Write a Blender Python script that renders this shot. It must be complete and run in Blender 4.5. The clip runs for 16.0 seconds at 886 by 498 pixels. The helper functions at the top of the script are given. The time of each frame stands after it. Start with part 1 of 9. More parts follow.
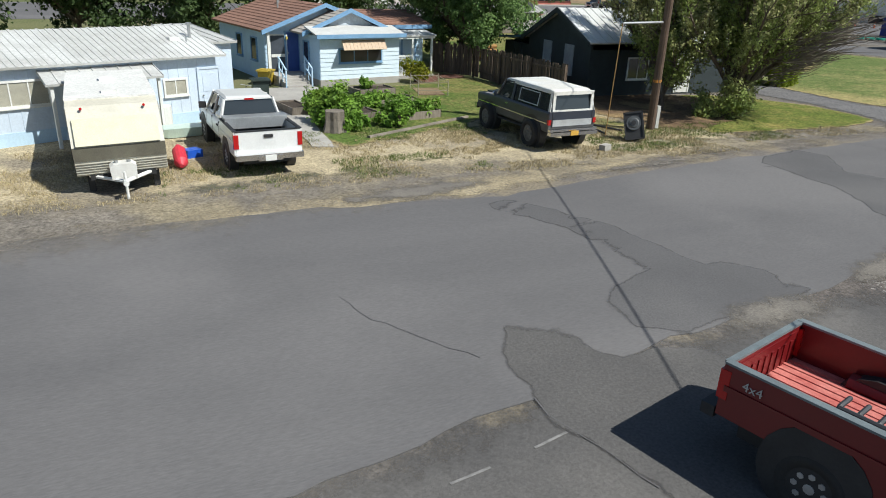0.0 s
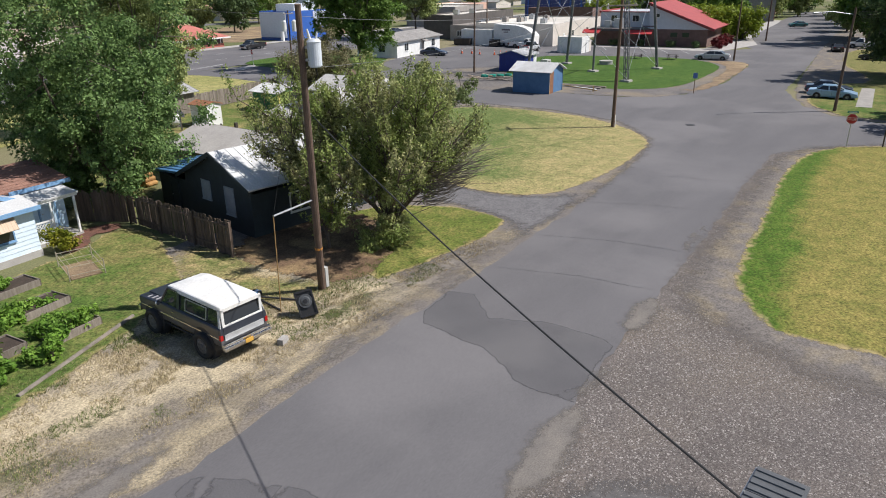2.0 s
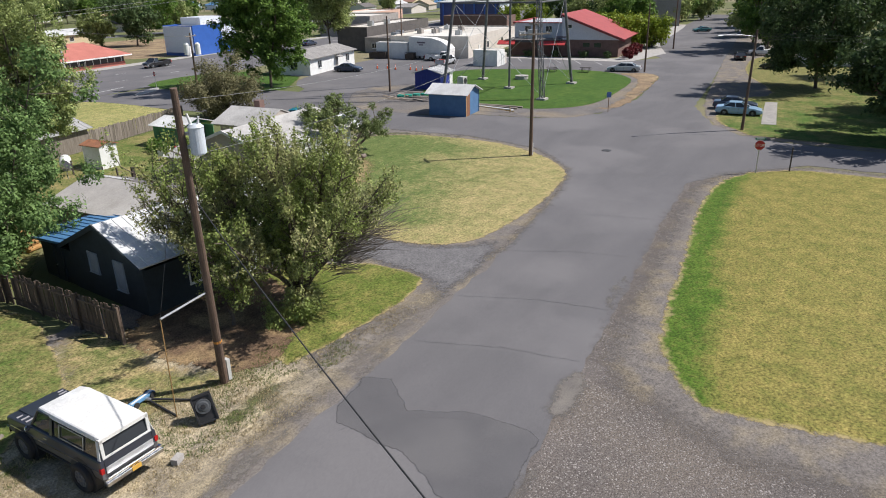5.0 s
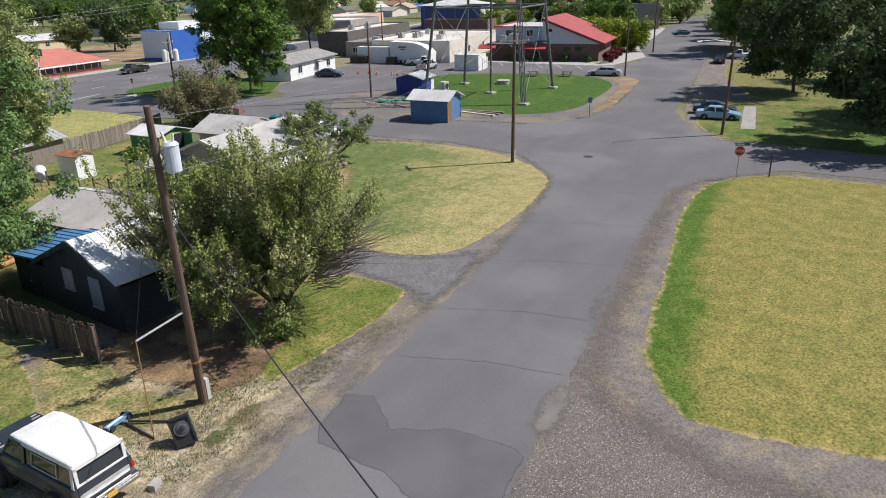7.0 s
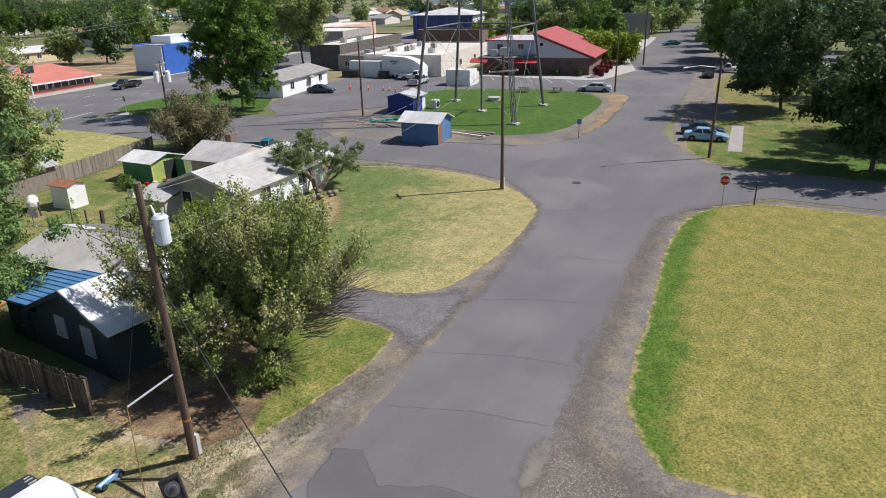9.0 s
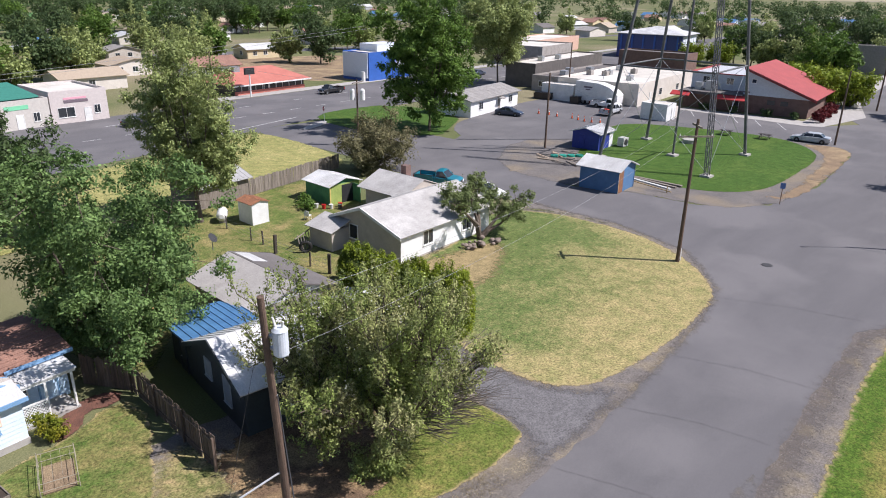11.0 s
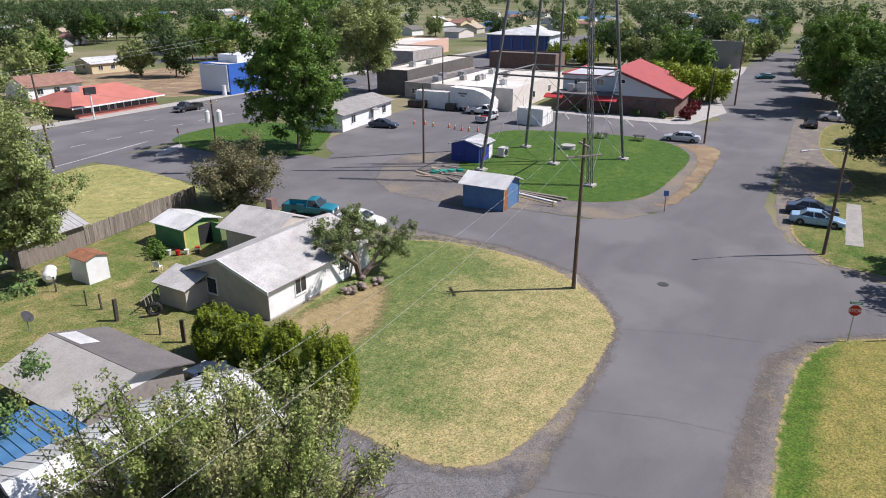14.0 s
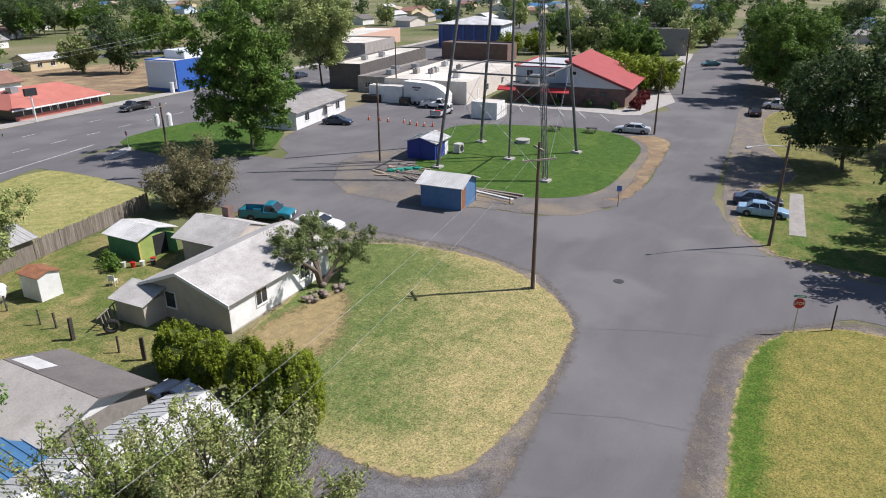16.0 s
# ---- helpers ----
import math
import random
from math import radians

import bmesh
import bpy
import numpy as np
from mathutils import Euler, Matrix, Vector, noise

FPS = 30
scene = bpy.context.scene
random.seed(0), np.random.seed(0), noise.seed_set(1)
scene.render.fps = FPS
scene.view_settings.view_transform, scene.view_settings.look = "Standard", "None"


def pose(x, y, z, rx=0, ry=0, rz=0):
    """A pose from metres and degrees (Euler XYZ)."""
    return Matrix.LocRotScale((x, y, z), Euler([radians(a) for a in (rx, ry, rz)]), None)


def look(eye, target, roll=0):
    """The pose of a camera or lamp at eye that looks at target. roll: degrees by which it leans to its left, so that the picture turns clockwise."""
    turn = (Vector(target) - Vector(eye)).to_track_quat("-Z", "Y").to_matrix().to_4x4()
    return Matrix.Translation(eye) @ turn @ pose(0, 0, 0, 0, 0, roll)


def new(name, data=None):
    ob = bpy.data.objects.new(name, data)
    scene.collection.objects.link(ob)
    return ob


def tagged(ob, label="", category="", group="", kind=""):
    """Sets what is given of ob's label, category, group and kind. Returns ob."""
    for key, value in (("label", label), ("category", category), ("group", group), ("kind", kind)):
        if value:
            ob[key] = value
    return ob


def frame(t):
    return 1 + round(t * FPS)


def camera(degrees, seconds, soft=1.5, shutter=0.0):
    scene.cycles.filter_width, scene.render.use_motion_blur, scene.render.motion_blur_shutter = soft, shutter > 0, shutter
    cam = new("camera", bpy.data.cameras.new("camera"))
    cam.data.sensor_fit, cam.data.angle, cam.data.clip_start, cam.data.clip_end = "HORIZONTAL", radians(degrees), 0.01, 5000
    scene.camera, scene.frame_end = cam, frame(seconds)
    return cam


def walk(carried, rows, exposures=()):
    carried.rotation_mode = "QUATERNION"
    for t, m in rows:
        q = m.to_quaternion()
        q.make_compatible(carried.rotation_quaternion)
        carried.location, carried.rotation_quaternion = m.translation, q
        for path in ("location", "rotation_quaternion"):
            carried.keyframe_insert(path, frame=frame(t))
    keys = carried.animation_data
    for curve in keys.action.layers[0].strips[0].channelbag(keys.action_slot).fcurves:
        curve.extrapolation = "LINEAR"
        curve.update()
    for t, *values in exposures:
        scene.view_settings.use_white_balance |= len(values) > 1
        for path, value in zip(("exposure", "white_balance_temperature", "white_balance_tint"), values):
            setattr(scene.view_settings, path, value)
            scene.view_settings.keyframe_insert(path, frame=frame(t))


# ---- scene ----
cam = camera(66.0, 16.0, soft=1.0)
PATH = [
    (0, (1.492, -0.293, 5.758), (2.282, 1.383, 5.005), 2.2),
    (0.5, (1.323, -0.542, 7.436), (2.219, 1.084, 6.694), 1.9),
    (1, (1.524, -0.436, 9.057), (2.756, 0.96, 8.325), 0.4),
    (1.5, (2.334, 0.055, 10.676), (3.744, 1.272, 9.947), -0.6),
    (2, (3.387, 0.505, 12.359), (4.834, 1.677, 11.629), -0.8),
    (2.5, (4.425, 0.815, 13.694), (5.901, 1.95, 12.964), -0.9),
    (3, (5.086, 1.021, 14.194), (6.595, 2.112, 13.463), -1.1),
    (3.5, (5.451, 1.171, 14.35), (6.974, 2.241, 13.618), -1.2),
    (4, (5.732, 1.356, 14.446), (7.272, 2.401, 13.712), -1.2),
    (6.5, (6.511, 1.914, 14.91), (8.103, 2.881, 14.181), -1.3),
    (7, (6.567, 1.864, 14.973), (8.162, 2.825, 14.245), -1.3),
    (7.5, (6.56, 1.735, 14.967), (8.159, 2.691, 14.241), -1.4),
    (8, (6.529, 1.666, 15.346), (8.133, 2.616, 14.621), -1.4),
    (8.5, (6.571, 1.595, 16.168), (8.178, 2.541, 15.445), -1.4),
    (9, (6.973, 1.647, 17.168), (8.579, 2.595, 16.446), -1.4),
    (9.5, (7.649, 1.855, 18.437), (9.161, 2.95, 17.721), -0.6),
    (10, (8.646, 2.052, 19.684), (10.013, 3.326, 18.972), 0.4),
    (10.2, (9.046, 2.083, 19.924), (10.382, 3.391, 19.214), 0.4),
    (12.5, (14.57, 5.444, 21.044), (15.844, 6.809, 20.327), 1.2),
    (13, (15.7, 6.299, 21.103), (17.034, 7.608, 20.391), 0.9),
    (13.5, (16.098, 6.713, 21.092), (17.534, 7.911, 20.382), 0.4),
    (14, (16.029, 6.874, 21.273), (17.54, 7.976, 20.563), 0.1),
    (14.5, (16.018, 6.918, 21.461), (17.55, 7.964, 20.715), -0.1),
    (15, (16.011, 6.986, 21.765), (17.563, 8.001, 21.017), -0.2),
    (15.5, (15.954, 7.082, 22.162), (17.516, 8.082, 21.414), -0.3),
    (16, (15.977, 7.04, 22.691), (17.546, 8.032, 21.945), -0.3),
]
walk(cam, [(t, look(eye, target, roll)) for t, eye, target, roll in PATH], exposures=((0.0, 0.20, 6400, 4), (0.5, 0.08, 6400, 7), (1.0, 0.07, 6400, 9), (1.7, 0.28, 6400, 12), (8.7, 0.29, 6350, 12), (9.9, 0.43, 6250, 16), (13.0, 0.40, 6200, 18), (16.0, 0.33, 6300, 15)))

# ---- light ----
SUN_EL, SUN_AZ = 50.0, (0.645, -0.765)
world = bpy.data.worlds.new("world")
scene.world = world
world.use_nodes = True
_wn = world.node_tree.nodes
_sky = _wn.new("ShaderNodeTexSky")
_sky.sky_type = "NISHITA"
_sky.sun_disc = False
_sky.sun_elevation = radians(SUN_EL)
_sky.sun_rotation = math.atan2(SUN_AZ[0], SUN_AZ[1])
_sky.altitude = 800
_wn["Background"].inputs[1].default_value = 0.078
world.node_tree.links.new(_sky.outputs[0], _wn["Background"].inputs[0])
_sd = bpy.data.lights.new("sun", "SUN")
_sd.energy, _sd.angle, _sd.color = 4.9, radians(0.53), (1.0, 0.96, 0.905)
sun = new("sun", _sd)
_el = radians(SUN_EL)
_dir = Vector((SUN_AZ[0] * math.cos(_el), SUN_AZ[1] * math.cos(_el), math.sin(_el)))
sun.matrix_world = look(_dir * 100, (0, 0, 0))

# ---- materials ----
MATS = {}


def mat(name, c1, c2=None, rough=0.7, metal=0.0, scale=3.0, fine=40.0, bump=0.15, c3=None, stretch=(1, 1, 1), per_object=0.0, spec=0.5, contrast=0.5, island=0.0, fine_mix=0.16, obj_coords=False):
    """A procedural surface: two colours by a broad noise, darker or lighter grain by a fine one, stains of a third, relief."""
    if name in MATS:
        return MATS[name]
    m = bpy.data.materials.new(name)
    m.use_nodes = True
    t = m.node_tree
    n, l = t.nodes, t.links
    b = n["Principled BSDF"]
    c2 = c2 or tuple(v * 0.75 for v in c1)
    co = n.new("ShaderNodeTexCoord") if obj_coords else n.new("ShaderNodeNewGeometry")
    mp = n.new("ShaderNodeMapping")
    mp.inputs["Scale"].default_value = stretch
    l.new(co.outputs["Object" if obj_coords else "Position"], mp.inputs[0])
    na = n.new("ShaderNodeTexNoise")
    na.inputs["Scale"].default_value, na.inputs["Detail"].default_value, na.inputs["Roughness"].default_value = scale, 6, 0.6
    l.new(mp.outputs[0], na.inputs["Vector"])
    ra = n.new("ShaderNodeValToRGB")
    ra.color_ramp.elements[0].position, ra.color_ramp.elements[1].position = 0.5 - 0.3 * (1 - contrast) - 0.02, 0.5 + 0.3 * (1 - contrast) + 0.02
    ra.color_ramp.elements[0].color, ra.color_ramp.elements[1].color = (*c2, 1), (*c1, 1)
    l.new(na.outputs[0], ra.inputs[0])
    out = ra.outputs[0]
    nf = n.new("ShaderNodeTexNoise")
    nf.inputs["Scale"].default_value, nf.inputs["Detail"].default_value, nf.inputs["Roughness"].default_value = fine, 4, 0.7
    l.new(mp.outputs[0], nf.inputs["Vector"])
    if c3:
        nc = n.new("ShaderNodeTexNoise")
        nc.inputs["Scale"].default_value, nc.inputs["Detail"].default_value = scale * 0.37, 5
        l.new(co.outputs["Object" if obj_coords else "Position"], nc.inputs["Vector"])
        rc = n.new("ShaderNodeValToRGB")
        rc.color_ramp.elements[0].position, rc.color_ramp.elements[1].position = 0.48, 0.62
        l.new(nc.outputs[0], rc.inputs[0])
        mc = n.new("ShaderNodeMix")
        mc.data_type = "RGBA"
        l.new(rc.outputs[0], mc.inputs[0])
        l.new(out, mc.inputs[6])
        mc.inputs[7].default_value = (*c3, 1)
        out = mc.outputs[2]
    rf = n.new("ShaderNodeMapRange")
    rf.inputs[1].default_value, rf.inputs[2].default_value = 0.3, 0.7
    rf.inputs[3].default_value, rf.inputs[4].default_value = 1 - fine_mix, 1 + fine_mix
    l.new(nf.outputs[0], rf.inputs[0])
    mm = n.new("ShaderNodeMix")
    mm.data_type, mm.blend_type = "RGBA", "MULTIPLY"
    mm.inputs[0].default_value = 1
    l.new(out, mm.inputs[6])
    l.new(rf.outputs[0], mm.inputs[7])
    out = mm.outputs[2]
    if per_object or island:
        src = n.new("ShaderNodeObjectInfo").outputs["Random"] if per_object else n.new("ShaderNodeNewGeometry").outputs["Random Per Island"]
        amount = per_object or island
        ro = n.new("ShaderNodeMapRange")
        ro.inputs[3].default_value, ro.inputs[4].default_value = 1 - amount, 1 + amount
        l.new(src, ro.inputs[0])
        mo = n.new("ShaderNodeMix")
        mo.data_type, mo.blend_type = "RGBA", "MULTIPLY"
        mo.inputs[0].default_value = 1
        l.new(out, mo.inputs[6])
        l.new(ro.outputs[0], mo.inputs[7])
        out = mo.outputs[2]
    l.new(out, b.inputs["Base Color"])
    b.inputs["Roughness"].default_value, b.inputs["Metallic"].default_value = rough, metal
    b.inputs["Specular IOR Level"].default_value = spec
    if bump:
        bn = n.new("ShaderNodeBump")
        bn.inputs["Strength"].default_value, bn.inputs["Distance"].default_value = bump, 0.02
        l.new(nf.outputs[0], bn.inputs["Height"])
        l.new(bn.outputs[0], b.inputs["Normal"])
    MATS[name] = m
    return m


def leaf_mat(name, c1, c2, c3=None):
    if name in MATS:
        return MATS[name]
    m = mat(name, c1, c2, rough=0.55, scale=0.9, fine=9, bump=0, island=0.4, c3=c3, spec=0.15)
    b = m.node_tree.nodes["Principled BSDF"]
    n, l = m.node_tree.nodes, m.node_tree.links
    tr = n.new("ShaderNodeBsdfTranslucent")
    mx = n.new("ShaderNodeMixShader")
    mx.inputs[0].default_value = 0.32
    for k in b.inputs["Base Color"].links:
        l.new(k.from_socket, tr.inputs[0])
    l.new(b.outputs[0], mx.inputs[1])
    l.new(tr.outputs[0], mx.inputs[2])
    l.new(mx.outputs[0], n["Material Output"].inputs[0])
    return m


def lawn_mat(name, green, dry, lean, shift, scale=0.25, rim=(1.0, 0.0)):
    """Mown grass, greener or drier by broad patches and along a direction (lean: dryness per metre in x and y)."""
    if name in MATS:
        return MATS[name]
    m = mat(name, (1.10, 1.06, 1.0), (0.66, 0.76, 0.60), rough=0.9, scale=0.9, fine=9, bump=0.9, fine_mix=0.7, spec=0.15, contrast=0.5)
    n, l = m.node_tree.nodes, m.node_tree.links
    b = n["Principled BSDF"]
    src = b.inputs["Base Color"].links[0].from_socket
    geo = n.new("ShaderNodeNewGeometry")
    dot = n.new("ShaderNodeVectorMath")
    dot.operation = "DOT_PRODUCT"
    dot.inputs[1].default_value = (lean[0], lean[1], 0)
    l.new(geo.outputs["Position"], dot.inputs[0])
    ns = n.new("ShaderNodeTexNoise")
    ns.inputs["Scale"].default_value, ns.inputs["Detail"].default_value, ns.inputs["Roughness"].default_value = scale, 8, 0.65
    l.new(geo.outputs["Position"], ns.inputs["Vector"])
    k = n.new("ShaderNodeMath")
    k.operation = "MULTIPLY_ADD"
    l.new(ns.outputs[0], k.inputs[0])
    k.inputs[1].default_value = 2.2
    l.new(dot.outputs["Value"], k.inputs[2])
    at = n.new("ShaderNodeAttribute")
    at.attribute_name = "edge"
    er = n.new("ShaderNodeMapRange")
    er.inputs[2].default_value, er.inputs[3].default_value, er.inputs[4].default_value = rim[0], rim[1], 0.0
    l.new(at.outputs["Fac"], er.inputs[0])
    ad = n.new("ShaderNodeMath")
    l.new(k.outputs[0], ad.inputs[0])
    l.new(er.outputs[0], ad.inputs[1])
    r = n.new("ShaderNodeMapRange")
    r.interpolation_type = "SMOOTHSTEP"
    r.inputs[1].default_value, r.inputs[2].default_value = shift, shift + 0.9
    l.new(ad.outputs[0], r.inputs[0])
    nm = n.new("ShaderNodeTexNoise")
    nm.inputs["Scale"].default_value, nm.inputs["Detail"].default_value, nm.inputs["Roughness"].default_value = 2.6, 5, 0.7
    l.new(geo.outputs["Position"], nm.inputs["Vector"])
    rm = n.new("ShaderNodeMapRange")
    rm.inputs[1].default_value, rm.inputs[2].default_value, rm.inputs[3].default_value, rm.inputs[4].default_value = 0.32, 0.68, -0.34, 0.34
    l.new(nm.outputs[0], rm.inputs[0])
    mott = n.new("ShaderNodeMath")
    mott.use_clamp = True
    l.new(r.outputs[0], mott.inputs[0])
    l.new(rm.outputs[0], mott.inputs[1])
    cx = n.new("ShaderNodeMix")
    cx.data_type = "RGBA"
    l.new(mott.outputs[0], cx.inputs[0])
    cx.inputs[6].default_value, cx.inputs[7].default_value = (*green, 1), (*dry, 1)
    mm = n.new("ShaderNodeMix")
    mm.data_type, mm.blend_type = "RGBA", "MULTIPLY"
    mm.inputs[0].default_value = 1
    l.new(cx.outputs[2], mm.inputs[6])
    l.new(src, mm.inputs[7])
    l.new(mm.outputs[2], b.inputs["Base Color"])
    return m


def faded(m, width, scale=2.2, fringe=None, fringe_w=0.5, soft=0.27):
    """The same surface for a sheet of ground that thins out in a ragged rim, with a fringe of dry grass if asked."""
    key = "%s_ragged_%d_%d_%d" % (m.name, width * 100, fringe_w * 100 if fringe else 0, soft * 100)
    if key in MATS:
        return MATS[key]
    m = m.copy()
    m.name = key
    MATS[key] = m
    n, l = m.node_tree.nodes, m.node_tree.links
    b = n["Principled BSDF"]
    at = n.new("ShaderNodeAttribute")
    at.attribute_name = "edge"
    geo = n.new("ShaderNodeNewGeometry")

    def ramp(noise_scale, unit, lo, hi, seed):
        mp = n.new("ShaderNodeMapping")
        mp.inputs["Location"].default_value = (seed, seed * 2, 0)
        l.new(geo.outputs["Position"], mp.inputs[0])
        ns = n.new("ShaderNodeTexNoise")
        ns.inputs["Scale"].default_value, ns.inputs["Detail"].default_value, ns.inputs["Roughness"].default_value = noise_scale, 7, 0.7
        l.new(mp.outputs[0], ns.inputs["Vector"])
        k = n.new("ShaderNodeMath")
        k.operation = "MULTIPLY_ADD"
        l.new(ns.outputs[0], k.inputs[0])
        k.inputs[1].default_value = 2.4 * unit
        l.new(at.outputs["Fac"], k.inputs[2])
        r = n.new("ShaderNodeMapRange")
        r.interpolation_type = "SMOOTHSTEP"
        r.inputs[1].default_value, r.inputs[2].default_value = (1.2 + lo) * unit, (1.2 + hi) * unit
        l.new(k.outputs[0], r.inputs[0])
        return r.outputs[0]

    if fringe:
        src = b.inputs["Base Color"].links[0].from_socket
        mf = n.new("ShaderNodeMix")
        mf.data_type = "RGBA"
        l.new(ramp(1.4, fringe_w, 0.2, 1.1, 7), mf.inputs[0])
        mf.inputs[6].default_value = (*fringe, 1)
        l.new(src, mf.inputs[7])
        l.new(mf.outputs[2], b.inputs["Base Color"])
    tp = n.new("ShaderNodeBsdfTransparent")
    mx = n.new("ShaderNodeMixShader")
    l.new(ramp(scale, width, 0.35, 0.35 + soft, 3), mx.inputs[0])
    l.new(tp.outputs[0], mx.inputs[1])
    l.new(n["Material Output"].inputs[0].links[0].from_socket, mx.inputs[2])
    l.new(mx.outputs[0], n["Material Output"].inputs[0])
    return m


def glass_mat(name="window_glass", tint=(0.03, 0.035, 0.04)):
    return mat(name, tint, tint, rough=0.06, bump=0, fine_mix=0.05, spec=0.8)


def paint(name, c, rough=0.35, dirt=0.12, coat=0.5):
    if name in MATS:
        return MATS[name]
    m = mat(name, c, tuple(v * (1 - dirt) for v in c), rough=rough, scale=1.7, fine=25, bump=0.02, fine_mix=0.06)
    m.node_tree.nodes["Principled BSDF"].inputs["Coat Weight"].default_value = coat
    return m


ASPHALT = mat("asphalt", (0.148, 0.142, 0.144), (0.114, 0.110, 0.113), rough=0.92, scale=0.30, fine=24, bump=0.3, c3=(0.162, 0.155, 0.156), fine_mix=0.13, contrast=0.1, spec=0.25, stretch=(0.35, 1.4, 1))
ASPHALT_DARK = mat("asphalt_patch", (0.118, 0.114, 0.117), (0.098, 0.095, 0.098), rough=0.92, scale=0.6, fine=24, bump=0.3, fine_mix=0.2, contrast=0.2, c3=(0.128, 0.123, 0.124), spec=0.25)
ASPHALT_OLD = mat("asphalt_worn", (0.120, 0.114, 0.111), (0.092, 0.088, 0.088), rough=0.95, scale=0.5, fine=22, bump=0.5, fine_mix=0.22, contrast=0.3, c3=(0.148, 0.139, 0.133), spec=0.2)
GRAVEL = mat("gravel", (0.150, 0.130, 0.118), (0.104, 0.092, 0.086), rough=0.95, scale=0.35, fine=19, bump=0.9, fine_mix=0.7, contrast=0.25, c3=(0.152, 0.129, 0.108), spec=0.2)
DIRT = mat("dirt", (0.27, 0.195, 0.12), (0.185, 0.135, 0.09), rough=0.95, scale=0.5, fine=18, bump=0.7, fine_mix=0.5, c3=(0.33, 0.25, 0.145), spec=0.2)
STRAW = mat("dry_grass", (0.50, 0.42, 0.28), (0.315, 0.265, 0.185), rough=0.95, scale=1.1, fine=12, bump=0.9, fine_mix=0.6, c3=(0.25, 0.215, 0.165), spec=0.15, contrast=0.35)
GROUND = mat("ground_soil", (0.165, 0.168, 0.078), (0.105, 0.125, 0.050), rough=0.95, scale=0.05, fine=12, bump=0.5, fine_mix=0.4, c3=(0.23, 0.20, 0.125), spec=0.15)
CONCRETE = mat("concrete", (0.42, 0.40, 0.37), (0.33, 0.31, 0.29), rough=0.9, scale=1.1, fine=40, bump=0.25, fine_mix=0.18)
LAWN_A = lawn_mat("lawn_corner", (0.122, 0.160, 0.054), (0.335, 0.280, 0.140), (0.020, -0.070), -0.48, 0.13, rim=(3.4, 0.35))
LAWN_B = lawn_mat("lawn_side", (0.078, 0.132, 0.020), (0.232, 0.198, 0.064), (0.042, -0.35), -0.1, 0.2, rim=(2.6, -0.4))
LAWN_C = lawn_mat("lawn_watered", (0.060, 0.116, 0.022), (0.105, 0.155, 0.034), (0, 0), 0.9, 0.15)
LAWN_D = lawn_mat("lawn_yard", (0.105, 0.145, 0.038), (0.285, 0.228, 0.110), (0, 0), 0.72, 0.3)
LAWN_E = lawn_mat("lawn_shaded", (0.068, 0.128, 0.024), (0.200, 0.180, 0.072), (0.012, 0.02), 1.9, 0.3)
LAWN_Y = lawn_mat("lawn_golden", (0.29, 0.275, 0.110), (0.37, 0.325, 0.150), (0, 0), 0.8, 0.12)
WOOD_POLE = mat("creosoted_wood", (0.150, 0.098, 0.068), (0.085, 0.056, 0.040), rough=0.85, scale=2, fine=30, bump=0.5, stretch=(4, 4, 0.4), fine_mix=0.35)
WOOD_GREY = mat("weathered_wood", (0.25, 0.215, 0.18), (0.15, 0.125, 0.10), rough=0.9, scale=2, fine=20, bump=0.4, stretch=(5, 5, 0.5), per_object=0.25)
WOOD_DARK = mat("dark_fence_wood", (0.150, 0.108, 0.080), (0.080, 0.058, 0.046), rough=0.9, scale=2, fine=20, bump=0.4, stretch=(5, 5, 0.5), per_object=0.25)
BARK = mat("bark", (0.16, 0.125, 0.095), (0.085, 0.066, 0.050), rough=0.95, scale=3, fine=14, bump=0.9, stretch=(3, 3, 0.6), fine_mix=0.45)
STEEL = mat("galvanized_steel", (0.52, 0.53, 0.54), (0.42, 0.43, 0.44), rough=0.45, metal=0.7, scale=2, fine=30, bump=0.1, fine_mix=0.12)
STEEL_DARK = mat("painted_tower_steel", (0.17, 0.172, 0.175), (0.105, 0.10, 0.10), rough=0.6, metal=0.2, scale=1.5, fine=20, bump=0.1)
ROOF_WHITE = mat("white_metal_roof", (0.60, 0.60, 0.585), (0.44, 0.435, 0.42), rough=0.55, metal=0.1, scale=1.0, fine=12, bump=0.08, fine_mix=0.16, c3=(0.64, 0.64, 0.63), contrast=0.3)
ROOF_BLUE = mat("blue_metal_roof", (0.085, 0.215, 0.40), (0.06, 0.155, 0.31), rough=0.4, scale=1.2, fine=12, bump=0.05, fine_mix=0.1)
ROOF_GREY = mat("grey_shingles", (0.31, 0.295, 0.275), (0.235, 0.222, 0.21), rough=0.9, scale=0.8, fine=16, bump=0.5, fine_mix=0.25)
ROOF_BROWN = mat("red_brown_shingles", (0.30, 0.165, 0.12), (0.21, 0.115, 0.085), rough=0.9, scale=0.8, fine=14, bump=0.5, fine_mix=0.3)
ROOF_RED = mat("red_roof", (0.36, 0.065, 0.060), (0.29, 0.052, 0.05), rough=0.7, scale=0.6, fine=9, bump=0.2, fine_mix=0.15)
ROOF_CORAL = mat("faded_red_roof", (0.47, 0.165, 0.125), (0.39, 0.13, 0.10), rough=0.8, scale=0.5, fine=8, bump=0.2, fine_mix=0.15)
ROOF_FLAT = mat("flat_roof_membrane", (0.60, 0.56, 0.49), (0.47, 0.44, 0.385), rough=0.9, scale=0.3, fine=6, bump=0.2, fine_mix=0.12, c3=(0.66, 0.63, 0.57))
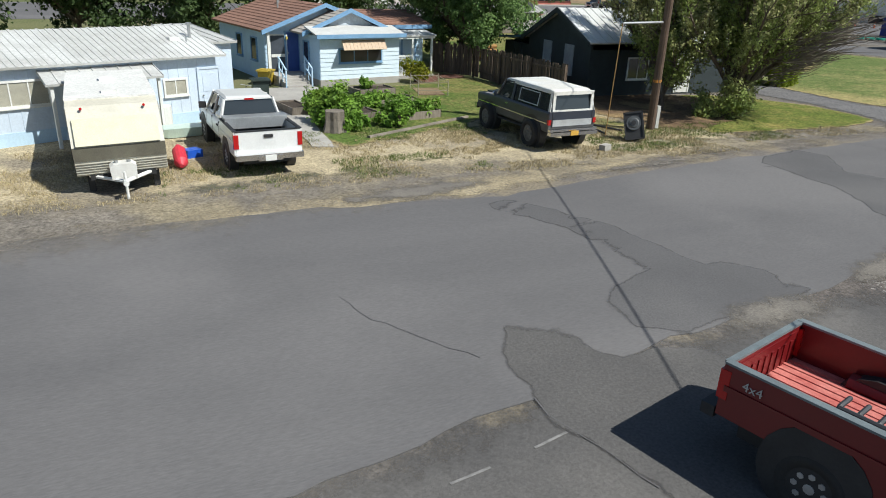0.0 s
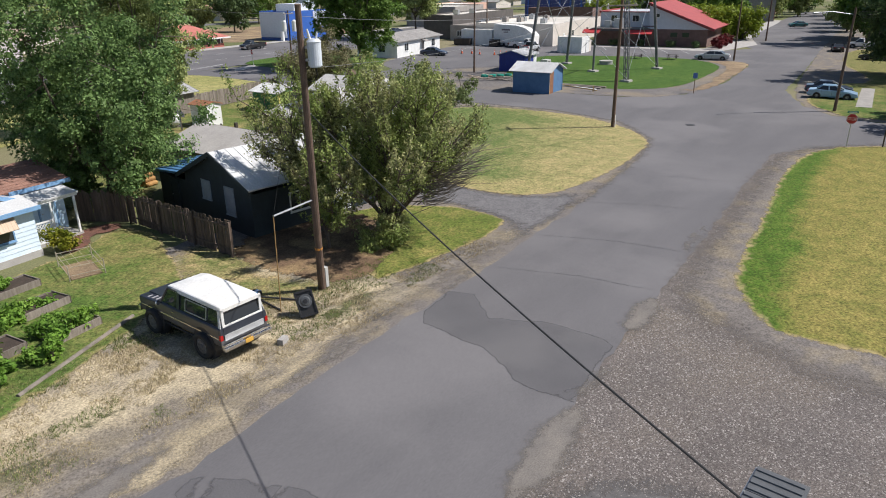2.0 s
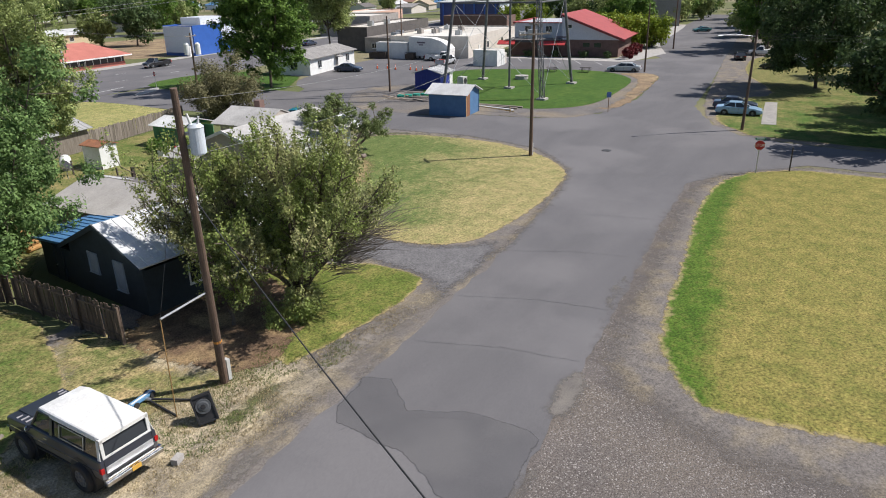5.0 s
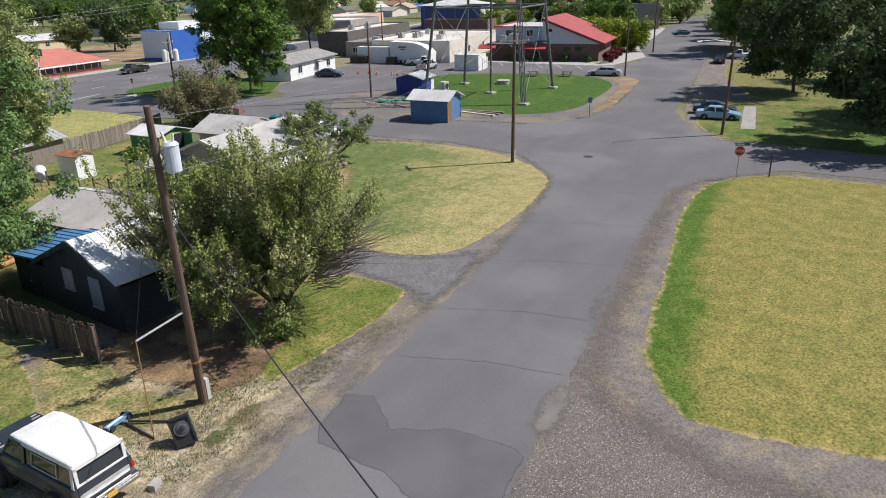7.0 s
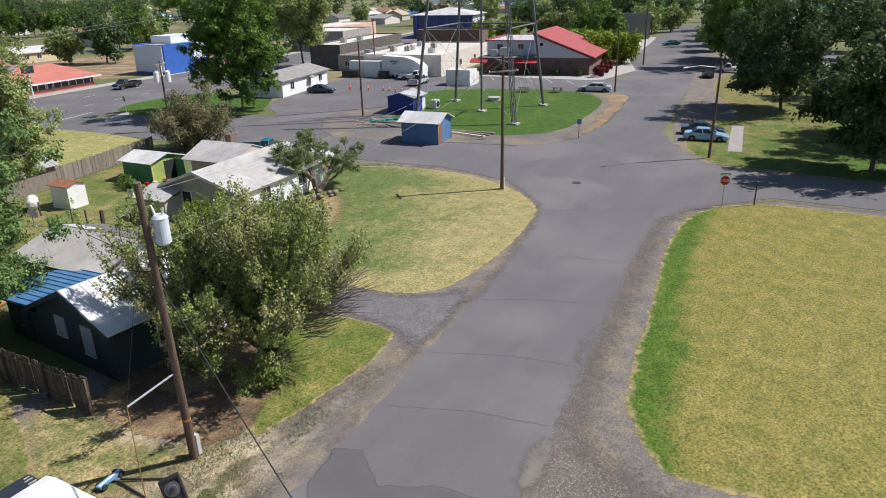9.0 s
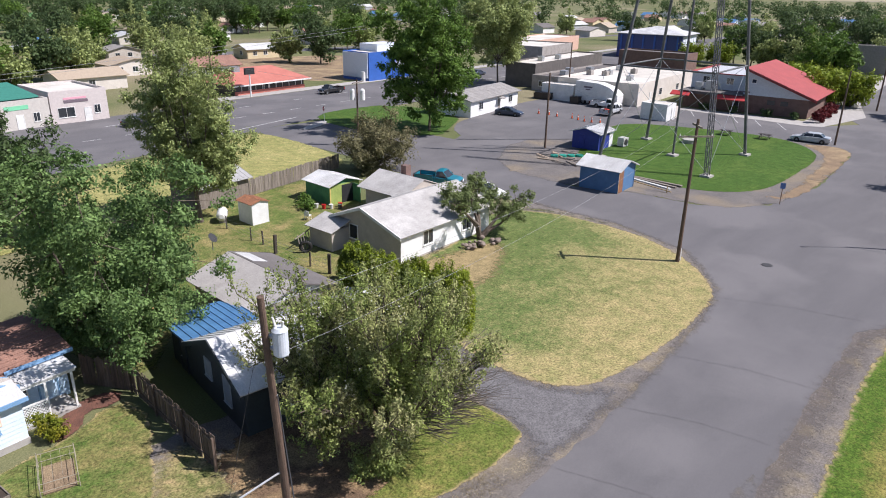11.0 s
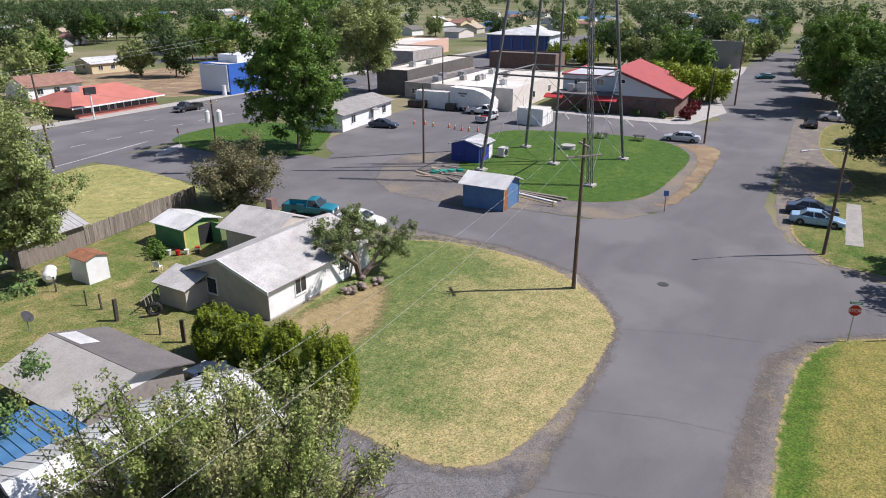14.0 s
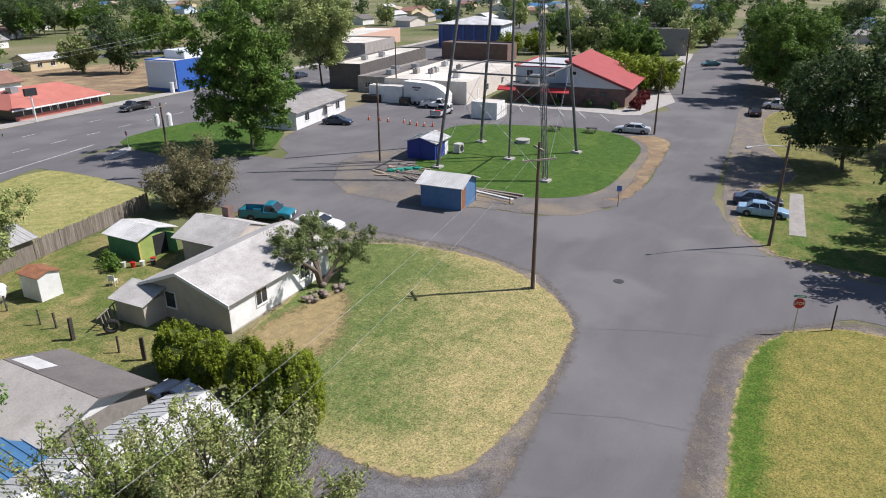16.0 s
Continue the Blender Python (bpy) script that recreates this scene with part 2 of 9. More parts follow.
ROOF_TAR = mat("tar_roof", (0.16, 0.145, 0.135), (0.11, 0.10, 0.095), rough=0.9, scale=0.4, fine=6, bump=0.2)
RUST = mat("rusted_sheet", (0.34, 0.15, 0.075), (0.20, 0.095, 0.055), rough=0.85, scale=2.5, fine=25, bump=0.2)
WHITE_PAINT = mat("white_painted_board", (0.78, 0.78, 0.76), (0.66, 0.66, 0.63), rough=0.6, scale=1.3, fine=18, bump=0.08, fine_mix=0.08)
LIGHT_BLUE = mat("light_blue_siding", (0.50, 0.66, 0.80), (0.42, 0.57, 0.72), rough=0.6, scale=1.0, fine=14, bump=0.08, fine_mix=0.08)
PALE_BLUE = mat("pale_blue_siding", (0.60, 0.69, 0.80), (0.52, 0.60, 0.71), rough=0.6, scale=1.0, fine=14, bump=0.08, fine_mix=0.08)
TRIM_BLUE = mat("blue_trim", (0.20, 0.36, 0.56), (0.16, 0.30, 0.48), rough=0.6, scale=2, fine=14, bump=0.05)
DARK_SIDING = mat("dark_green_siding", (0.030, 0.042, 0.048), (0.020, 0.029, 0.034), rough=0.7, scale=1.5, fine=14, bump=0.1)
TAN_SIDING = mat("tan_siding", (0.50, 0.45, 0.39), (0.42, 0.375, 0.325), rough=0.7, scale=1.5, fine=14, bump=0.1, fine_mix=0.1)
HUT_BLUE = mat("blue_hut_board", (0.085, 0.185, 0.34), (0.065, 0.145, 0.275), rough=0.7, scale=1.2, fine=14, bump=0.1, fine_mix=0.15)
HUT_NAVY = mat("navy_hut_board", (0.025, 0.045, 0.28), (0.02, 0.035, 0.22), rough=0.6, scale=1.5, fine=14, bump=0.05)
GREEN_BOARD = mat("green_shed_board", (0.10, 0.30, 0.14), (0.07, 0.22, 0.10), rough=0.7, scale=1.5, fine=14, bump=0.1)
BRICK_BROWN = mat("brown_brick", (0.20, 0.125, 0.105), (0.14, 0.088, 0.075), rough=0.9, scale=1.2, fine=18, bump=0.3, fine_mix=0.25)
BLOCK_GREY = mat("grey_block", (0.36, 0.33, 0.30), (0.27, 0.245, 0.22), rough=0.9, scale=0.8, fine=12, bump=0.2)
STUCCO = mat("cream_stucco", (0.66, 0.61, 0.54), (0.56, 0.51, 0.45), rough=0.9, scale=0.6, fine=15, bump=0.2, fine_mix=0.1)
BLUE_CLAD = mat("royal_blue_cladding", (0.04, 0.13, 0.46), (0.035, 0.11, 0.39), rough=0.5, scale=0.8, fine=8, bump=0.05)
GLASS = glass_mat()
RUBBER = mat("tyre_rubber", (0.022, 0.022, 0.023), (0.030, 0.028, 0.026), rough=0.85, scale=6, fine=40, bump=0.1)
BLACK = mat("black_plastic", (0.020, 0.020, 0.022), (0.030, 0.030, 0.032), rough=0.6, scale=3, fine=30, bump=0.05)
CHROME = mat("chrome", (0.75, 0.75, 0.76), (0.65, 0.65, 0.66), rough=0.18, metal=1.0, scale=3, fine=20, bump=0, fine_mix=0.05)
RED_LENS = mat("red_lamp_lens", (0.45, 0.012, 0.012), (0.38, 0.01, 0.01), rough=0.2, bump=0, fine_mix=0.05)
CLEAR_LENS = mat("clear_lamp_lens", (0.72, 0.72, 0.70), (0.62, 0.62, 0.60), rough=0.15, bump=0, fine_mix=0.05)
CABLE = mat("cable_black", (0.035, 0.034, 0.034), (0.028, 0.027, 0.027), rough=0.7, bump=0)
CABLE_BARE = mat("bare_aluminium_wire", (0.36, 0.36, 0.36), (0.30, 0.30, 0.30), rough=0.5, metal=0.4, bump=0)
LINE_WHITE = mat("worn_line_paint", (0.62, 0.62, 0.60), (0.30, 0.29, 0.29), rough=0.8, scale=3, fine=20, bump=0.1, contrast=0.4)


# ---- builders ----
def thing(name, m, label="", category="", group="", kind=""):
    ob = new(name)
    ob.empty_display_size = 0.2
    ob.matrix_world = m
    return tagged(ob, label, category, group, kind)


def mesh_of(name, bm, material, smooth=False):
    me = bpy.data.meshes.new(name)
    bm.normal_update()
    bm.to_mesh(me)
    bm.free()
    for mt in (material if isinstance(material, (list, tuple)) else [material]):
        me.materials.append(mt)
    if smooth:
        me.polygons.foreach_set("use_smooth", [True] * len(me.polygons))
    return me


def part(name, bm, material, parent, label="", smooth=False):
    ob = new(name, mesh_of(name, bm, material, smooth))
    ob.parent = parent
    if label:
        ob["label"] = label
    return ob


def solo(name, bm, material, label="", category="", group="", kind="", m=None, smooth=False):
    ob = new(name, mesh_of(name, bm, material, smooth))
    if m is not None:
        ob.matrix_world = m
    return tagged(ob, label, category, group, kind)


def B(*boxes):
    """A bmesh of boxes (x0, x1, y0, y1, z0, z1)."""
    bm = bmesh.new()
    for b in boxes:
        box(bm, *b)
    return bm


def box(bm, x0, x1, y0, y1, z0, z1, m=None):
    v = [bm.verts.new((x, y, z)) for z in (z0, z1) for x, y in ((x0, y0), (x1, y0), (x1, y1), (x0, y1))]
    for f in ((3, 2, 1, 0), (4, 5, 6, 7), (0, 1, 5, 4), (1, 2, 6, 5), (2, 3, 7, 6), (3, 0, 4, 7)):
        bm.faces.new([v[i] for i in f])
    if m is not None:
        bmesh.ops.transform(bm, matrix=m, verts=v)
    return v


def tube(bm, p0, p1, r0, r1=None, n=8, cap=True):
    p0, p1 = Vector(p0), Vector(p1)
    r1 = r0 if r1 is None else r1
    d = (p1 - p0).normalized()
    a = d.orthogonal().normalized()
    b = d.cross(a)
    rings = []
    for p, r in ((p0, r0), (p1, r1)):
        rings.append([bm.verts.new(p + r * (math.cos(2 * math.pi * i / n) * a + math.sin(2 * math.pi * i / n) * b)) for i in range(n)])
    for i in range(n):
        bm.faces.new((rings[0][i], rings[0][(i + 1) % n], rings[1][(i + 1) % n], rings[1][i]))
    if cap:
        bm.faces.new(rings[0][::-1])
        bm.faces.new(rings[1])


def pipe(bm, pts, radii, n=8):
    """One closed round skin through several points."""
    rings = []
    for i, (p, r) in enumerate(zip(pts, radii)):
        p = Vector(p)
        d = (Vector(pts[min(i + 1, len(pts) - 1)]) - Vector(pts[max(i - 1, 0)])).normalized()
        a = d.cross(Vector((0.31, 0.95, 0.05))).normalized()
        b = d.cross(a)
        rings.append([bm.verts.new(p + r * (math.cos(2 * math.pi * k / n) * a + math.sin(2 * math.pi * k / n) * b)) for k in range(n)])
    fs = []
    for a, b in zip(rings, rings[1:]):
        for k in range(n):
            fs.append(bm.faces.new((a[k], a[(k + 1) % n], b[(k + 1) % n], b[k])))
    fs += [bm.faces.new(rings[0]), bm.faces.new(rings[-1][::-1])]
    bmesh.ops.recalc_face_normals(bm, faces=fs)


def T(*args, n=8):
    bm = bmesh.new()
    for a in args:
        tube(bm, *a, n=n)
    return bm


def prism(bm, pts, axis, a, b):
    """Extrudes a closed outline along an axis. pts are the two other coordinates, in axis order."""
    def put(u, v, w):
        return {"x": (w, u, v), "y": (u, w, v), "z": (u, v, w)}[axis]
    lo = [bm.verts.new(put(u, v, a)) for u, v in pts]
    hi = [bm.verts.new(put(u, v, b)) for u, v in pts]
    k = len(pts)
    fs = [bm.faces.new(lo), bm.faces.new(hi[::-1])]
    for i in range(k):
        fs.append(bm.faces.new((lo[i], hi[i], hi[(i + 1) % k], lo[(i + 1) % k])))
    bmesh.ops.recalc_face_normals(bm, faces=fs)
    return lo + hi


def ragged(pts, step=0.6, rough=0.25, scale=0.8, seed=0):
    """A closed outline with its sides cut into short steps and made uneven."""
    out = []
    k = len(pts)
    for i in range(k):
        a, b = Vector((*pts[i], 0)), Vector((*pts[(i + 1) % k], 0))
        n = max(1, int((b - a).length / step))
        for j in range(n):
            p = a.lerp(b, j / n)
            d = Vector((noise.noise(p * scale + Vector((seed, 0, 3))), noise.noise(p * scale + Vector((0, seed, 9))), 0)) + 0.5 * Vector((noise.noise(p * scale * 3.1 + Vector((seed, 5, 3))), noise.noise(p * scale * 3.1 + Vector((7, seed, 9))), 0))
            out.append(tuple((p + d * rough)[:2]))
    return out


def rounded(pts, rounds=2):
    for _ in range(rounds):
        q = []
        for i in range(len(pts)):
            a, b = pts[i], pts[(i + 1) % len(pts)]
            q += [(a[0] * 0.75 + b[0] * 0.25, a[1] * 0.75 + b[1] * 0.25), (a[0] * 0.25 + b[0] * 0.75, a[1] * 0.25 + b[1] * 0.75)]
        pts = q
    return pts


def sheet(name, pts, z, material, label, category, rough=0.2, step=0.6, scale=0.8, depth=0.03, soften=1, seed=0, fade=0.0, fringe=None, fringe_w=0.5, cut=1.5, soft=0.27):
    """A piece of ground of the setting with an uneven outline; fade: the width of its ragged rim in metres."""
    pts = rounded(pts, soften) if soften else pts
    pts = ragged(pts, step, rough, scale, seed)
    bm = bmesh.new()
    if not fade:
        prism(bm, pts, "z", z - depth, z)
        bmesh.ops.triangulate(bm, faces=[f for f in bm.faces if len(f.verts) > 4])
        return solo(name, bm, material, label, category, kind="structure")
    q = np.array([(p[0], p[1]) for p in pts])
    f = bm.faces.new([bm.verts.new((x, y, z)) for x, y in q])
    f.normal_update()
    if f.normal.z < 0:
        f.normal_flip()
    bmesh.ops.triangulate(bm, faces=bm.faces[:])
    lo, hi = q.min(0), q.max(0)
    for ax in (0, 1):
        c = math.floor(lo[ax]) + cut
        while c < hi[ax]:
            co, no = [0, 0, 0], [0, 0, 0]
            co[ax], no[ax] = c, 1
            bmesh.ops.bisect_plane(bm, geom=bm.verts[:] + bm.edges[:] + bm.faces[:], plane_co=co, plane_no=no)
            c += cut
    v = np.array([(w.co.x, w.co.y) for w in bm.verts])
    a, d = q, np.roll(q, -1, 0) - q
    k = np.clip(((v[:, None] - a[None]) * d[None]).sum(2) / np.maximum(1e-9, (d * d).sum(1))[None], 0, 1)
    dist = np.sqrt((((a[None] + d[None] * k[:, :, None]) - v[:, None]) ** 2).sum(2).min(1))
    ob = solo(name, bm, faded(material, fade, fringe=fringe, fringe_w=fringe_w, soft=soft), label, category, kind="structure")
    ob.data.attributes.new("edge", "FLOAT", "POINT").data.foreach_set("value", dist.astype(np.float32))
    return ob


STRAW_EDGE = mat("dry_lawn_patch", (0.335, 0.258, 0.130), (0.225, 0.178, 0.088), rough=0.95, scale=1.5, fine=14, bump=0.6, fine_mix=0.5, spec=0.15)
FRINGE = (0.36, 0.285, 0.145)


VERGE = mat("dusty_verge", (0.190, 0.168, 0.148), (0.138, 0.125, 0.116), rough=0.95, scale=1.6, fine=12, bump=0.9, fine_mix=0.5, c3=(0.222, 0.188, 0.140), spec=0.2, contrast=0.2)


# ---- ground ----
def ground():
    bm = bmesh.new()
    v = [bm.verts.new(p) for p in ((-1500, -1500, 0), (2600, -1500, 0), (2600, 2600, 0), (-1500, 2600, 0))]
    bm.faces.new(v)
    solo("ground", bm, GROUND, "dry grass and soil ground of a small town", "ground", kind="structure")


ground()
# verge of dry grass, dirt and gravel
sheet("ground_packed_dirt", [(-60, -26), (40, -26), (62, 2), (70, 10), (66, 30), (40, 24), (36, 30), (20, 32), (-60, 32)], 0.006, VERGE, "packed grey-brown dirt round the street", "ground", 0.3, step=1.0, seed=36)
sheet("ground_dry_verge", [(-40, 11), (10.8, 15.6), (20, 17.6), (25, 18.2), (24, 21), (22.6, 28.5), (20.4, 31), (15.5, 29), (12, 26), (6, 25.5), (6, 33), (-40, 33)], 0.012, STRAW, "dry yellow grass verge with bare patches", "ground", 0.5, seed=2, fade=0.5, soft=1.0)
DUSTY_GRAVEL = mat("dusty_gravel", (0.245, 0.215, 0.180), (0.165, 0.148, 0.132), rough=0.95, scale=0.9, fine=13, bump=0.8, fine_mix=0.6, c3=(0.30, 0.255, 0.18), spec=0.2)
sheet("ground_gravel_edge", [(-40, 10.6), (-8, 13.0), (0, 13.8), (6, 14.6), (10.4, 15.1), (16, 16.0), (22, 16.5), (22.5, 19.6), (18, 19.4), (10, 20.4), (2, 20.2), (-10, 19.0), (-40, 17)], 0.0345, DUSTY_GRAVEL, "dusty gravel along the street edge", "ground", 0.5, seed=3, fade=1.3, soft=2.2, cut=0.75)
sheet("ground_roadside_gravel", [(19, 16.7), (24, 17.1), (30, 17.5), (33.4, 17.7), (33.6, 20.0), (30, 20.0), (24.5, 20.4), (20, 19.8)], 0.034, DUSTY_GRAVEL, "grey-brown roadside gravel with dry stalks", "ground", 0.35, seed=35, fade=0.7, soft=1.8, cut=0.6)
sheet("ground_gravel_lot", [(13.2, 8.2), (16, 8.8), (25, 10.2), (33, 11.2), (42, 12.1), (50, 13.1), (58, 13.6), (62, 11.5), (56, 9), (33, 6), (28, 1), (32, -8), (36, -25), (12, -25), (12, 5.5)], 0.014, GRAVEL, "grey gravel lot beside the street", "ground", 0.35, seed=4)

sheet("ground_tower_gravel", [(117, 31.0), (94, 27.4), (82, 28.0), (77, 31), (75.6, 37), (75, 41), (72, 46), (71.6, 58), (86, 68), (96, 60), (110, 68), (119, 40)], 0.034, mat("tower_gravel", (0.165, 0.148, 0.132), (0.115, 0.105, 0.10), rough=0.95, scale=0.4, fine=16, bump=0.8, fine_mix=0.5, c3=(0.20, 0.165, 0.12)), "grey-brown gravel round the watered lawn", "ground", 0.4, seed=5, fade=0.7)
sheet("ground_tower_dirt", [(84.5, 30.6), (88, 29.2), (98, 30.5), (106.8, 31.8), (113.4, 34.4), (116.5, 39), (119.2, 34.4), (118, 31.4), (108.9, 29.5), (98.3, 28.2), (88.5, 27.2), (84, 28.6)], 0.040, DIRT, "bare brown dirt at the end of the watered lawn", "ground", 0.3, seed=55, fade=0.6)
sheet("ground_east_verge", [(75, 4), (75.5, 9), (77, 13), (81, 16.4), (94, 20), (114, 23), (146, 27.8), (206, 35.8), (293, 48), (293, 30), (150, -6), (120, -20), (75, -20)], 0.012, VERGE, "dry grass verge along the street", "ground", 0.4, seed=6, fade=0.5, cut=3.0)
sheet("ground_corner_verge", [(36.5, 17.7), (44, 18.5), (52, 19.7), (57.8, 21.4), (63.6, 26.8), (65.6, 35), (64.6, 46.6), (58, 48), (48, 30), (38, 23.4), (36.5, 22)], 0.0335, VERGE, "dusty gravel strip round the corner lawn", "ground", 0.3, soften=0, seed=27, fade=0.6, soft=1.8, cut=0.75)
sheet("ground_lawn_verge", [(25, 4), (27.5, 9.0), (30, 10.6), (33, 11.1), (42, 12.0), (50, 13.0), (58, 13.5), (62.7, 11.7), (68.4, 6), (69, -20), (60, -20), (60, 5), (40, 6), (34, 0), (25, -8)], 0.0335, VERGE, "dusty gravel strip round the side lawn", "ground", 0.3, soften=0, seed=28, fade=1.0, soft=2.2, cut=0.75)
WEED = mat("low_weeds", (0.120, 0.130, 0.052), (0.075, 0.082, 0.038), rough=0.95, scale=2.5, fine=20, bump=0.8, fine_mix=0.5, spec=0.15)
for i, (x, y, r) in enumerate(((3.4, 18.6, 1.0), (5.6, 18.9, 1.2), (7.9, 19.0, 1.1), (10.4, 19.8, 0.8), (20.6, 19.4, 1.3), (23.4, 19.0, 1.2), (13.4, 19.0, 0.7))):
    sheet("ground_weeds", [(x + math.cos(a * 0.6283) * r * 1.5, y + math.sin(a * 0.6283) * r * 0.7) for a in range(10)], 0.026, WEED, "low green weeds on the dry verge", "ground", 0.3, step=0.4, soften=1, seed=60 + i, fade=0.6, cut=0.4, soft=0.8)
sheet("ground_weeds", [(55.5, 47.2), (60.5, 46.4), (63.4, 44.0), (64.6, 39.0), (64.9, 35.0), (63.6, 34.6), (63.2, 39), (61.6, 43.2), (58.6, 45.0), (55.0, 45.6)], 0.046, mat("verge_weeds", (0.150, 0.150, 0.072), (0.105, 0.105, 0.056), rough=0.95, scale=1.2, fine=14, bump=0.8, fine_mix=0.5, c3=(0.20, 0.178, 0.135), spec=0.15), "low weeds along the lawn edge", "ground", 0.3, step=0.4, soften=1, seed=160, fade=0.8, cut=0.5, soft=1.0)
sheet("ground_mulch", [(15.6, 34.9), (16.6, 34.5), (17.6, 35.2), (18.2, 36.4), (19.6, 36.0), (20.4, 37.2), (19.2, 38.0), (17.8, 37.6), (16.4, 36.2)], 0.056, mat("red_brown_mulch", (0.17, 0.075, 0.05), (0.10, 0.048, 0.034), rough=0.95, scale=2, fine=18, bump=0.9, fine_mix=0.5), "red-brown bark mulch bed beside the porch", "ground", 0.2, seed=70, fade=0.3, cut=0.5)
# asphalt
sheet("road", [(-60, 5.5), (2.8, 6.1), (6.4, 6.75), (9, 7.3), (13.8, 7.9), (19.9, 8.7), (26.2, 9.5), (33, 10.2), (41.2, 11.1), (50, 12.1), (57.8, 12.7), (62, 10.5), (67.5, 5.5), (68, -20), (75, -20), (75, 4), (75.5, 8.4), (77, 12.4), (81.3, 15.9), (91.2, 20), (114, 22.8), (146.4, 27.4), (206.4, 35.2), (293, 47.8), (420, 66), (420, 73), (266, 52), (200, 45), (154, 37.7), (117, 31.1), (94, 27.7), (82, 28.4), (76.4, 33.4), (75.4, 40), (72.4, 46), (71.5, 58), (80, 68), (78, 97), (60, 97), (62, 72), (61, 60), (62, 50), (63.5, 45.8), (64.8, 35), (62.7, 27.4), (57, 22.2), (52, 20.4), (44, 19.2), (36.5, 18.1), (32.5, 17.8), (27.1, 17.2), (20.6, 16.7), (13.2, 16.0), (10.8, 15.4), (4.7, 16.1), (-1.4, 16.0), (-60, 13.5)], 0.030, ASPHALT, "grey asphalt street with worn edges", "road", 0.22, step=0.5, soften=0, seed=7)
sheet("road_parking_lot", [(71, 56), (73, 44), (80, 34), (98, 29), (120, 33), (136, 36), (131, 66), (127, 90), (112, 89), (94, 84), (86, 80), (81, 72), (70, 72)], 0.026, ASPHALT, "grey asphalt parking lot", "parking lot", 0.2, seed=8)
sheet("road_side_street", [(140, 37), (144, 27), (158, 29), (300, 50), (300, 64), (238, 57), (200, 51), (166, 47), (163, 100), (152, 100), (154, 46), (146, 41)], 0.028, ASPHALT, "grey asphalt side street behind the red-roofed building", "road", 0.15, step=1.0, soften=0, seed=57)
sheet("road_lot_mouth", [(112, 30.2), (119, 31.2), (142, 34.6), (142, 37.5), (134.5, 41.5), (131, 41), (124, 36.5), (119.6, 34.6)], 0.036, ASPHALT, "grey asphalt between the lot and the street", "road", 0.15, seed=62)
sheet("pavement_far", [(163, 44.5), (178, 47.6), (222, 54), (238, 57), (238, 60), (222, 57.5), (178, 51), (163, 48)], 0.05, CONCRETE, "concrete pavement before the corner shop", "pavement", 0.05, soften=0, seed=58)
sheet("road_highway", [(-80, 66), (50, 91.5), (60, 96.5), (73, 98.6), (110, 104), (260, 128), (420, 150), (420, 172), (260, 152), (110, 129.8), (92, 128), (65, 124), (30, 118), (-80, 98)], 0.034, ASPHALT, "wide grey asphalt main street with faded lane lines", "road", 0.1, seed=9)
sheet("road_far_street", [(60, 215), (150, 205), (330, 195), (330, 204), (150, 214), (60, 226)], 0.03, ASPHALT, "grey asphalt side street beyond the houses", "road", 0.2, step=2, seed=10)
sheet("road_dirt_lot", [(100, 137), (118, 134), (150, 140), (150, 190), (100, 196), (86, 175), (96, 150)], 0.02, DIRT, "bare dirt lot behind the storage building", "ground", 0.5, step=1.0, seed=11, fade=1.0, cut=3.0)
# gravel drive beside the corner lawn
sheet("driveway_gravel", [(29.6, 17.9), (33.4, 17.5), (38.8, 18.2), (41.4, 19.4), (38.4, 21.4), (37.4, 24.5), (38.4, 30.8), (32.3, 30.4), (33.4, 25), (33.0, 20.3), (31.6, 19.1)], 0.0375, mat("drive_gravel", (0.165, 0.158, 0.158), (0.112, 0.107, 0.108), rough=0.95, scale=1.4, fine=13, bump=0.8, fine_mix=0.6, contrast=0.3), "grey gravel driveway", "driveway", 0.25, seed=12, fade=0.7, soft=1.4, cut=0.6)
# lawns
sheet("lawn_dry_yard", [(12.0, 23.2), (14.6, 21.6), (17.6, 21.2), (21.2, 20.6), (23.4, 19.6), (24.4, 20.6), (22.8, 22.6), (21.2, 24.0), (22.4, 28.0), (22.6, 30.4), (20.0, 32.2), (17.0, 28.6), (14.6, 25.6)], 0.030, lawn_mat("lawn_dry_yard", (0.150, 0.165, 0.060), (0.360, 0.280, 0.150), (0, 0), 0.62, 0.45), "half-dry mottled grass before the board fence", "lawn", 0.5, seed=61, fade=1.0, soft=1.6, cut=0.6)
sheet("ground_litter", [(20.8, 21.9), (22.6, 20.6), (25, 21), (28, 23), (30, 27), (27, 30), (21, 30), (20.6, 26)], 0.040, mat("leaf_litter", (0.19, 0.125, 0.075), (0.10, 0.068, 0.045), rough=0.95, scale=1.2, fine=14, bump=0.9, fine_mix=0.6, c3=(0.27, 0.19, 0.10), spec=0.15), "brown leaf litter and bare soil below the tree", "ground", 0.5, seed=29, fade=0.8)
sheet("lawn_dry_patch", [(40.2, 41.4), (48.0, 41.6), (53.4, 41.0), (53.2, 37.6), (49.6, 35.0), (45.4, 33.0), (41.2, 33.8), (39.6, 37.6)], 0.050, STRAW_EDGE, "straw-dry patch of lawn before the small house", "lawn", 0.7, soften=2, seed=30, depth=0.006, fade=1.5, cut=0.5, soft=1.0)
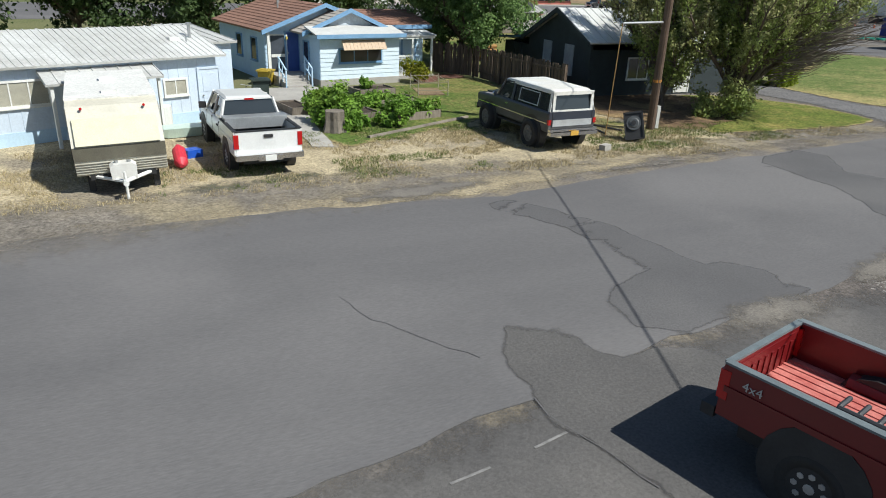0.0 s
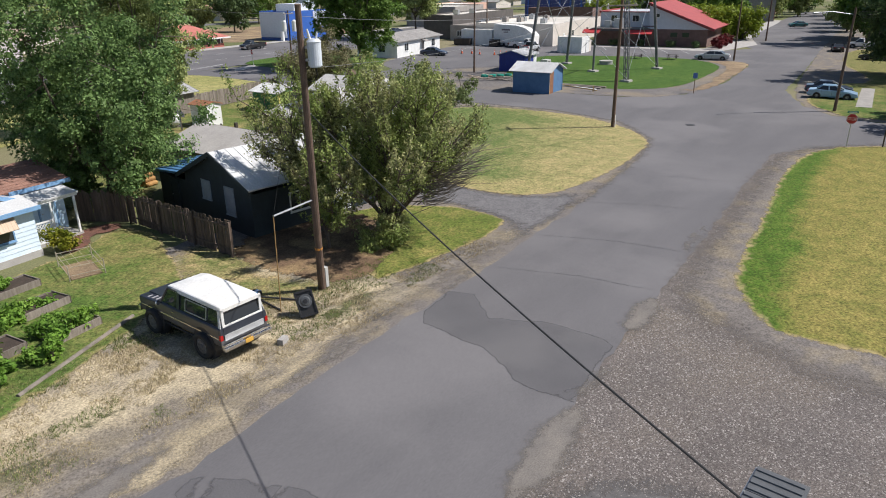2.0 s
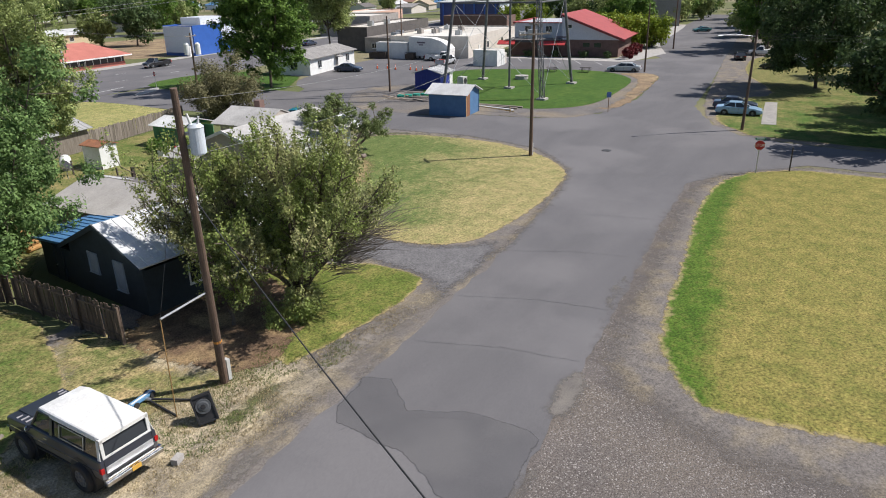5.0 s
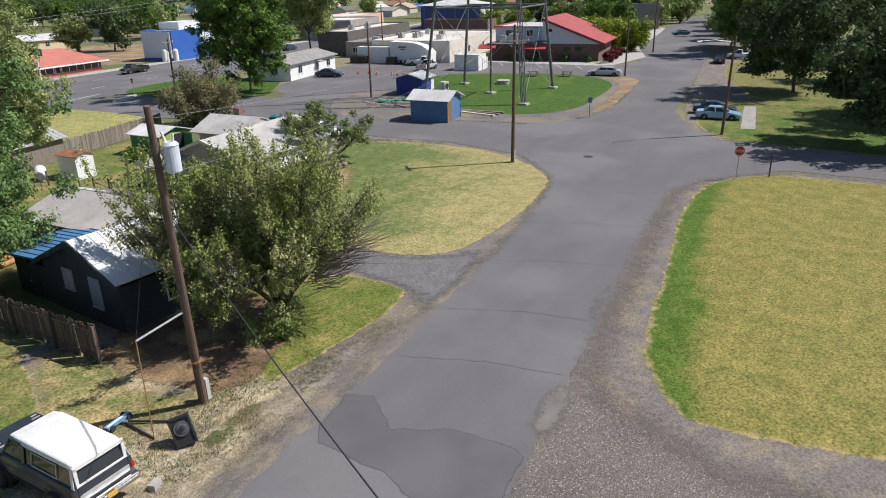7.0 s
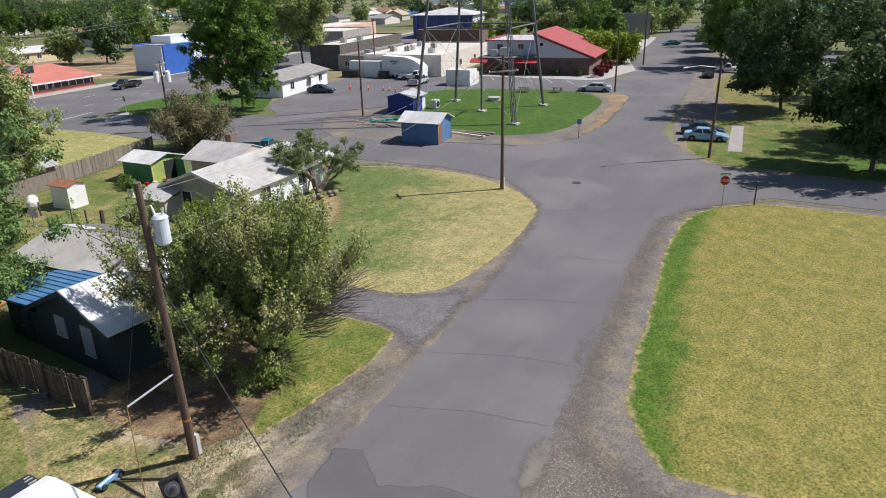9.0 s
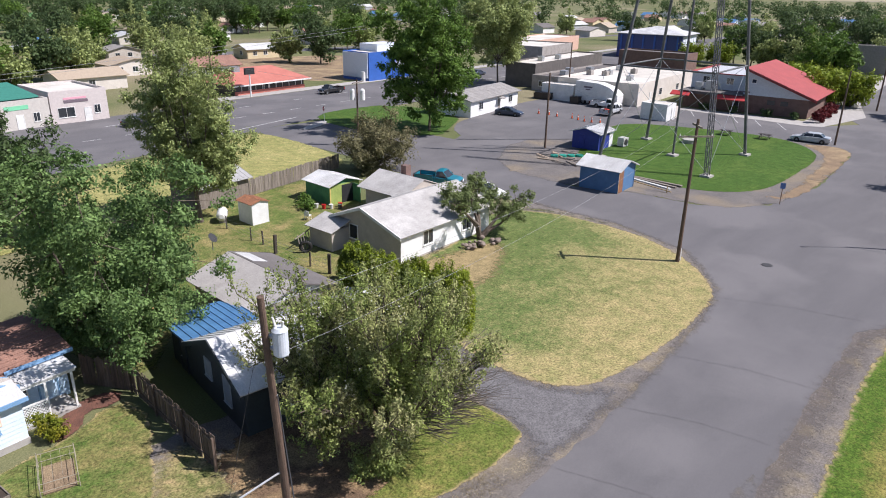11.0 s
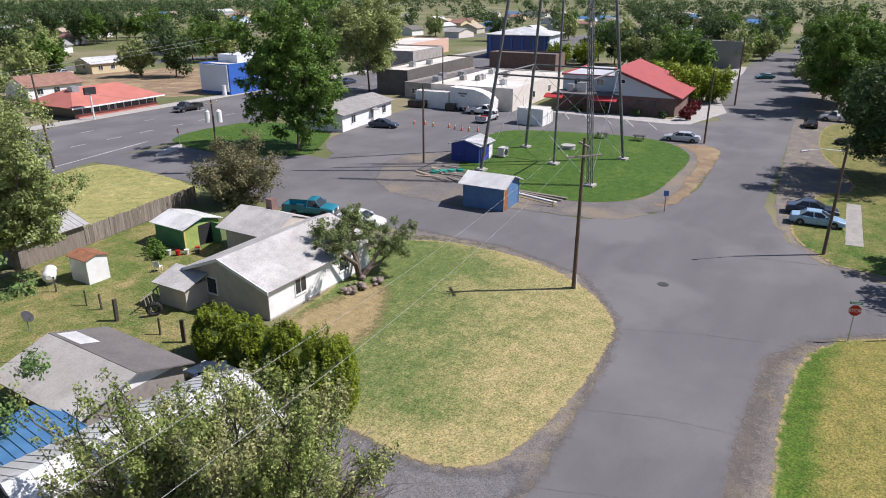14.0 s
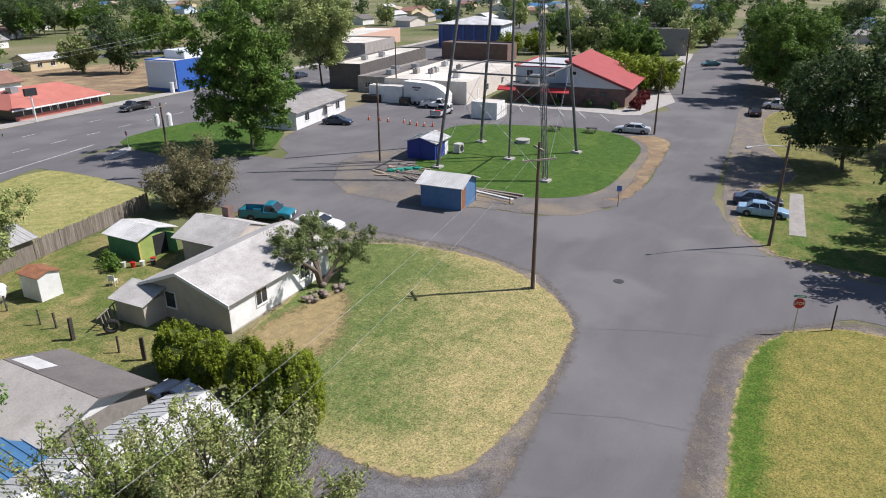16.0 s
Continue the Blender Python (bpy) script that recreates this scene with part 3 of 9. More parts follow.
sheet("lawn_corner", [(36.6, 29.3), (37.2, 21.2), (41.4, 20.0), (48.4, 20.0), (54.8, 20.9), (58.2, 22.5), (62.2, 27.2), (64.4, 34.3), (62.4, 44.5), (56, 46), (50, 42), (43, 41), (40, 36)], 0.040, LAWN_A, "mown corner lawn, half green and half dry", "lawn", 0.18, soften=2, seed=13, fade=0.4, soft=0.6, fringe=FRINGE, fringe_w=0.6, cut=1.0)
sheet("lawn_side", [(34.5, -25), (29.4, -1.8), (28.2, 4.8), (29.6, 6.5), (31.7, 7.6), (33.5, 8.3), (43.3, 9.6), (55.4, 11.3), (62.2, 10.4), (65.6, 7), (66.3, 2), (66.5, -25)], 0.034, LAWN_B, "mown lawn with green edges and dry middle", "lawn", 0.2, soften=1, seed=14, fade=0.4, soft=0.6, fringe=FRINGE, fringe_w=0.55, cut=1.0)
sheet("lawn_worn_patch", [(29.6, 4.6), (30.2, 1.8), (30.0, -2.5), (32.2, -2.0), (32.4, 1.4), (31.0, 4.4)], 0.042, mat("worn_turf", (0.275, 0.205, 0.105), (0.17, 0.145, 0.055), rough=0.95, scale=1.6, fine=9, bump=0.8, fine_mix=0.7, spec=0.15, contrast=0.5), "worn brown turf near the lawn corner", "lawn", 0.6, seed=31, fade=1.6, soft=2.0, cut=0.5)
sheet("lawn_under_tree", [(33.9, 24.5), (33.7, 21.0), (33.5, 20.1), (32.7, 19.8), (29.9, 19.4), (24.0, 19.9), (22.8, 20.6), (25, 27), (30, 29)], 0.036, lawn_mat("lawn_below_tree", (0.118, 0.148, 0.034), (0.255, 0.215, 0.08), (0, 0), 0.8, 0.4), "patchy grass below the tree", "lawn", 0.25, seed=15, fade=0.25, fringe=FRINGE, fringe_w=0.3)
sheet("lawn_tower", [(110.9, 66), (117, 53), (119.5, 42), (113.4, 34.6), (106, 32.4), (97.3, 31.6), (88, 30.9), (82.6, 33.6), (80.6, 39), (81.0, 44), (84, 56), (98, 60)], 0.05, LAWN_C, "watered green lawn below the tower", "lawn", 0.15, soften=2, seed=16, fade=0.25)
sheet("lawn_blue_house", [(8.0, 28.6), (7.7, 21.6), (9.2, 22.2), (15.0, 25.0), (17.6, 26.2), (18.8, 29.4), (20.4, 33.4), (20.4, 36.2), (18.6, 36.4), (17.2, 35.2), (15.8, 34.6), (10.2, 33.4), (8.8, 31.4)], 0.05, lawn_mat("lawn_house", (0.090, 0.140, 0.034), (0.23, 0.195, 0.085), (0.05, 0.0), 1.5, 0.3), "green front lawn", "lawn", 0.2, seed=17, fade=0.3, fringe=FRINGE, fringe_w=0.3)
sheet("lawn_backyard", [(20.5, 35), (28, 46), (35, 43), (42, 40.5), (43, 52), (52, 56), (52, 62), (56, 69), (38, 65), (26, 62), (18, 50)], 0.02, LAWN_D, "patchy back yard grass", "lawn", 0.3, seed=18, fade=0.8)
sheet("lawn_house_front", [(43, 41), (50, 42), (56, 46), (60, 46), (61, 52), (57, 57), (52, 54), (49, 43)], 0.045, LAWN_D, "green grass beside the small house", "lawn", 0.2, seed=26, fade=0.6)
sheet("lawn_golden", [(58.6, 69.4), (61.4, 76), (61.6, 90), (59.6, 95.6), (48, 91), (10, 79), (10, 62), (38, 65.6)], 0.05, LAWN_Y, "pale golden mown field", "lawn", 0.2, soften=1, seed=19, fade=0.4)
sheet("lawn_big_tree", [(72.4, 98.6), (79, 104), (93.6, 103), (94.2, 85.4), (84.6, 78.8), (79.5, 75.4), (72.8, 83.4)], 0.06, LAWN_C, "green lawn below a large tree", "lawn", 0.15, seed=20, fade=0.3)
sheet("lawn_east", [(76.4, 11.5), (79.5, 13.4), (81.8, 15.6), (86.5, 16.9), (92, 16.4), (101, 16.6), (103, 13.2), (112, 15.5), (124, 20.5), (147, 23.3), (152, 19), (130, -25), (76, -25)], 0.045, LAWN_E, "green lawn below shade trees", "lawn", 0.2, seed=21, fade=0.4, fringe=FRINGE, fringe_w=0.5)
sheet("pavement_walk_east", [(83.4, 11.5), (91.4, 12.5), (97.8, 13.2), (98.0, 11.9), (91.6, 11.1), (83.7, 10.1)], 0.06, mat("old_walk", (0.34, 0.32, 0.29), (0.25, 0.235, 0.215), rough=0.9, scale=1.2, fine=14), "short concrete walk in the grass", "pavement", 0.03, soften=0, seed=22)
sheet("pavement_club", [(131.2, 66), (134, 66), (137.4, 45.4), (160, 47.8), (164, 44.4), (150, 39.4), (134, 41.2), (132.4, 43.6)], 0.05, CONCRETE, "concrete pavement round the red-roofed building", "pavement", 0.05, soften=0, seed=23)
sheet("pavement_highway", [(64, 124.4), (110, 130.6), (260, 153), (260, 156), (110, 134), (64, 128)], 0.06, CONCRETE, "concrete pavement along the main street", "pavement", 0.05, soften=0, seed=24)
sheet("pavement_island", [(66.4, 91.4), (71.8, 93.9), (73.6, 96.2), (72.6, 96.6), (67.4, 93.6)], 0.10, CONCRETE, "pale concrete kerb island beside the main street", "pavement", 0.05, depth=0.1, soften=1, seed=59)
sheet("pavement_front_path", [(7.3, 34.8), (10.4, 34.8), (10.6, 34.0), (8.9, 31.0), (8.2, 27.0), (7.8, 22.2), (7.1, 22.4), (7.2, 27.0), (6.9, 31.0), (6.6, 34.0)], 0.056, CONCRETE, "concrete garden path to the porch", "pavement", 0.05, soften=0, seed=25)


# ---- windows, walls, roofs ----
def window(parent, m, w, h, frame_mat, name="window", glass=GLASS, bars=1):
    """A window set on a wall: m's x runs along the wall, y out of it, z up; its origin is the sill's middle."""
    f = 0.07
    bm = B((-w / 2 - f, w / 2 + f, -0.02, 0.05, -f, 0), (-w / 2 - f, w / 2 + f, -0.02, 0.05, h, h + f), (-w / 2 - f, -w / 2, -0.02, 0.05, 0, h), (w / 2, w / 2 + f, -0.02, 0.05, 0, h))
    for i in range(bars):
        x = -w / 2 + w * (i + 1) / (bars + 1)
        box(bm, x - 0.02, x + 0.02, -0.02, 0.04, 0, h)
    box(bm, -w / 2 - f - 0.03, w / 2 + f + 0.03, -0.02, 0.09, -f - 0.04, -f)
    bmesh.ops.transform(bm, matrix=m, verts=bm.verts)
    win = part(name, bm, frame_mat, parent)
    bm = B((-w / 2, w / 2, -0.01, 0.02, 0, h))
    bmesh.ops.transform(bm, matrix=m, verts=bm.verts)
    part("pane", bm, glass, win)
    return win


def door(parent, m, w, h, material, frame_mat):
    bm = B((-w / 2, w / 2, -0.02, 0.04, 0, h), (-w / 2 + 0.12, w / 2 - 0.12, 0.04, 0.055, 0.2, h * 0.45), (-w / 2 + 0.12, w / 2 - 0.12, 0.04, 0.055, h * 0.55, h - 0.15))
    bmesh.ops.transform(bm, matrix=m, verts=bm.verts)
    d = part("door", bm, material, parent)
    bm = B((-w / 2 - 0.08, -w / 2, -0.02, 0.07, 0, h), (w / 2, w / 2 + 0.08, -0.02, 0.07, 0, h), (-w / 2 - 0.08, w / 2 + 0.08, -0.02, 0.07, h, h + 0.08))
    bmesh.ops.transform(bm, matrix=m, verts=bm.verts)
    part("door_frame", bm, frame_mat, d)
    bm = T(((w / 2 - 0.1, 0.05, h / 2 - 0.05), (w / 2 - 0.1, 0.11, h / 2 - 0.05), 0.03))
    bmesh.ops.transform(bm, matrix=m, verts=bm.verts)
    part("handle", bm, STEEL, d)


def wall_slab(parent, x0, x1, y0, y1, z0, z1, material, name="wall", t=0.15):
    """Four walls of a box-shaped building, each a mesh of its own."""
    for a in ((x0, x1, y0, y0 + t), (x0, x1, y1 - t, y1), (x0, x0 + t, y0 + t, y1 - t), (x1 - t, x1, y0 + t, y1 - t)):
        part(name, B((*a, z0, z1)), material, parent)


def gable_end(parent, axis, at, lo, hi, z, apex, material, mid=None, t=0.15):
    """The triangle of wall below a gable. axis: the ridge's direction."""
    mid = (lo + hi) / 2 if mid is None else mid
    bm = bmesh.new()
    prism(bm, [(lo, z), (hi, z), (mid, apex)], axis, at, at + t)
    part("gable_wall", bm, material, parent)


def roof_plane(parent, p, material, thick=0.08, ribs=0.0, name="roof", rib_h=0.03, courses=0.0):
    """A roof slope through four corners: low start, low end, high end, high start. ribs: spacing of standing ribs that run up the slope; courses: the shingles' exposure."""
    a, b, c, d = (Vector(q) for q in p)
    nrm = (b - a).cross(d - a).normalized()
    if nrm.z < 0:
        nrm = -nrm

    def slab(bm, q, lift0, lift1, lift2=None):
        lo = [bm.verts.new(v + nrm * lift0) for v in q]
        hi = [bm.verts.new(v + nrm * (lift1 if i < 2 or lift2 is None else lift2)) for i, v in enumerate(q)]
        fs = [bm.faces.new(lo[::-1]), bm.faces.new(hi)]
        for i in range(4):
            fs.append(bm.faces.new((lo[i], lo[(i + 1) % 4], hi[(i + 1) % 4], hi[i])))
        bmesh.ops.recalc_face_normals(bm, faces=fs)
        return bm
    deck = part(name, slab(bmesh.new(), (a, b, c, d), 0, thick), material, parent)
    if courses:
        n = max(1, int((d - a).length / courses))
        for i in range(n):
            f0, f1 = i / n, (i + 1) / n
            part("shingle_course", slab(bmesh.new(), (a.lerp(d, f0), b.lerp(c, f0), b.lerp(c, f1), a.lerp(d, f1)), thick + 0.001, thick + 0.028, thick + 0.004), material, deck)
    if ribs:
        n = max(1, int((b - a).length / ribs))
        for i in range(n + 1):
            f = i / n
            w = 0.025 / max(0.1, (b - a).length)
            f0, f1 = max(0, f - w), min(1, f + w)
            part("rib", slab(bmesh.new(), (a.lerp(b, f0), a.lerp(b, f1), d.lerp(c, f1), d.lerp(c, f0)), thick, thick + rib_h), material, deck)
    return deck


def lap_siding(parent, x0, x1, y, z0, z1, material, out=-1, pitch=0.2, axis="x"):
    """Lapped boards on one wall, facing along y (or x), each board leaning a little out at its foot."""
    bm = bmesh.new()
    n = int((z1 - z0) / pitch)
    for i in range(n):
        a, b = z0 + i * pitch, min(z1, z0 + (i + 1) * pitch)
        pts = [(y, a), (y + out * 0.035, a), (y + out * 0.012, b), (y, b)]
        if axis == "x":
            prism(bm, pts, "x", x0, x1)
        else:
            lo = [bm.verts.new((u, x0, v)) for u, v in pts]
            hi = [bm.verts.new((u, x1, v)) for u, v in pts]
            fs = [bm.faces.new(lo), bm.faces.new(hi[::-1])] + [bm.faces.new((lo[k], hi[k], hi[(k + 1) % 4], lo[(k + 1) % 4])) for k in range(4)]
            bmesh.ops.recalc_face_normals(bm, faces=fs)
    return part("siding", bm, material, parent)


def facing(x, y, z, deg):
    """A wall's frame for a window or door: deg is the wall's outward direction (0: south, 90: east, 180: north, -90: west)."""
    return pose(x, y, z, 0, 0, deg) @ Matrix.Rotation(math.pi, 4, "Z")


# ---- the light-blue mobile home ----
def mobile_home():
    h = thing("mobile_home", pose(4.8, 27.9, 0, 0, 0, 22) @ pose(-4.8, -27.2, 0), "long pale-blue mobile home with a white ribbed metal roof", "house")
    wall_slab(h, -16, 4.8, 27.2, 32.5, 0.0, 2.45, PALE_BLUE)
    part("skirting", B((-16.02, 4.82, 27.17, 27.2, 0.0, 0.45)), LIGHT_BLUE, h)
    bm = bmesh.new()
    for i in range(54):
        x = -16 + i * 0.385
        box(bm, x, x + 0.03, 27.185, 27.2, 0.45, 2.45)
    part("siding", bm, PALE_BLUE, h)
    roof_plane(h, [(-16.3, 26.9, 2.45), (5.1, 26.9, 2.45), (5.1, 29.85, 3.3), (-16.3, 29.85, 3.3)], ROOF_WHITE, ribs=0.24, rib_h=0.025)
    roof_plane(h, [(5.1, 32.8, 2.45), (-16.3, 32.8, 2.45), (-16.3, 29.85, 3.3), (5.1, 29.85, 3.3)], ROOF_WHITE, ribs=0.42)
    gable_end(h, "x", 4.65, 27.2, 32.5, 2.45, 3.28, PALE_BLUE)
    gable_end(h, "x", -16, 27.2, 32.5, 2.45, 3.28, PALE_BLUE)
    part("annex_wall", B((4.8, 6.3, 28.6, 32.2, 0.0, 2.75)), PALE_BLUE, h)
    roof_plane(h, [(4.8, 28.4, 2.75), (6.5, 28.4, 2.75), (6.5, 32.4, 3.15), (4.8, 32.4, 3.15)], ROOF_WHITE, ribs=0.42, name="annex_roof")
    # porch roof before the wall
    roof_plane(h, [(-1.7, 25.9, 2.0), (2.1, 25.9, 2.0), (2.3, 27.2, 2.26), (-1.5, 27.2, 2.26)], ROOF_WHITE, ribs=0.42, name="porch_roof")
    for x in (-1.5, 1.95):
        part("post", B((x - 0.05, x + 0.05, 25.98, 26.08, 0, 2.02)), WHITE_PAINT, h)
    window(h, facing(3.1, 27.2, 1.17, 0), 0.8, 0.5, WHITE_PAINT, bars=1, glass=mat("curtained_window", (0.42, 0.40, 0.33), (0.33, 0.32, 0.27), rough=0.3, bump=0))
    window(h, facing(-2.1, 27.2, 1.3, 0), 1.7, 0.72, WHITE_PAINT, bars=2, glass=MATS["curtained_window"])
    window(h, facing(-9.5, 27.2, 1.0, 0), 1.6, 1.1, WHITE_PAINT, bars=2)
    door(h, facing(4.45, 27.2, 0.15, 0), 0.8, 1.85, PALE_BLUE, PALE_BLUE)
    v = part("roof_vent", T(((4.55, 28.6, 2.8), (4.55, 28.6, 3.5), 0.06), ((4.55, 28.6, 3.5), (4.55, 28.6, 3.58), 0.11), ((4.2, 28.2, 2.75), (4.2, 28.2, 3.2), 0.03)), STEEL, h)
    part("roof_hood", B((3.6, 4.0, 28.3, 28.6, 2.9, 3.08)), WHITE_PAINT, h)
    return h


mobile_home()


# ---- the blue house with lap siding ----
def blue_house():
    """Local x along the front, y back from the bay's front wall."""
    h = thing("blue_house", pose(10.75, 34.9, 0, 0, 0, 9.5), "light-blue lap-sided house with brown shingle roof and two porches", "house")
    lap = mat("pale_lap_board", (0.66, 0.76, 0.84), (0.58, 0.68, 0.77), rough=0.6, scale=1, fine=12, bump=0.05, fine_mix=0.08)
    tan = mat("pale_tan_shingles", (0.46, 0.42, 0.38), (0.37, 0.335, 0.30), rough=0.9, scale=0.8, fine=14, bump=0.4, fine_mix=0.25)
    pale = mat("pale_rolled_roofing", (0.56, 0.56, 0.55), (0.46, 0.46, 0.45), rough=0.85, scale=0.9, fine=12, bump=0.2, fine_mix=0.15)
    wall_slab(h, -1.9, 4.65, 2.65, 10.2, 0.0, 2.62, LIGHT_BLUE)
    wall_slab(h, 4.65, 7.9, 2.75, 7.6, 0.0, 2.7, LIGHT_BLUE, name="wing_wall")
    wall_slab(h, 0, 4.65, 0, 2.65, 0.0, 2.5, LIGHT_BLUE, name="bay_wall")
    part("foundation", B((-0.04, 4.69, -0.06, 0, 0, 0.35), (-0.06, -0.002, 0, 2.6, 0, 0.35)), CONCRETE, h)
    lap_siding(h, 0, 4.65, 0, 0.35, 2.5, lap, pitch=0.22)
    lap_siding(h, 0.0, 2.65, 0, 0.35, 2.5, LIGHT_BLUE, axis="y", pitch=0.22)
    lap_siding(h, -1.9, 0, 2.65, 0.35, 2.6, LIGHT_BLUE, pitch=0.22)
    lap_siding(h, 2.65, 10.2, -1.9, 0.2, 2.6, LIGHT_BLUE, axis="y", pitch=0.22)
    lap_siding(h, 4.65, 7.9, 2.75, 0.35, 2.65, LIGHT_BLUE, pitch=0.22)
    # low roof over the bay
    roof_plane(h, [(-0.3, -0.35, 2.52), (4.85, -0.35, 2.52), (4.85, 1.22, 2.86), (-0.3, 1.22, 2.86)], pale, thick=0.07, name="bay_roof")
    part("fascia", B((-0.32, 4.87, -0.42, -0.35, 2.42, 2.62)), TRIM_BLUE, h)
    # middle gable above the bay
    gable_end(h, "y", 1.25, 0.0, 4.65, 2.5, 3.62, mat("weathered_pale_board", (0.56, 0.62, 0.68), (0.40, 0.44, 0.48), rough=0.8, scale=1.6, fine=10))
    for x0 in (-0.5, 5.0):
        roof_plane(h, [(x0, 0.95, 2.52), (x0, 4.4, 2.52), (2.25, 4.4, 3.66), (2.25, 0.95, 3.66)], tan, name="bay_gable_roof", courses=0.3)
    bm = bmesh.new()
    for x0 in (-0.55, 5.05):
        prism(bm, [(2.25, 3.80), (2.25, 3.58), (x0, 2.42), (x0, 2.64)], "y", 0.88, 0.95)
    part("fascia", bm, TRIM_BLUE, h)
    # main gable behind, ridge running back
    gable_end(h, "y", 2.66, -1.9, 4.65, 2.62, 3.78, LIGHT_BLUE, mid=1.37)
    for x0 in (-2.2, 4.95):
        roof_plane(h, [(x0, 2.1, 2.55), (x0, 10.7, 2.55), (1.37, 10.7, 3.86), (1.37, 2.1, 3.86)], ROOF_BROWN, courses=0.3)
    bm = bmesh.new()
    for x0 in (-2.25, 5.0):
        prism(bm, [(1.37, 4.00), (1.37, 3.78), (x0, 2.44), (x0, 2.66)], "y", 2.03, 2.1)
    part("fascia", bm, TRIM_BLUE, h)
    part("roof_vent", T(((0.2, 6.0, 3.4), (0.2, 6.0, 4.2), 0.05), ((0.7, 7.2, 3.5), (0.7, 7.2, 4.0), 0.09)), STEEL, h)
    # wing with its ridge along the front
    roof_plane(h, [(4.4, 2.3, 2.74), (8.2, 2.3, 2.74), (8.2, 5.15, 3.45), (4.4, 5.15, 3.45)], ROOF_BROWN, name="wing_roof", courses=0.3)
    roof_plane(h, [(8.2, 8.0, 2.74), (4.4, 8.0, 2.74), (4.4, 5.15, 3.45), (8.2, 5.15, 3.45)], ROOF_BROWN, name="wing_roof", courses=0.3)
    gable_end(h, "x", 7.75, 2.75, 7.6, 2.7, 3.4, LIGHT_BLUE)
    part("fascia", B((4.95, 8.22, 2.23, 2.3, 2.62, 2.84)), TRIM_BLUE, h)
    # side porch
    roof_plane(h, [(4.7, 0.95, 2.3), (7.7, 0.95, 2.3), (7.7, 2.73, 2.52), (4.7, 2.73, 2.52)], ROOF_WHITE, name="porch_roof", ribs=0.6, rib_h=0.015)
    part("porch_beam", B((4.7, 7.65, 1.0, 1.08, 2.18, 2.3)), WHITE_PAINT, h)
    for x in (6.15, 7.45):
        part("porch_post", B((x - 0.05, x + 0.05, 1.0, 1.1, 0, 2.2)), WHITE_PAINT, h)
    part("porch_floor", B((4.7, 7.6, 1.0, 2.7, 0, 0.18)), CONCRETE, h)
    bm = bmesh.new()
    for i in range(13):
        for z0, z1 in ((0.25, 1.25), (1.25, 0.25)):
            x = 4.25 + i * 0.16
            a, b = max(4.75, x), min(6.1, x + 1.0)
            if b - a > 0.05:
                za, zb = z0 + (z1 - z0) * (a - x), z0 + (z1 - z0) * (b - x)
                tube(bm, (a, 1.04, za), (b, 1.04, zb), 0.022, n=4)
    box(bm, 4.72, 6.12, 1.0, 1.08, 1.22, 1.3)
    box(bm, 4.72, 6.12, 1.0, 1.08, 0.18, 0.26)
    part("lattice", bm, WHITE_PAINT, h)
    window(h, facing(5.4, 2.74, 0.9, 0), 0.9, 1.2, WHITE_PAINT, bars=0)
    door(h, facing(6.9, 2.74, 0.2, 0), 0.85, 2.0, LIGHT_BLUE, TRIM_BLUE)
    # front porch and steps
    part("porch_floor", B((-1.9, -0.06, 0.9, 2.6, 0, 0.5)), CONCRETE, h)
    for i in range(3):
        part("step", B((-1.8, -0.5, 0.0 + 0.3 * i, 0.3 + 0.3 * i, 0, 0.14 + 0.12 * i)), CONCRETE, h)
    for a in (-1.85, -0.45):
        part("railing", T(((a, 0.05, 0.0), (a, 0.05, 0.95), 0.045), ((a, 0.95, 0.5), (a, 0.95, 1.45), 0.045), ((a, 0.0, 0.92), (a, 1.0, 1.45), 0.05), ((a, 0.5, 0.3), (a, 0.5, 1.2), 0.025), ((a, 0.05, 0.45), (a, 0.95, 0.95), 0.03)), LIGHT_BLUE, h)
    part("porch_post", B((-1.92, -1.80, 2.2, 2.32, 0.5, 2.6)), WHITE_PAINT, h)
    d = window(h, facing(-1.2, 2.62, 0.5, 0), 0.85, 1.85, WHITE_PAINT, bars=0, glass=mat("door_screen", (0.07, 0.08, 0.10), (0.05, 0.06, 0.075), rough=0.4, bump=0))
    part("mid_rail", B((-1.6, -0.8, 2.55, 2.6, 1.25, 1.4)), WHITE_PAINT, d)
    door(h, facing(-0.42, 2.62, 0.5, 0), 0.7, 2.0, mat("deep_blue_door", (0.05, 0.10, 0.34), (0.04, 0.08, 0.28)), TRIM_BLUE)
    part("porch_lamp", T(((-0.75, 2.5, 2.15), (-0.75, 2.5, 2.3), 0.07, 0.05)), mat("brass_lamp", (0.6, 0.45, 0.1), (0.5, 0.36, 0.08)), h)
    window(h, facing(2.3, -0.04, 1.22, 0), 2.4, 0.62, TRIM_BLUE, bars=2)
    roof_plane(h, [(1.0, -0.72, 1.86), (3.5, -0.72, 1.86), (3.7, -0.04, 2.28), (1.2, -0.04, 2.28)], mat("striped_awning", (0.50, 0.36, 0.25), (0.58, 0.46, 0.34), rough=0.7, scale=8, fine=20, stretch=(3, 0.2, 0.2)), thick=0.03, ribs=0.2, rib_h=0.015, name="awning")
    window(h, facing(-0.04, 1.6, 1.1, -90), 0.6, 1.0, TRIM_BLUE, bars=0)
    for y in (4.2, 6.6):
        window(h, facing(-1.94, y, 1.0, -90), 0.8, 1.1, TRIM_BLUE, bars=0)
    return h


blue_house()


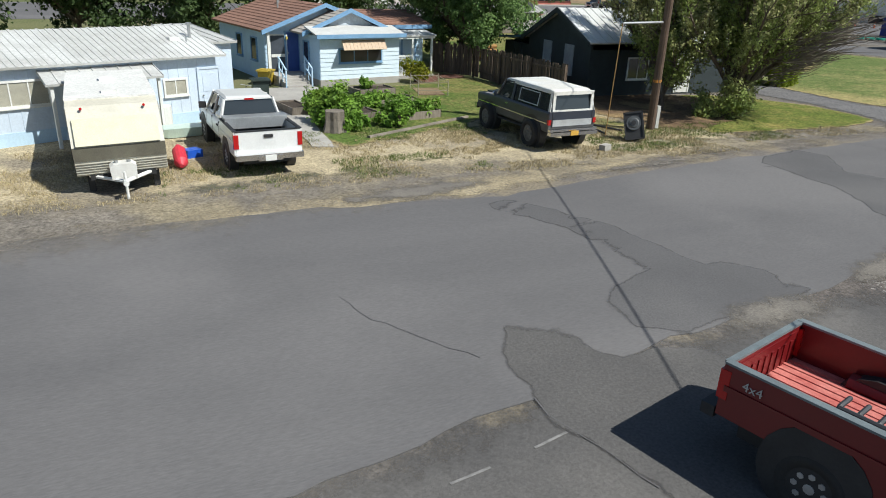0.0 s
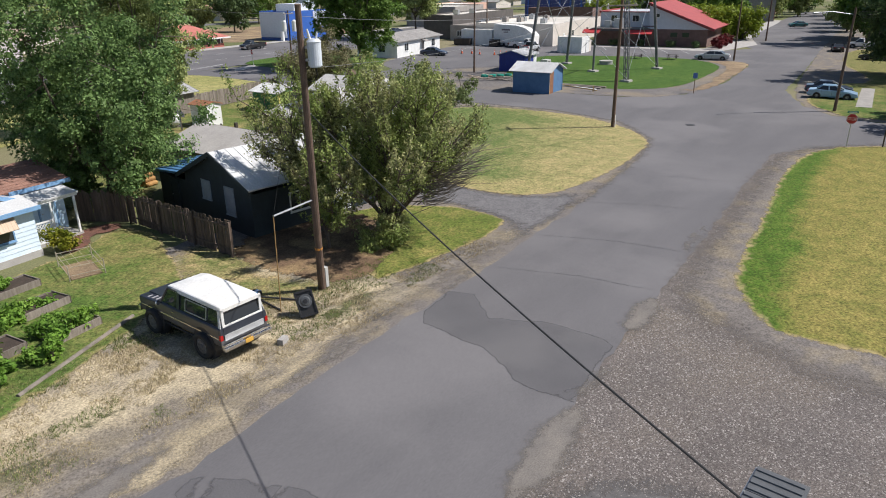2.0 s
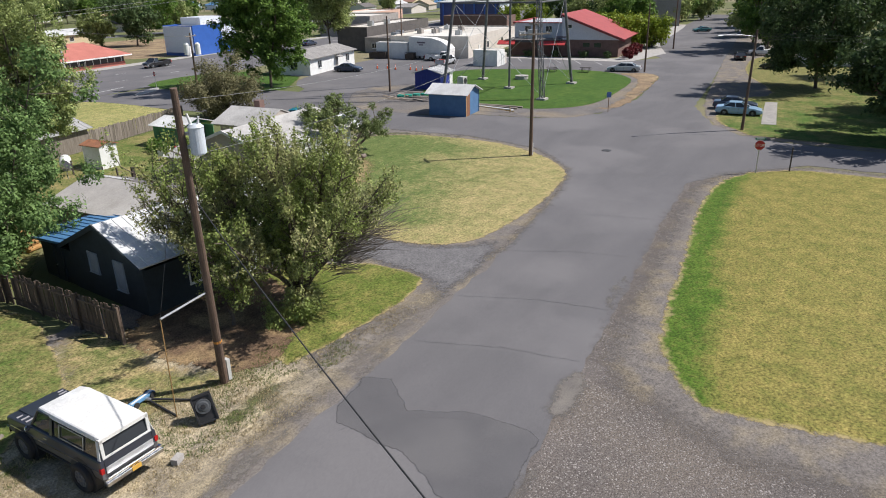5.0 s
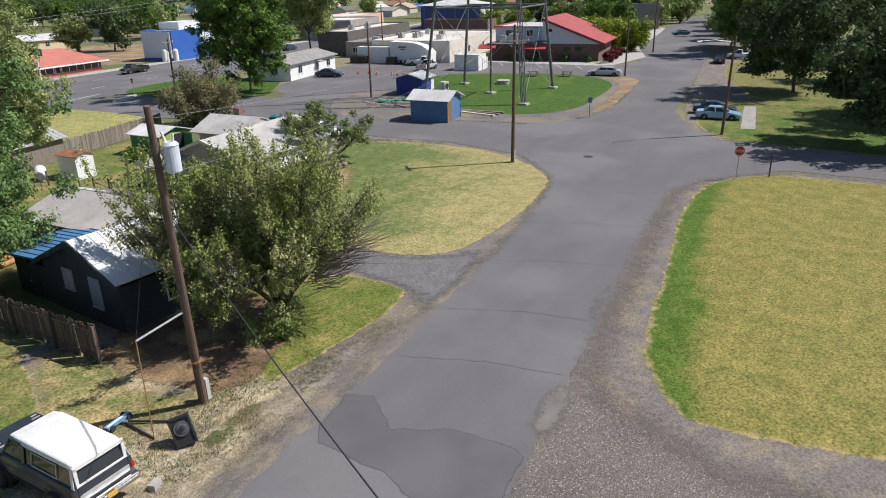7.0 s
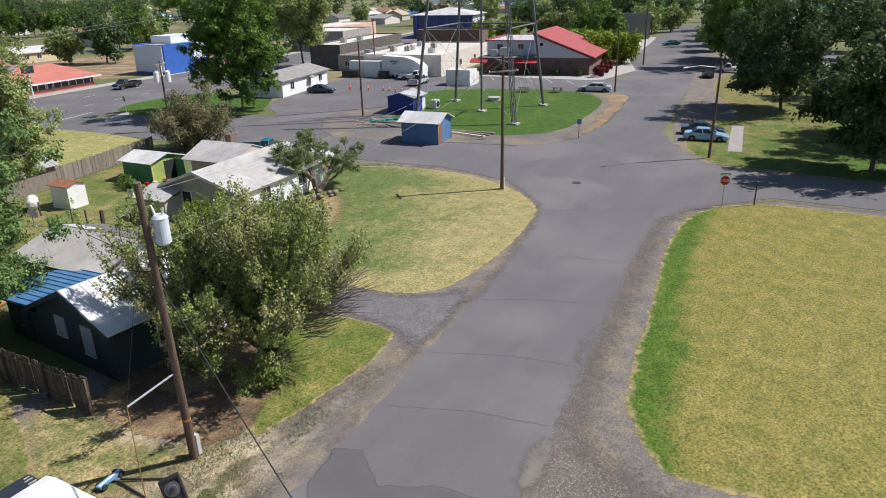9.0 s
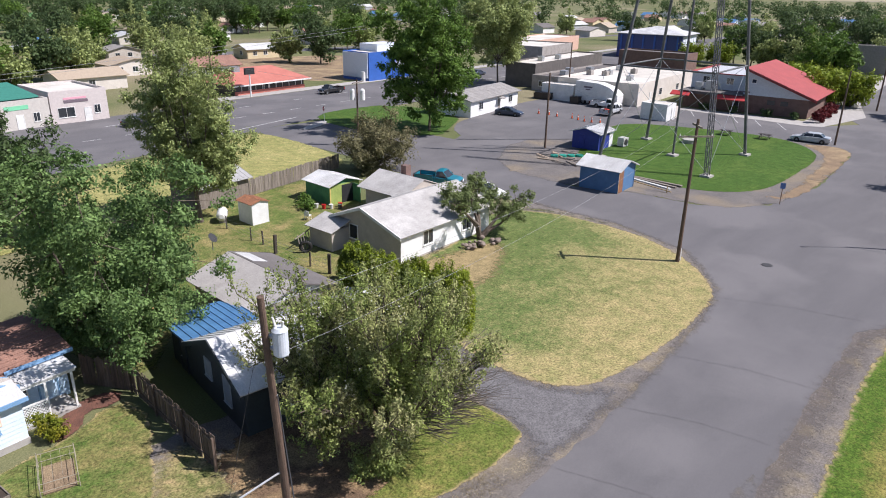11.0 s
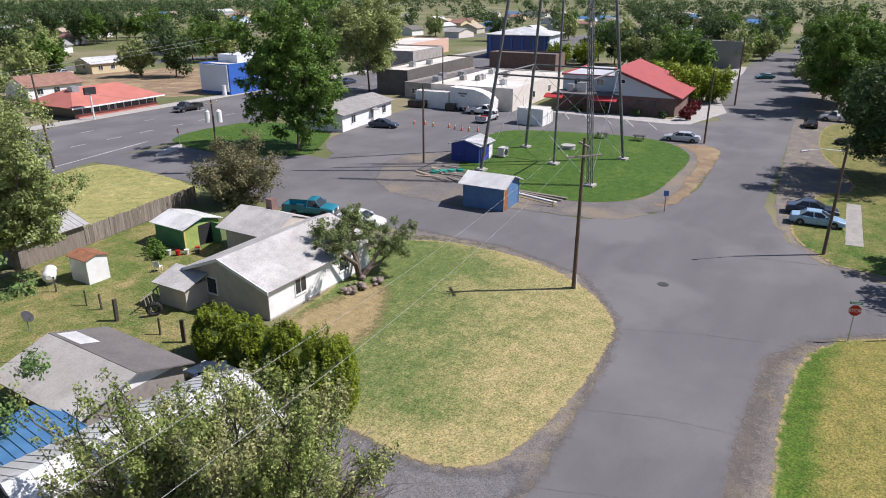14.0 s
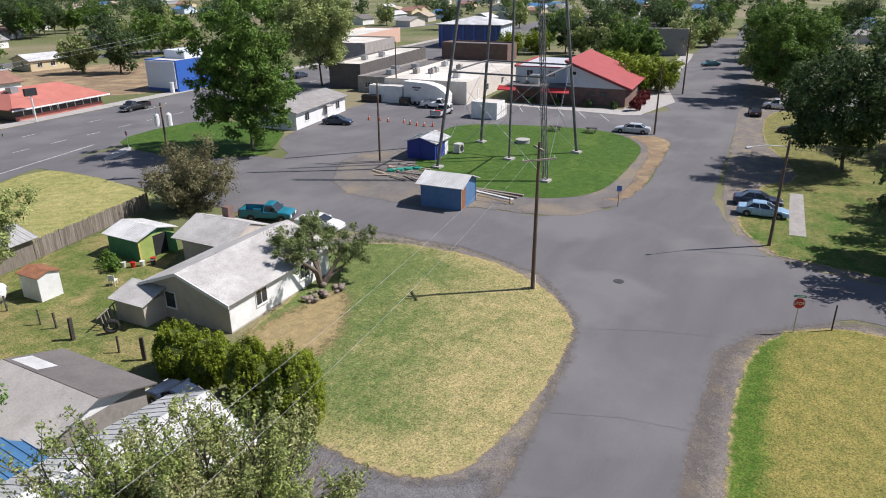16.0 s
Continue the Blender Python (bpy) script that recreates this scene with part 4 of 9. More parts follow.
# ---- the dark house, its lean-to and sheds ----
def dark_house():
    h = thing("dark_house", pose(23.15, 28.65, 0, 0, 0, -3), "dark green-black wooden house with a white metal roof", "house")
    wall_slab(h, 0, 9.8, 0.45, 7.0, 0, 2.35, DARK_SIDING)
    for x in (0, 9.65):
        bm = bmesh.new()
        prism(bm, [(0.45, 2.35), (7.0, 2.35), (7.0, 2.5), (3.4, 4.1), (0.45, 2.86)], "x", x, x + 0.15)
        part("gable_wall", bm, DARK_SIDING, h)
    roof_plane(h, [(-0.4, -0.05, 2.68), (10.2, -0.05, 2.68), (10.2, 3.4, 4.14), (-0.4, 3.4, 4.14)], ROOF_WHITE, ribs=0.5)
    roof_plane(h, [(10.2, 7.25, 2.36), (-0.4, 7.25, 2.36), (-0.4, 3.4, 4.14), (10.2, 3.4, 4.14)], ROOF_WHITE, ribs=0.5)
    bm = bmesh.new()
    prism(bm, [(-0.05, 2.52), (-0.05, 2.74), (3.4, 4.24), (7.25, 2.46), (7.25, 2.22), (3.4, 3.98)], "x", -0.46, -0.4)
    part("fascia", bm, DARK_SIDING, h)
    for y, z, hh in ((2.45, 0.95, 1.4), (4.75, 1.4, 0.95)):
        window(h, facing(0, y, z, -90), 0.75, hh, mat("grey_frame", (0.32, 0.36, 0.38), (0.25, 0.28, 0.30)), bars=0, glass=mat("curtained_pane", (0.30, 0.33, 0.36), (0.24, 0.27, 0.30), rough=0.3, bump=0))
    window(h, facing(3, 0.45, 0.9, 0), 1.2, 1.0, WHITE_PAINT, bars=1)
    door(h, facing(6, 0.45, 0.1, 0), 0.85, 2.0, WHITE_PAINT, WHITE_PAINT)
    l = thing("lean_to", pose(23.15, 28.65, 0, 0, 0, -3), "dark lean-to with a bright blue ribbed metal roof", "shed")
    wall_slab(l, 0.05, 4.0, 7.04, 10.2, 0, 1.95, DARK_SIDING)
    part("back_wall", B((1.4, 4.0, 10.2, 11.4, 0, 1.9)), DARK_SIDING, l)
    roof_plane(l, [(-0.25, 10.55, 2.06), (1.25, 10.55, 2.06), (1.25, 7.28, 2.36), (-0.25, 7.28, 2.36)], ROOF_BLUE, ribs=0.4, rib_h=0.045)
    roof_plane(l, [(1.25, 11.8, 1.95), (4.25, 11.8, 1.95), (4.25, 7.28, 2.36), (1.25, 7.28, 2.36)], ROOF_BLUE, ribs=0.4, rib_h=0.045)
    door(l, facing(0.05, 8.4, 0, -90), 0.8, 1.85, DARK_SIDING, DARK_SIDING)
    g = thing("back_house", pose(28.2, 37.2, 0, 0, 0, 4), "low weathered outbuilding with a grey sheet roof", "shed")
    wall_slab(g, 0, 5.8, 0, 7.2, 0, 2.2, mat("grey_boards", (0.30, 0.27, 0.24), (0.22, 0.20, 0.18), rough=0.9))
    gable_end(g, "y", 0, 0, 5.8, 2.2, 3.05, WHITE_PAINT)
    gable_end(g, "y", 7.05, 0, 5.8, 2.2, 3.05, WHITE_PAINT)
    roof_plane(g, [(-0.5, -0.4, 2.05), (-0.5, 7.6, 2.05), (2.9, 7.6, 3.12), (2.9, -0.4, 3.12)], mat("grey_sheet_roof", (0.42, 0.395, 0.365), (0.33, 0.31, 0.285), rough=0.8, scale=0.7, fine=9, c3=(0.5, 0.48, 0.45)))
    roof_plane(g, [(6.3, -0.4, 2.05), (6.3, 7.6, 2.05), (2.9, 7.6, 3.12), (2.9, -0.4, 3.12)], ROOF_TAR)
    roof_plane(g, [(4.3, 5.0, 2.74), (4.3, 7.3, 2.74), (3.2, 7.3, 3.08), (3.2, 5.0, 3.08)], ROOF_WHITE, name="patch_sheet", thick=0.03)


dark_house()


RANCH_ROOF = mat("light_grey_shingles", (0.42, 0.405, 0.385), (0.345, 0.33, 0.31), rough=0.9, scale=1.4, fine=9, bump=0.4, fine_mix=0.22, c3=(0.46, 0.445, 0.42))


def ranch_house():
    h = thing("ranch_house", pose(43.0, 41.2, 0, 0, 0, 6), "small tan house with a grey shingle roof and white gable siding", "house")
    wall_slab(h, 0, 11.5, 0, 7.6, 0, 2.4, TAN_SIDING)
    lap_siding(h, 0, 11.5, 0, 0.15, 2.4, WHITE_PAINT, pitch=0.22)
    gable_end(h, "x", 0, 0, 7.6, 2.4, 3.72, TAN_SIDING, mid=4.2)
    gable_end(h, "x", 11.35, 0, 7.6, 2.4, 3.72, TAN_SIDING, mid=4.2)
    roof_plane(h, [(-0.35, -0.4, 2.3), (11.9, -0.4, 2.3), (11.9, 4.2, 3.78), (-0.35, 4.2, 3.78)], RANCH_ROOF)
    roof_plane(h, [(11.9, 8.0, 2.35), (-0.35, 8.0, 2.35), (-0.35, 4.2, 3.78), (11.9, 4.2, 3.78)], RANCH_ROOF)
    bm = bmesh.new()
    prism(bm, [(-0.4, 2.14), (-0.4, 2.4), (4.2, 3.9), (8.0, 2.44), (8.0, 2.2), (4.2, 3.66)], "x", -0.42, -0.35)
    part("fascia", bm, WHITE_PAINT, h)
    window(h, facing(0, 5.4, 0.9, -90), 0.9, 1.15, WHITE_PAINT, bars=0)
    window(h, facing(3.2, -0.03, 0.95, 0), 1.1, 1.1, WHITE_PAINT, bars=1)
    window(h, facing(8.2, -0.03, 0.95, 0), 1.1, 1.1, WHITE_PAINT, bars=1)
    # north-east wing with its own gable
    wall_slab(h, 7.6, 13.0, 7.6, 12.0, 0, 2.4, TAN_SIDING, name="wing_wall")
    roof_plane(h, [(7.2, 6.8, 2.4), (7.2, 12.8, 2.4), (10.3, 12.8, 3.6), (10.3, 6.8, 3.6)], RANCH_ROOF, name="wing_roof")
    roof_plane(h, [(13.4, 12.8, 2.4), (13.4, 6.8, 2.4), (10.3, 6.8, 3.6), (10.3, 12.8, 3.6)], RANCH_ROOF, name="wing_roof")
    gable_end(h, "y", 12.25, 7.6, 13.0, 2.4, 3.55, TAN_SIDING)
    gable_end(h, "y", 6.9, 7.6, 13.0, 2.4, 3.55, TAN_SIDING)
    # lean-to at the west
    wall_slab(h, -1.9, 0, 6.0, 8.8, 0, 1.75, TAN_SIDING, name="lean_to_wall")
    roof_plane(h, [(-2.2, 5.7, 1.7), (-2.2, 9.1, 1.7), (0.1, 9.1, 2.35), (0.1, 5.7, 2.35)], RANCH_ROOF, name="lean_to_roof")
    part("chimney", B((11.8, 12.5, 10.6, 11.3, 2.6, 4.0)), BRICK_BROWN, h)
    part("roof_vent", T(((4, 4.6, 3.2), (4, 4.6, 3.75), 0.06)), STEEL, h)


ranch_house()


def gable_shed(name, x, y, rz, w, d, hw, rise, wallm, roofm, label, along="x", over=0.3, ribs=0.3, cat="shed", trim=None):
    """A small gabled shed; w along local x, d along y; ridge along x or y."""
    h = thing(name, pose(x, y, 0, 0, 0, rz), label, cat)
    wall_slab(h, 0, w, 0, d, 0, hw, wallm, t=0.08)
    if along == "x":
        gable_end(h, "x", 0, 0, d, hw, hw + rise, wallm, t=0.08)
        gable_end(h, "x", w - 0.08, 0, d, hw, hw + rise, wallm, t=0.08)
        k = rise / (d / 2) * over
        roof_plane(h, [(-over, -over, hw - k), (w + over, -over, hw - k), (w + over, d / 2, hw + rise), (-over, d / 2, hw + rise)], roofm, thick=0.05, ribs=ribs)
        roof_plane(h, [(w + over, d + over, hw - k), (-over, d + over, hw - k), (-over, d / 2, hw + rise), (w + over, d / 2, hw + rise)], roofm, thick=0.05, ribs=ribs)
    else:
        gable_end(h, "y", 0, 0, w, hw, hw + rise, wallm, t=0.08)
        gable_end(h, "y", d - 0.08, 0, w, hw, hw + rise, wallm, t=0.08)
        k = rise / (w / 2) * over
        roof_plane(h, [(-over, -over, hw - k), (-over, d + over, hw - k), (w / 2, d + over, hw + rise), (w / 2, -over, hw + rise)], roofm, thick=0.05, ribs=ribs)
        roof_plane(h, [(w + over, d + over, hw - k), (w + over, -over, hw - k), (w / 2, -over, hw + rise), (w / 2, d + over, hw + rise)], roofm, thick=0.05, ribs=ribs)
    return h


hut = gable_shed("blue_hut", 73.5, 41.2, 8, 4.0, 4.6, 2.6, 0.75, HUT_BLUE, ROOF_WHITE, "blue board hut with a white corrugated roof", along="y", over=0.4)
part("side_panel", B((0.02, 1.2, -0.03, 0, 0, 2.55)), mat("brown_board", (0.26, 0.12, 0.06), (0.18, 0.085, 0.045), rough=0.8, fine=12), hut)
bm = B((0.0, 0.1, -0.06, 0.04, 0, 2.6))
part("corner_post", bm, mat("yellow_wood", (0.5, 0.33, 0.13), (0.4, 0.26, 0.1)), hut)
for a in (-0.02, 4.0):
    part("trim_board", B((a - 0.02, a + 0.06, -0.05, 0.02, 0, 2.6)), HUT_BLUE, hut)
navy = gable_shed("navy_hut", 89.5, 54.7, 9, 4.4, 4.0, 2.35, 0.6, HUT_NAVY, ROOF_WHITE, "navy-blue hut with a white gable roof", over=0.35)
door(navy, facing(0, 2.6, 0.05, -90), 0.8, 1.9, HUT_NAVY, HUT_NAVY)
part("end_panel", B((3.3, 4.44, -0.02, 0, 0, 2.3)), WHITE_PAINT, navy)
gs = gable_shed("green_shed", 47.7, 57.7, 4, 3.8, 3.9, 2.0, 0.55, GREEN_BOARD, ROOF_WHITE, "green wooden garden shed with a white sheet roof", along="y", over=0.3)
part("front_board", B((0.0, 3.8, -0.03, 0, 0, 2.0)), mat("yellow_green_board", (0.36, 0.44, 0.12), (0.26, 0.34, 0.09), rough=0.7, scale=2, fine=10), gs, "yellow-green front boards")
# Black slabs on the wall stand for the unlit inside of the shed.
part("doorway", B((1.5, 2.9, -0.06, -0.03, 0, 1.85)), BLACK, gs, "black slab standing for the dark inside of the open doorway")
part("open_door", B((2.9, 2.97, -1.2, -0.03, 0.03, 1.85)), GREEN_BOARD, gs, "green door standing open")
part("trim_board", B((-0.04, 0.12, -0.05, 0, 0, 2.1)), mat("yellow_trim", (0.62, 0.52, 0.16), (0.5, 0.42, 0.13)), gs)
part("doorway", B((1.2, 3.2, -0.02, 0.01, 0, 1.95)), BLACK, gs)
gable_shed("white_shed", 38.85, 57.1, 5, 1.75, 2.2, 2.0, 0.25, WHITE_PAINT, RUST, "small white shed with a rusted sheet roof", along="y", over=0.14, ribs=0.25)
gable_shed("barn", 37.2, 64.6, 10, 6.0, 4.5, 2.2, 0.8, WOOD_GREY, mat("old_tin", (0.50, 0.49, 0.47), (0.40, 0.39, 0.375), rough=0.5, metal=0.3), "weathered wooden barn with a tin roof", along="x", over=0.4, ribs=0.5)


# ---- fences ----
def plank_fence(name, x0, y0, x1, y1, h, material, label, w=0.14, gap=0.012, broken=0.0, seed=1):
    rnd = random.Random(seed)
    f = thing(name, pose(x0, y0, 0, 0, 0, math.degrees(math.atan2(y1 - y0, x1 - x0))), label, "fence")
    length = math.hypot(x1 - x0, y1 - y0)
    n = int(length / (w + gap))
    shared = [mesh_of("plank", B((0, w, -0.012, 0.012, 0.03, h * k)), material) for k in (0.96, 1.0, 1.03)]
    for i in range(n):
        if rnd.random() < broken:
            continue
        o = new("plank", rnd.choice(shared))
        o.parent = f
        o.matrix_basis = pose(i * (w + gap), rnd.uniform(-0.012, 0.012), 0, rnd.uniform(-1, 1), rnd.uniform(-1.2, 1.2), 0)
    for z in (0.35, h - 0.3):
        part("rail", B((0, length, 0.02, 0.06, z, z + 0.09)), material, f)
    k = max(1, int(length / 2.4))
    post = mesh_of("post", B((-0.05, 0.05, 0.02, 0.12, 0, h + 0.02)), material)
    for i in range(k + 1):
        o = new("post", post)
        o.parent = f
        o.matrix_basis = pose(length * i / k, 0.02, 0)
    return f


plank_fence("plank_fence", 20.95, 27.8, 20.6, 36.8, 1.8, WOOD_DARK, "dark weathered plank fence with gaps", broken=0.06, seed=3)
plank_fence("plank_fence", 43.3, 65.9, 57.2, 69.6, 1.75, WOOD_GREY, "long grey weathered plank fence", seed=4, w=0.2)
plank_fence("plank_fence", 18.9, 39.4, 20.6, 36.9, 1.8, WOOD_DARK, "dark weathered plank fence behind the lawn", seed=5)


# ---- poles and wires ----
def pole(name, x, y, h, lean=(0, 0), r=0.15, label="brown wooden utility pole", arm=None, arm_z=0.4, arm_deg=0.0):
    p = thing(name, pose(x, y, 0), label, "utility pole", "utility poles")
    top = (lean[0], lean[1], h)
    bm = bmesh.new()
    n = 10
    pipe(bm, [(lean[0] * i / n, lean[1] * i / n, h * i / n) for i in range(n + 1)], [r * (1 - 0.35 * i / n) for i in range(n + 1)], n=12)
    part("shaft", bm, WOOD_POLE, p, smooth=False)
    if arm:
        d = Vector((math.cos(radians(arm_deg)), math.sin(radians(arm_deg)), 0))
        c = Vector((lean[0], lean[1], h - arm_z))
        bm = bmesh.new()
        box(bm, -arm / 2, arm / 2, -0.17, -0.07, -0.06, 0.06, Matrix.Translation(c) @ Matrix.Rotation(radians(arm_deg), 4, "Z"))
        part("crossarm", bm, WOOD_GREY, p)
        for k in (-0.45, 0.45):
            q = c + d * (arm * k) + Vector((0, 0, 0.06))
            part("insulator", T((q, q + Vector((0, 0, 0.12)), 0.05, 0.03)), WHITE_PAINT, p)
    return p


def wire(a, b, sag, material, name, label, r=0.012):
    """A cable between two points with some sag, as one thin round curve of mesh."""
    a, b = Vector(a), Vector(b)
    bm = bmesh.new()
    pts = []
    for i in range(31):
        f = i / 30
        q = a.lerp(b, f)
        q.z -= sag * 4 * f * (1 - f)
        pts.append(q)
    pipe(bm, pts, [r] * 31, n=6)
    return solo(name, bm, material, label, "cable", "overhead cables")


P1 = pole("utility_pole", 21.01, 21.55, 11.7, lean=(-1.22, -1.43), r=0.17, label="leaning brown utility pole with a grey transformer")
t = part("transformer", T(((-0.70, -1.52, 9.58), (-0.70, -1.52, 10.42), 0.25), ((-0.70, -1.52, 10.42), (-0.70, -1.52, 10.52), 0.27, 0.18), ((-0.70, -1.52, 9.53), (-0.70, -1.52, 9.58), 0.20), n=20), mat("transformer_grey", (0.60, 0.64, 0.68), (0.52, 0.56, 0.60), rough=0.4, scale=2), P1, "pale grey steel can")
part("bushing", T(((-0.78, -1.42, 10.5), (-0.84, -1.36, 10.85), 0.05, 0.035), n=10), WHITE_PAINT, t)
part("bushing", T(((-0.66, -1.60, 10.5), (-0.64, -1.66, 10.75), 0.045, 0.03), n=10), WHITE_PAINT, t)
part("bracket", B((-1.02, -0.72, -1.50, -1.30, 10.2, 10.28), (-0.98, -0.72, -1.46, -1.28, 9.75, 9.83)), STEEL, t)
part("fuse", T(((-1.05, -1.20, 10.9), (-0.95, -1.05, 11.2), 0.045), ((-1.18, -1.40, 11.1), (-1.0, -1.12, 11.05), 0.02)), STEEL, P1)
part("drip_loop", T(((-0.70, -1.52, 9.53), (-0.62, -1.50, 9.25), 0.014), ((-0.62, -1.50, 9.25), (-0.72, -1.34, 9.0), 0.014), ((-0.72, -1.34, 9.0), (-0.84, -1.08, 9.1), 0.014), n=6), CABLE, P1)
part("guy_strut", T(((-0.45, -0.50, 4.28), (-2.73, -0.82, 4.25), 0.04)), STEEL, P1, "pale steel strut standing out from the pole")
part("cable_arm", T(((-0.82, -0.94, 7.8), (-0.70, -1.06, 7.8), 0.035)), STEEL, P1)
part("meter_box", B((0.12, 0.28, -0.16, 0.06, 0.1, 1.0)), mat("grey_box", (0.5, 0.5, 0.47), (0.42, 0.42, 0.4)), P1)
part("band", T(((-0.21, -0.245, 2.0), (-0.22, -0.255, 2.1), 0.168)), mat("orange_tag", (0.6, 0.25, 0.04), (0.5, 0.2, 0.03)), P1)
part("guy_wire", T(((-2.73, -0.82, 4.25), (-1.15, -1.35, 11.0), 0.007), n=5), CABLE, P1)
part("guy_sleeve", T(((-2.73, -0.82, 4.25), (-2.49, -0.32, 0.0), 0.02), n=6), mat("rusty_guy", (0.40, 0.24, 0.09), (0.32, 0.19, 0.07)), P1)
P2 = pole("utility_pole", 60.3, 26.85, 11.6, r=0.17, label="brown utility pole on the corner lawn", arm=2.8, arm_z=1.3, arm_deg=-38)
part("crossarm", B((-0.9, 0.9, -0.06, 0.06, -0.07, 0.07)), WOOD_GREY, P2, "pale upper crossarm").matrix_basis = pose(0, 0, 11.1, 0, 0, 48)
part("meter_box", B((0.16, 0.3, -0.1, 0.1, 0.0, 1.1)), mat("grey_box", (0.5, 0.5, 0.47), (0.42, 0.42, 0.4)), P2)
P3 = pole("utility_pole", 85.5, 60.7, 10.2, r=0.15, label="brown utility pole beside the parking lot")
P4 = pole("utility_pole", 79.6, 12.7, 9.6, lean=(0.2, -0.1), r=0.15, label="brown street-light pole at the corner")
part("lamp_arm", T(((0.2, -0.1, 9.0), (-1.5, 1.5, 9.3), 0.04), ((-1.5, 1.5, 9.3), (-2.6, 2.5, 9.25), 0.035)), STEEL, P4)
part("lamp_head", T(((-2.5, 2.4, 9.25), (-2.95, 2.8, 9.2), 0.07, 0.11)), STEEL, P4)
P5 = pole("utility_pole", 66.3, 77.9, 9.0, r=0.15, label="brown utility pole with white transformers", arm=2.4, arm_z=0.4, arm_deg=20)
for k in (-0.62, 0.72):
    part("transformer", T(((k * 0.72, -k * 0.72, 6.3), (k * 0.72, -k * 0.72, 7.6), 0.33), ((k * 0.72, -k * 0.72, 7.6), (k * 0.72, -k * 0.72, 7.8), 0.33, 0.12), n=14), WHITE_PAINT, P5, "white transformer can")
P6 = pole("utility_pole", 55.2, 96.5, 11.8, r=0.16, label="brown utility pole beside the main street", lean=(-0.4, 0))
P7 = pole("utility_pole", 120.0, 34.7, 10.6, r=0.15, label="brown utility pole beside the parked saloon")
P8 = pole("utility_pole", 160.1, 40.6, 13, r=0.17, label="brown utility pole at the far corner")
P9 = pole("utility_pole", 125.2, 86.6, 11, r=0.15, label="brown utility pole behind the offices")


def tower():
    w = thing("water_tower", pose(95.0, 46.6, 0), "tall steel tower legs round a central riser pipe", "tower")
    for i, (x, y) in enumerate(((-8.3, 5.9), (6.9, 8.1), (-7.0, -8.3), (8.0, -6.2))):
        top = (x * 0.5, y * 0.5, 34)
        if i != 2:
            part("leg", T(((x, y, 0.2), top, 0.21, 0.18), n=12), STEEL_DARK, w)
        else:
            bm = bmesh.new()
            o = 0.24
            c = [Vector((sx * o, sy * o, 0)) for sx, sy in ((-1, -1), (1, -1), (1, 1), (-1, 1))]
            for q in c:
                tube(bm, Vector((x, y, 0.2)) + q, Vector(top) + q, 0.055, n=6)
            n = 56
            for k in range(n):
                f0, f1 = k / n, (k + 1) / n
                p0, p1 = Vector((x, y, 0.2)).lerp(Vector(top), f0), Vector((x, y, 0.2)).lerp(Vector(top), f1)
                for j in range(4):
                    a, b = (c[j], c[(j + 1) % 4]) if k % 2 else (c[(j + 1) % 4], c[j])
                    tube(bm, p0 + a, p1 + b, 0.03, n=4, cap=False)
            part("lattice_leg", bm, STEEL_DARK, w, "laced steel leg")
        part("footing", B((x - 0.6, x + 0.6, y - 0.6, y + 0.6, 0, 0.28)), CONCRETE, w)
    part("riser", T(((0, 0, 0.2), (0, 0, 34), 0.15), n=12), STEEL_DARK, w)
    part("footing", B((-0.6, 0.6, -0.6, 0.6, 0, 0.28)), CONCRETE, w)
    z = 11.8
    pts = [(-8.3, 5.9), (6.9, 8.1), (8.0, -6.2), (-7.0, -8.3)]
    k = 1 - 0.5 * z / 34
    for a, b in zip(pts, pts[1:] + pts[:1]):
        part("strut", T(((a[0] * k, a[1] * k, z), (b[0] * k, b[1] * k, z), 0.11), n=8), STEEL_DARK, w)
        part("tie_rod", T(((a[0], a[1], 0.4), (b[0] * k, b[1] * k, z), 0.025), ((b[0], b[1], 0.4), (a[0] * k, a[1] * k, z), 0.025), n=5), STEEL, w)


tower()


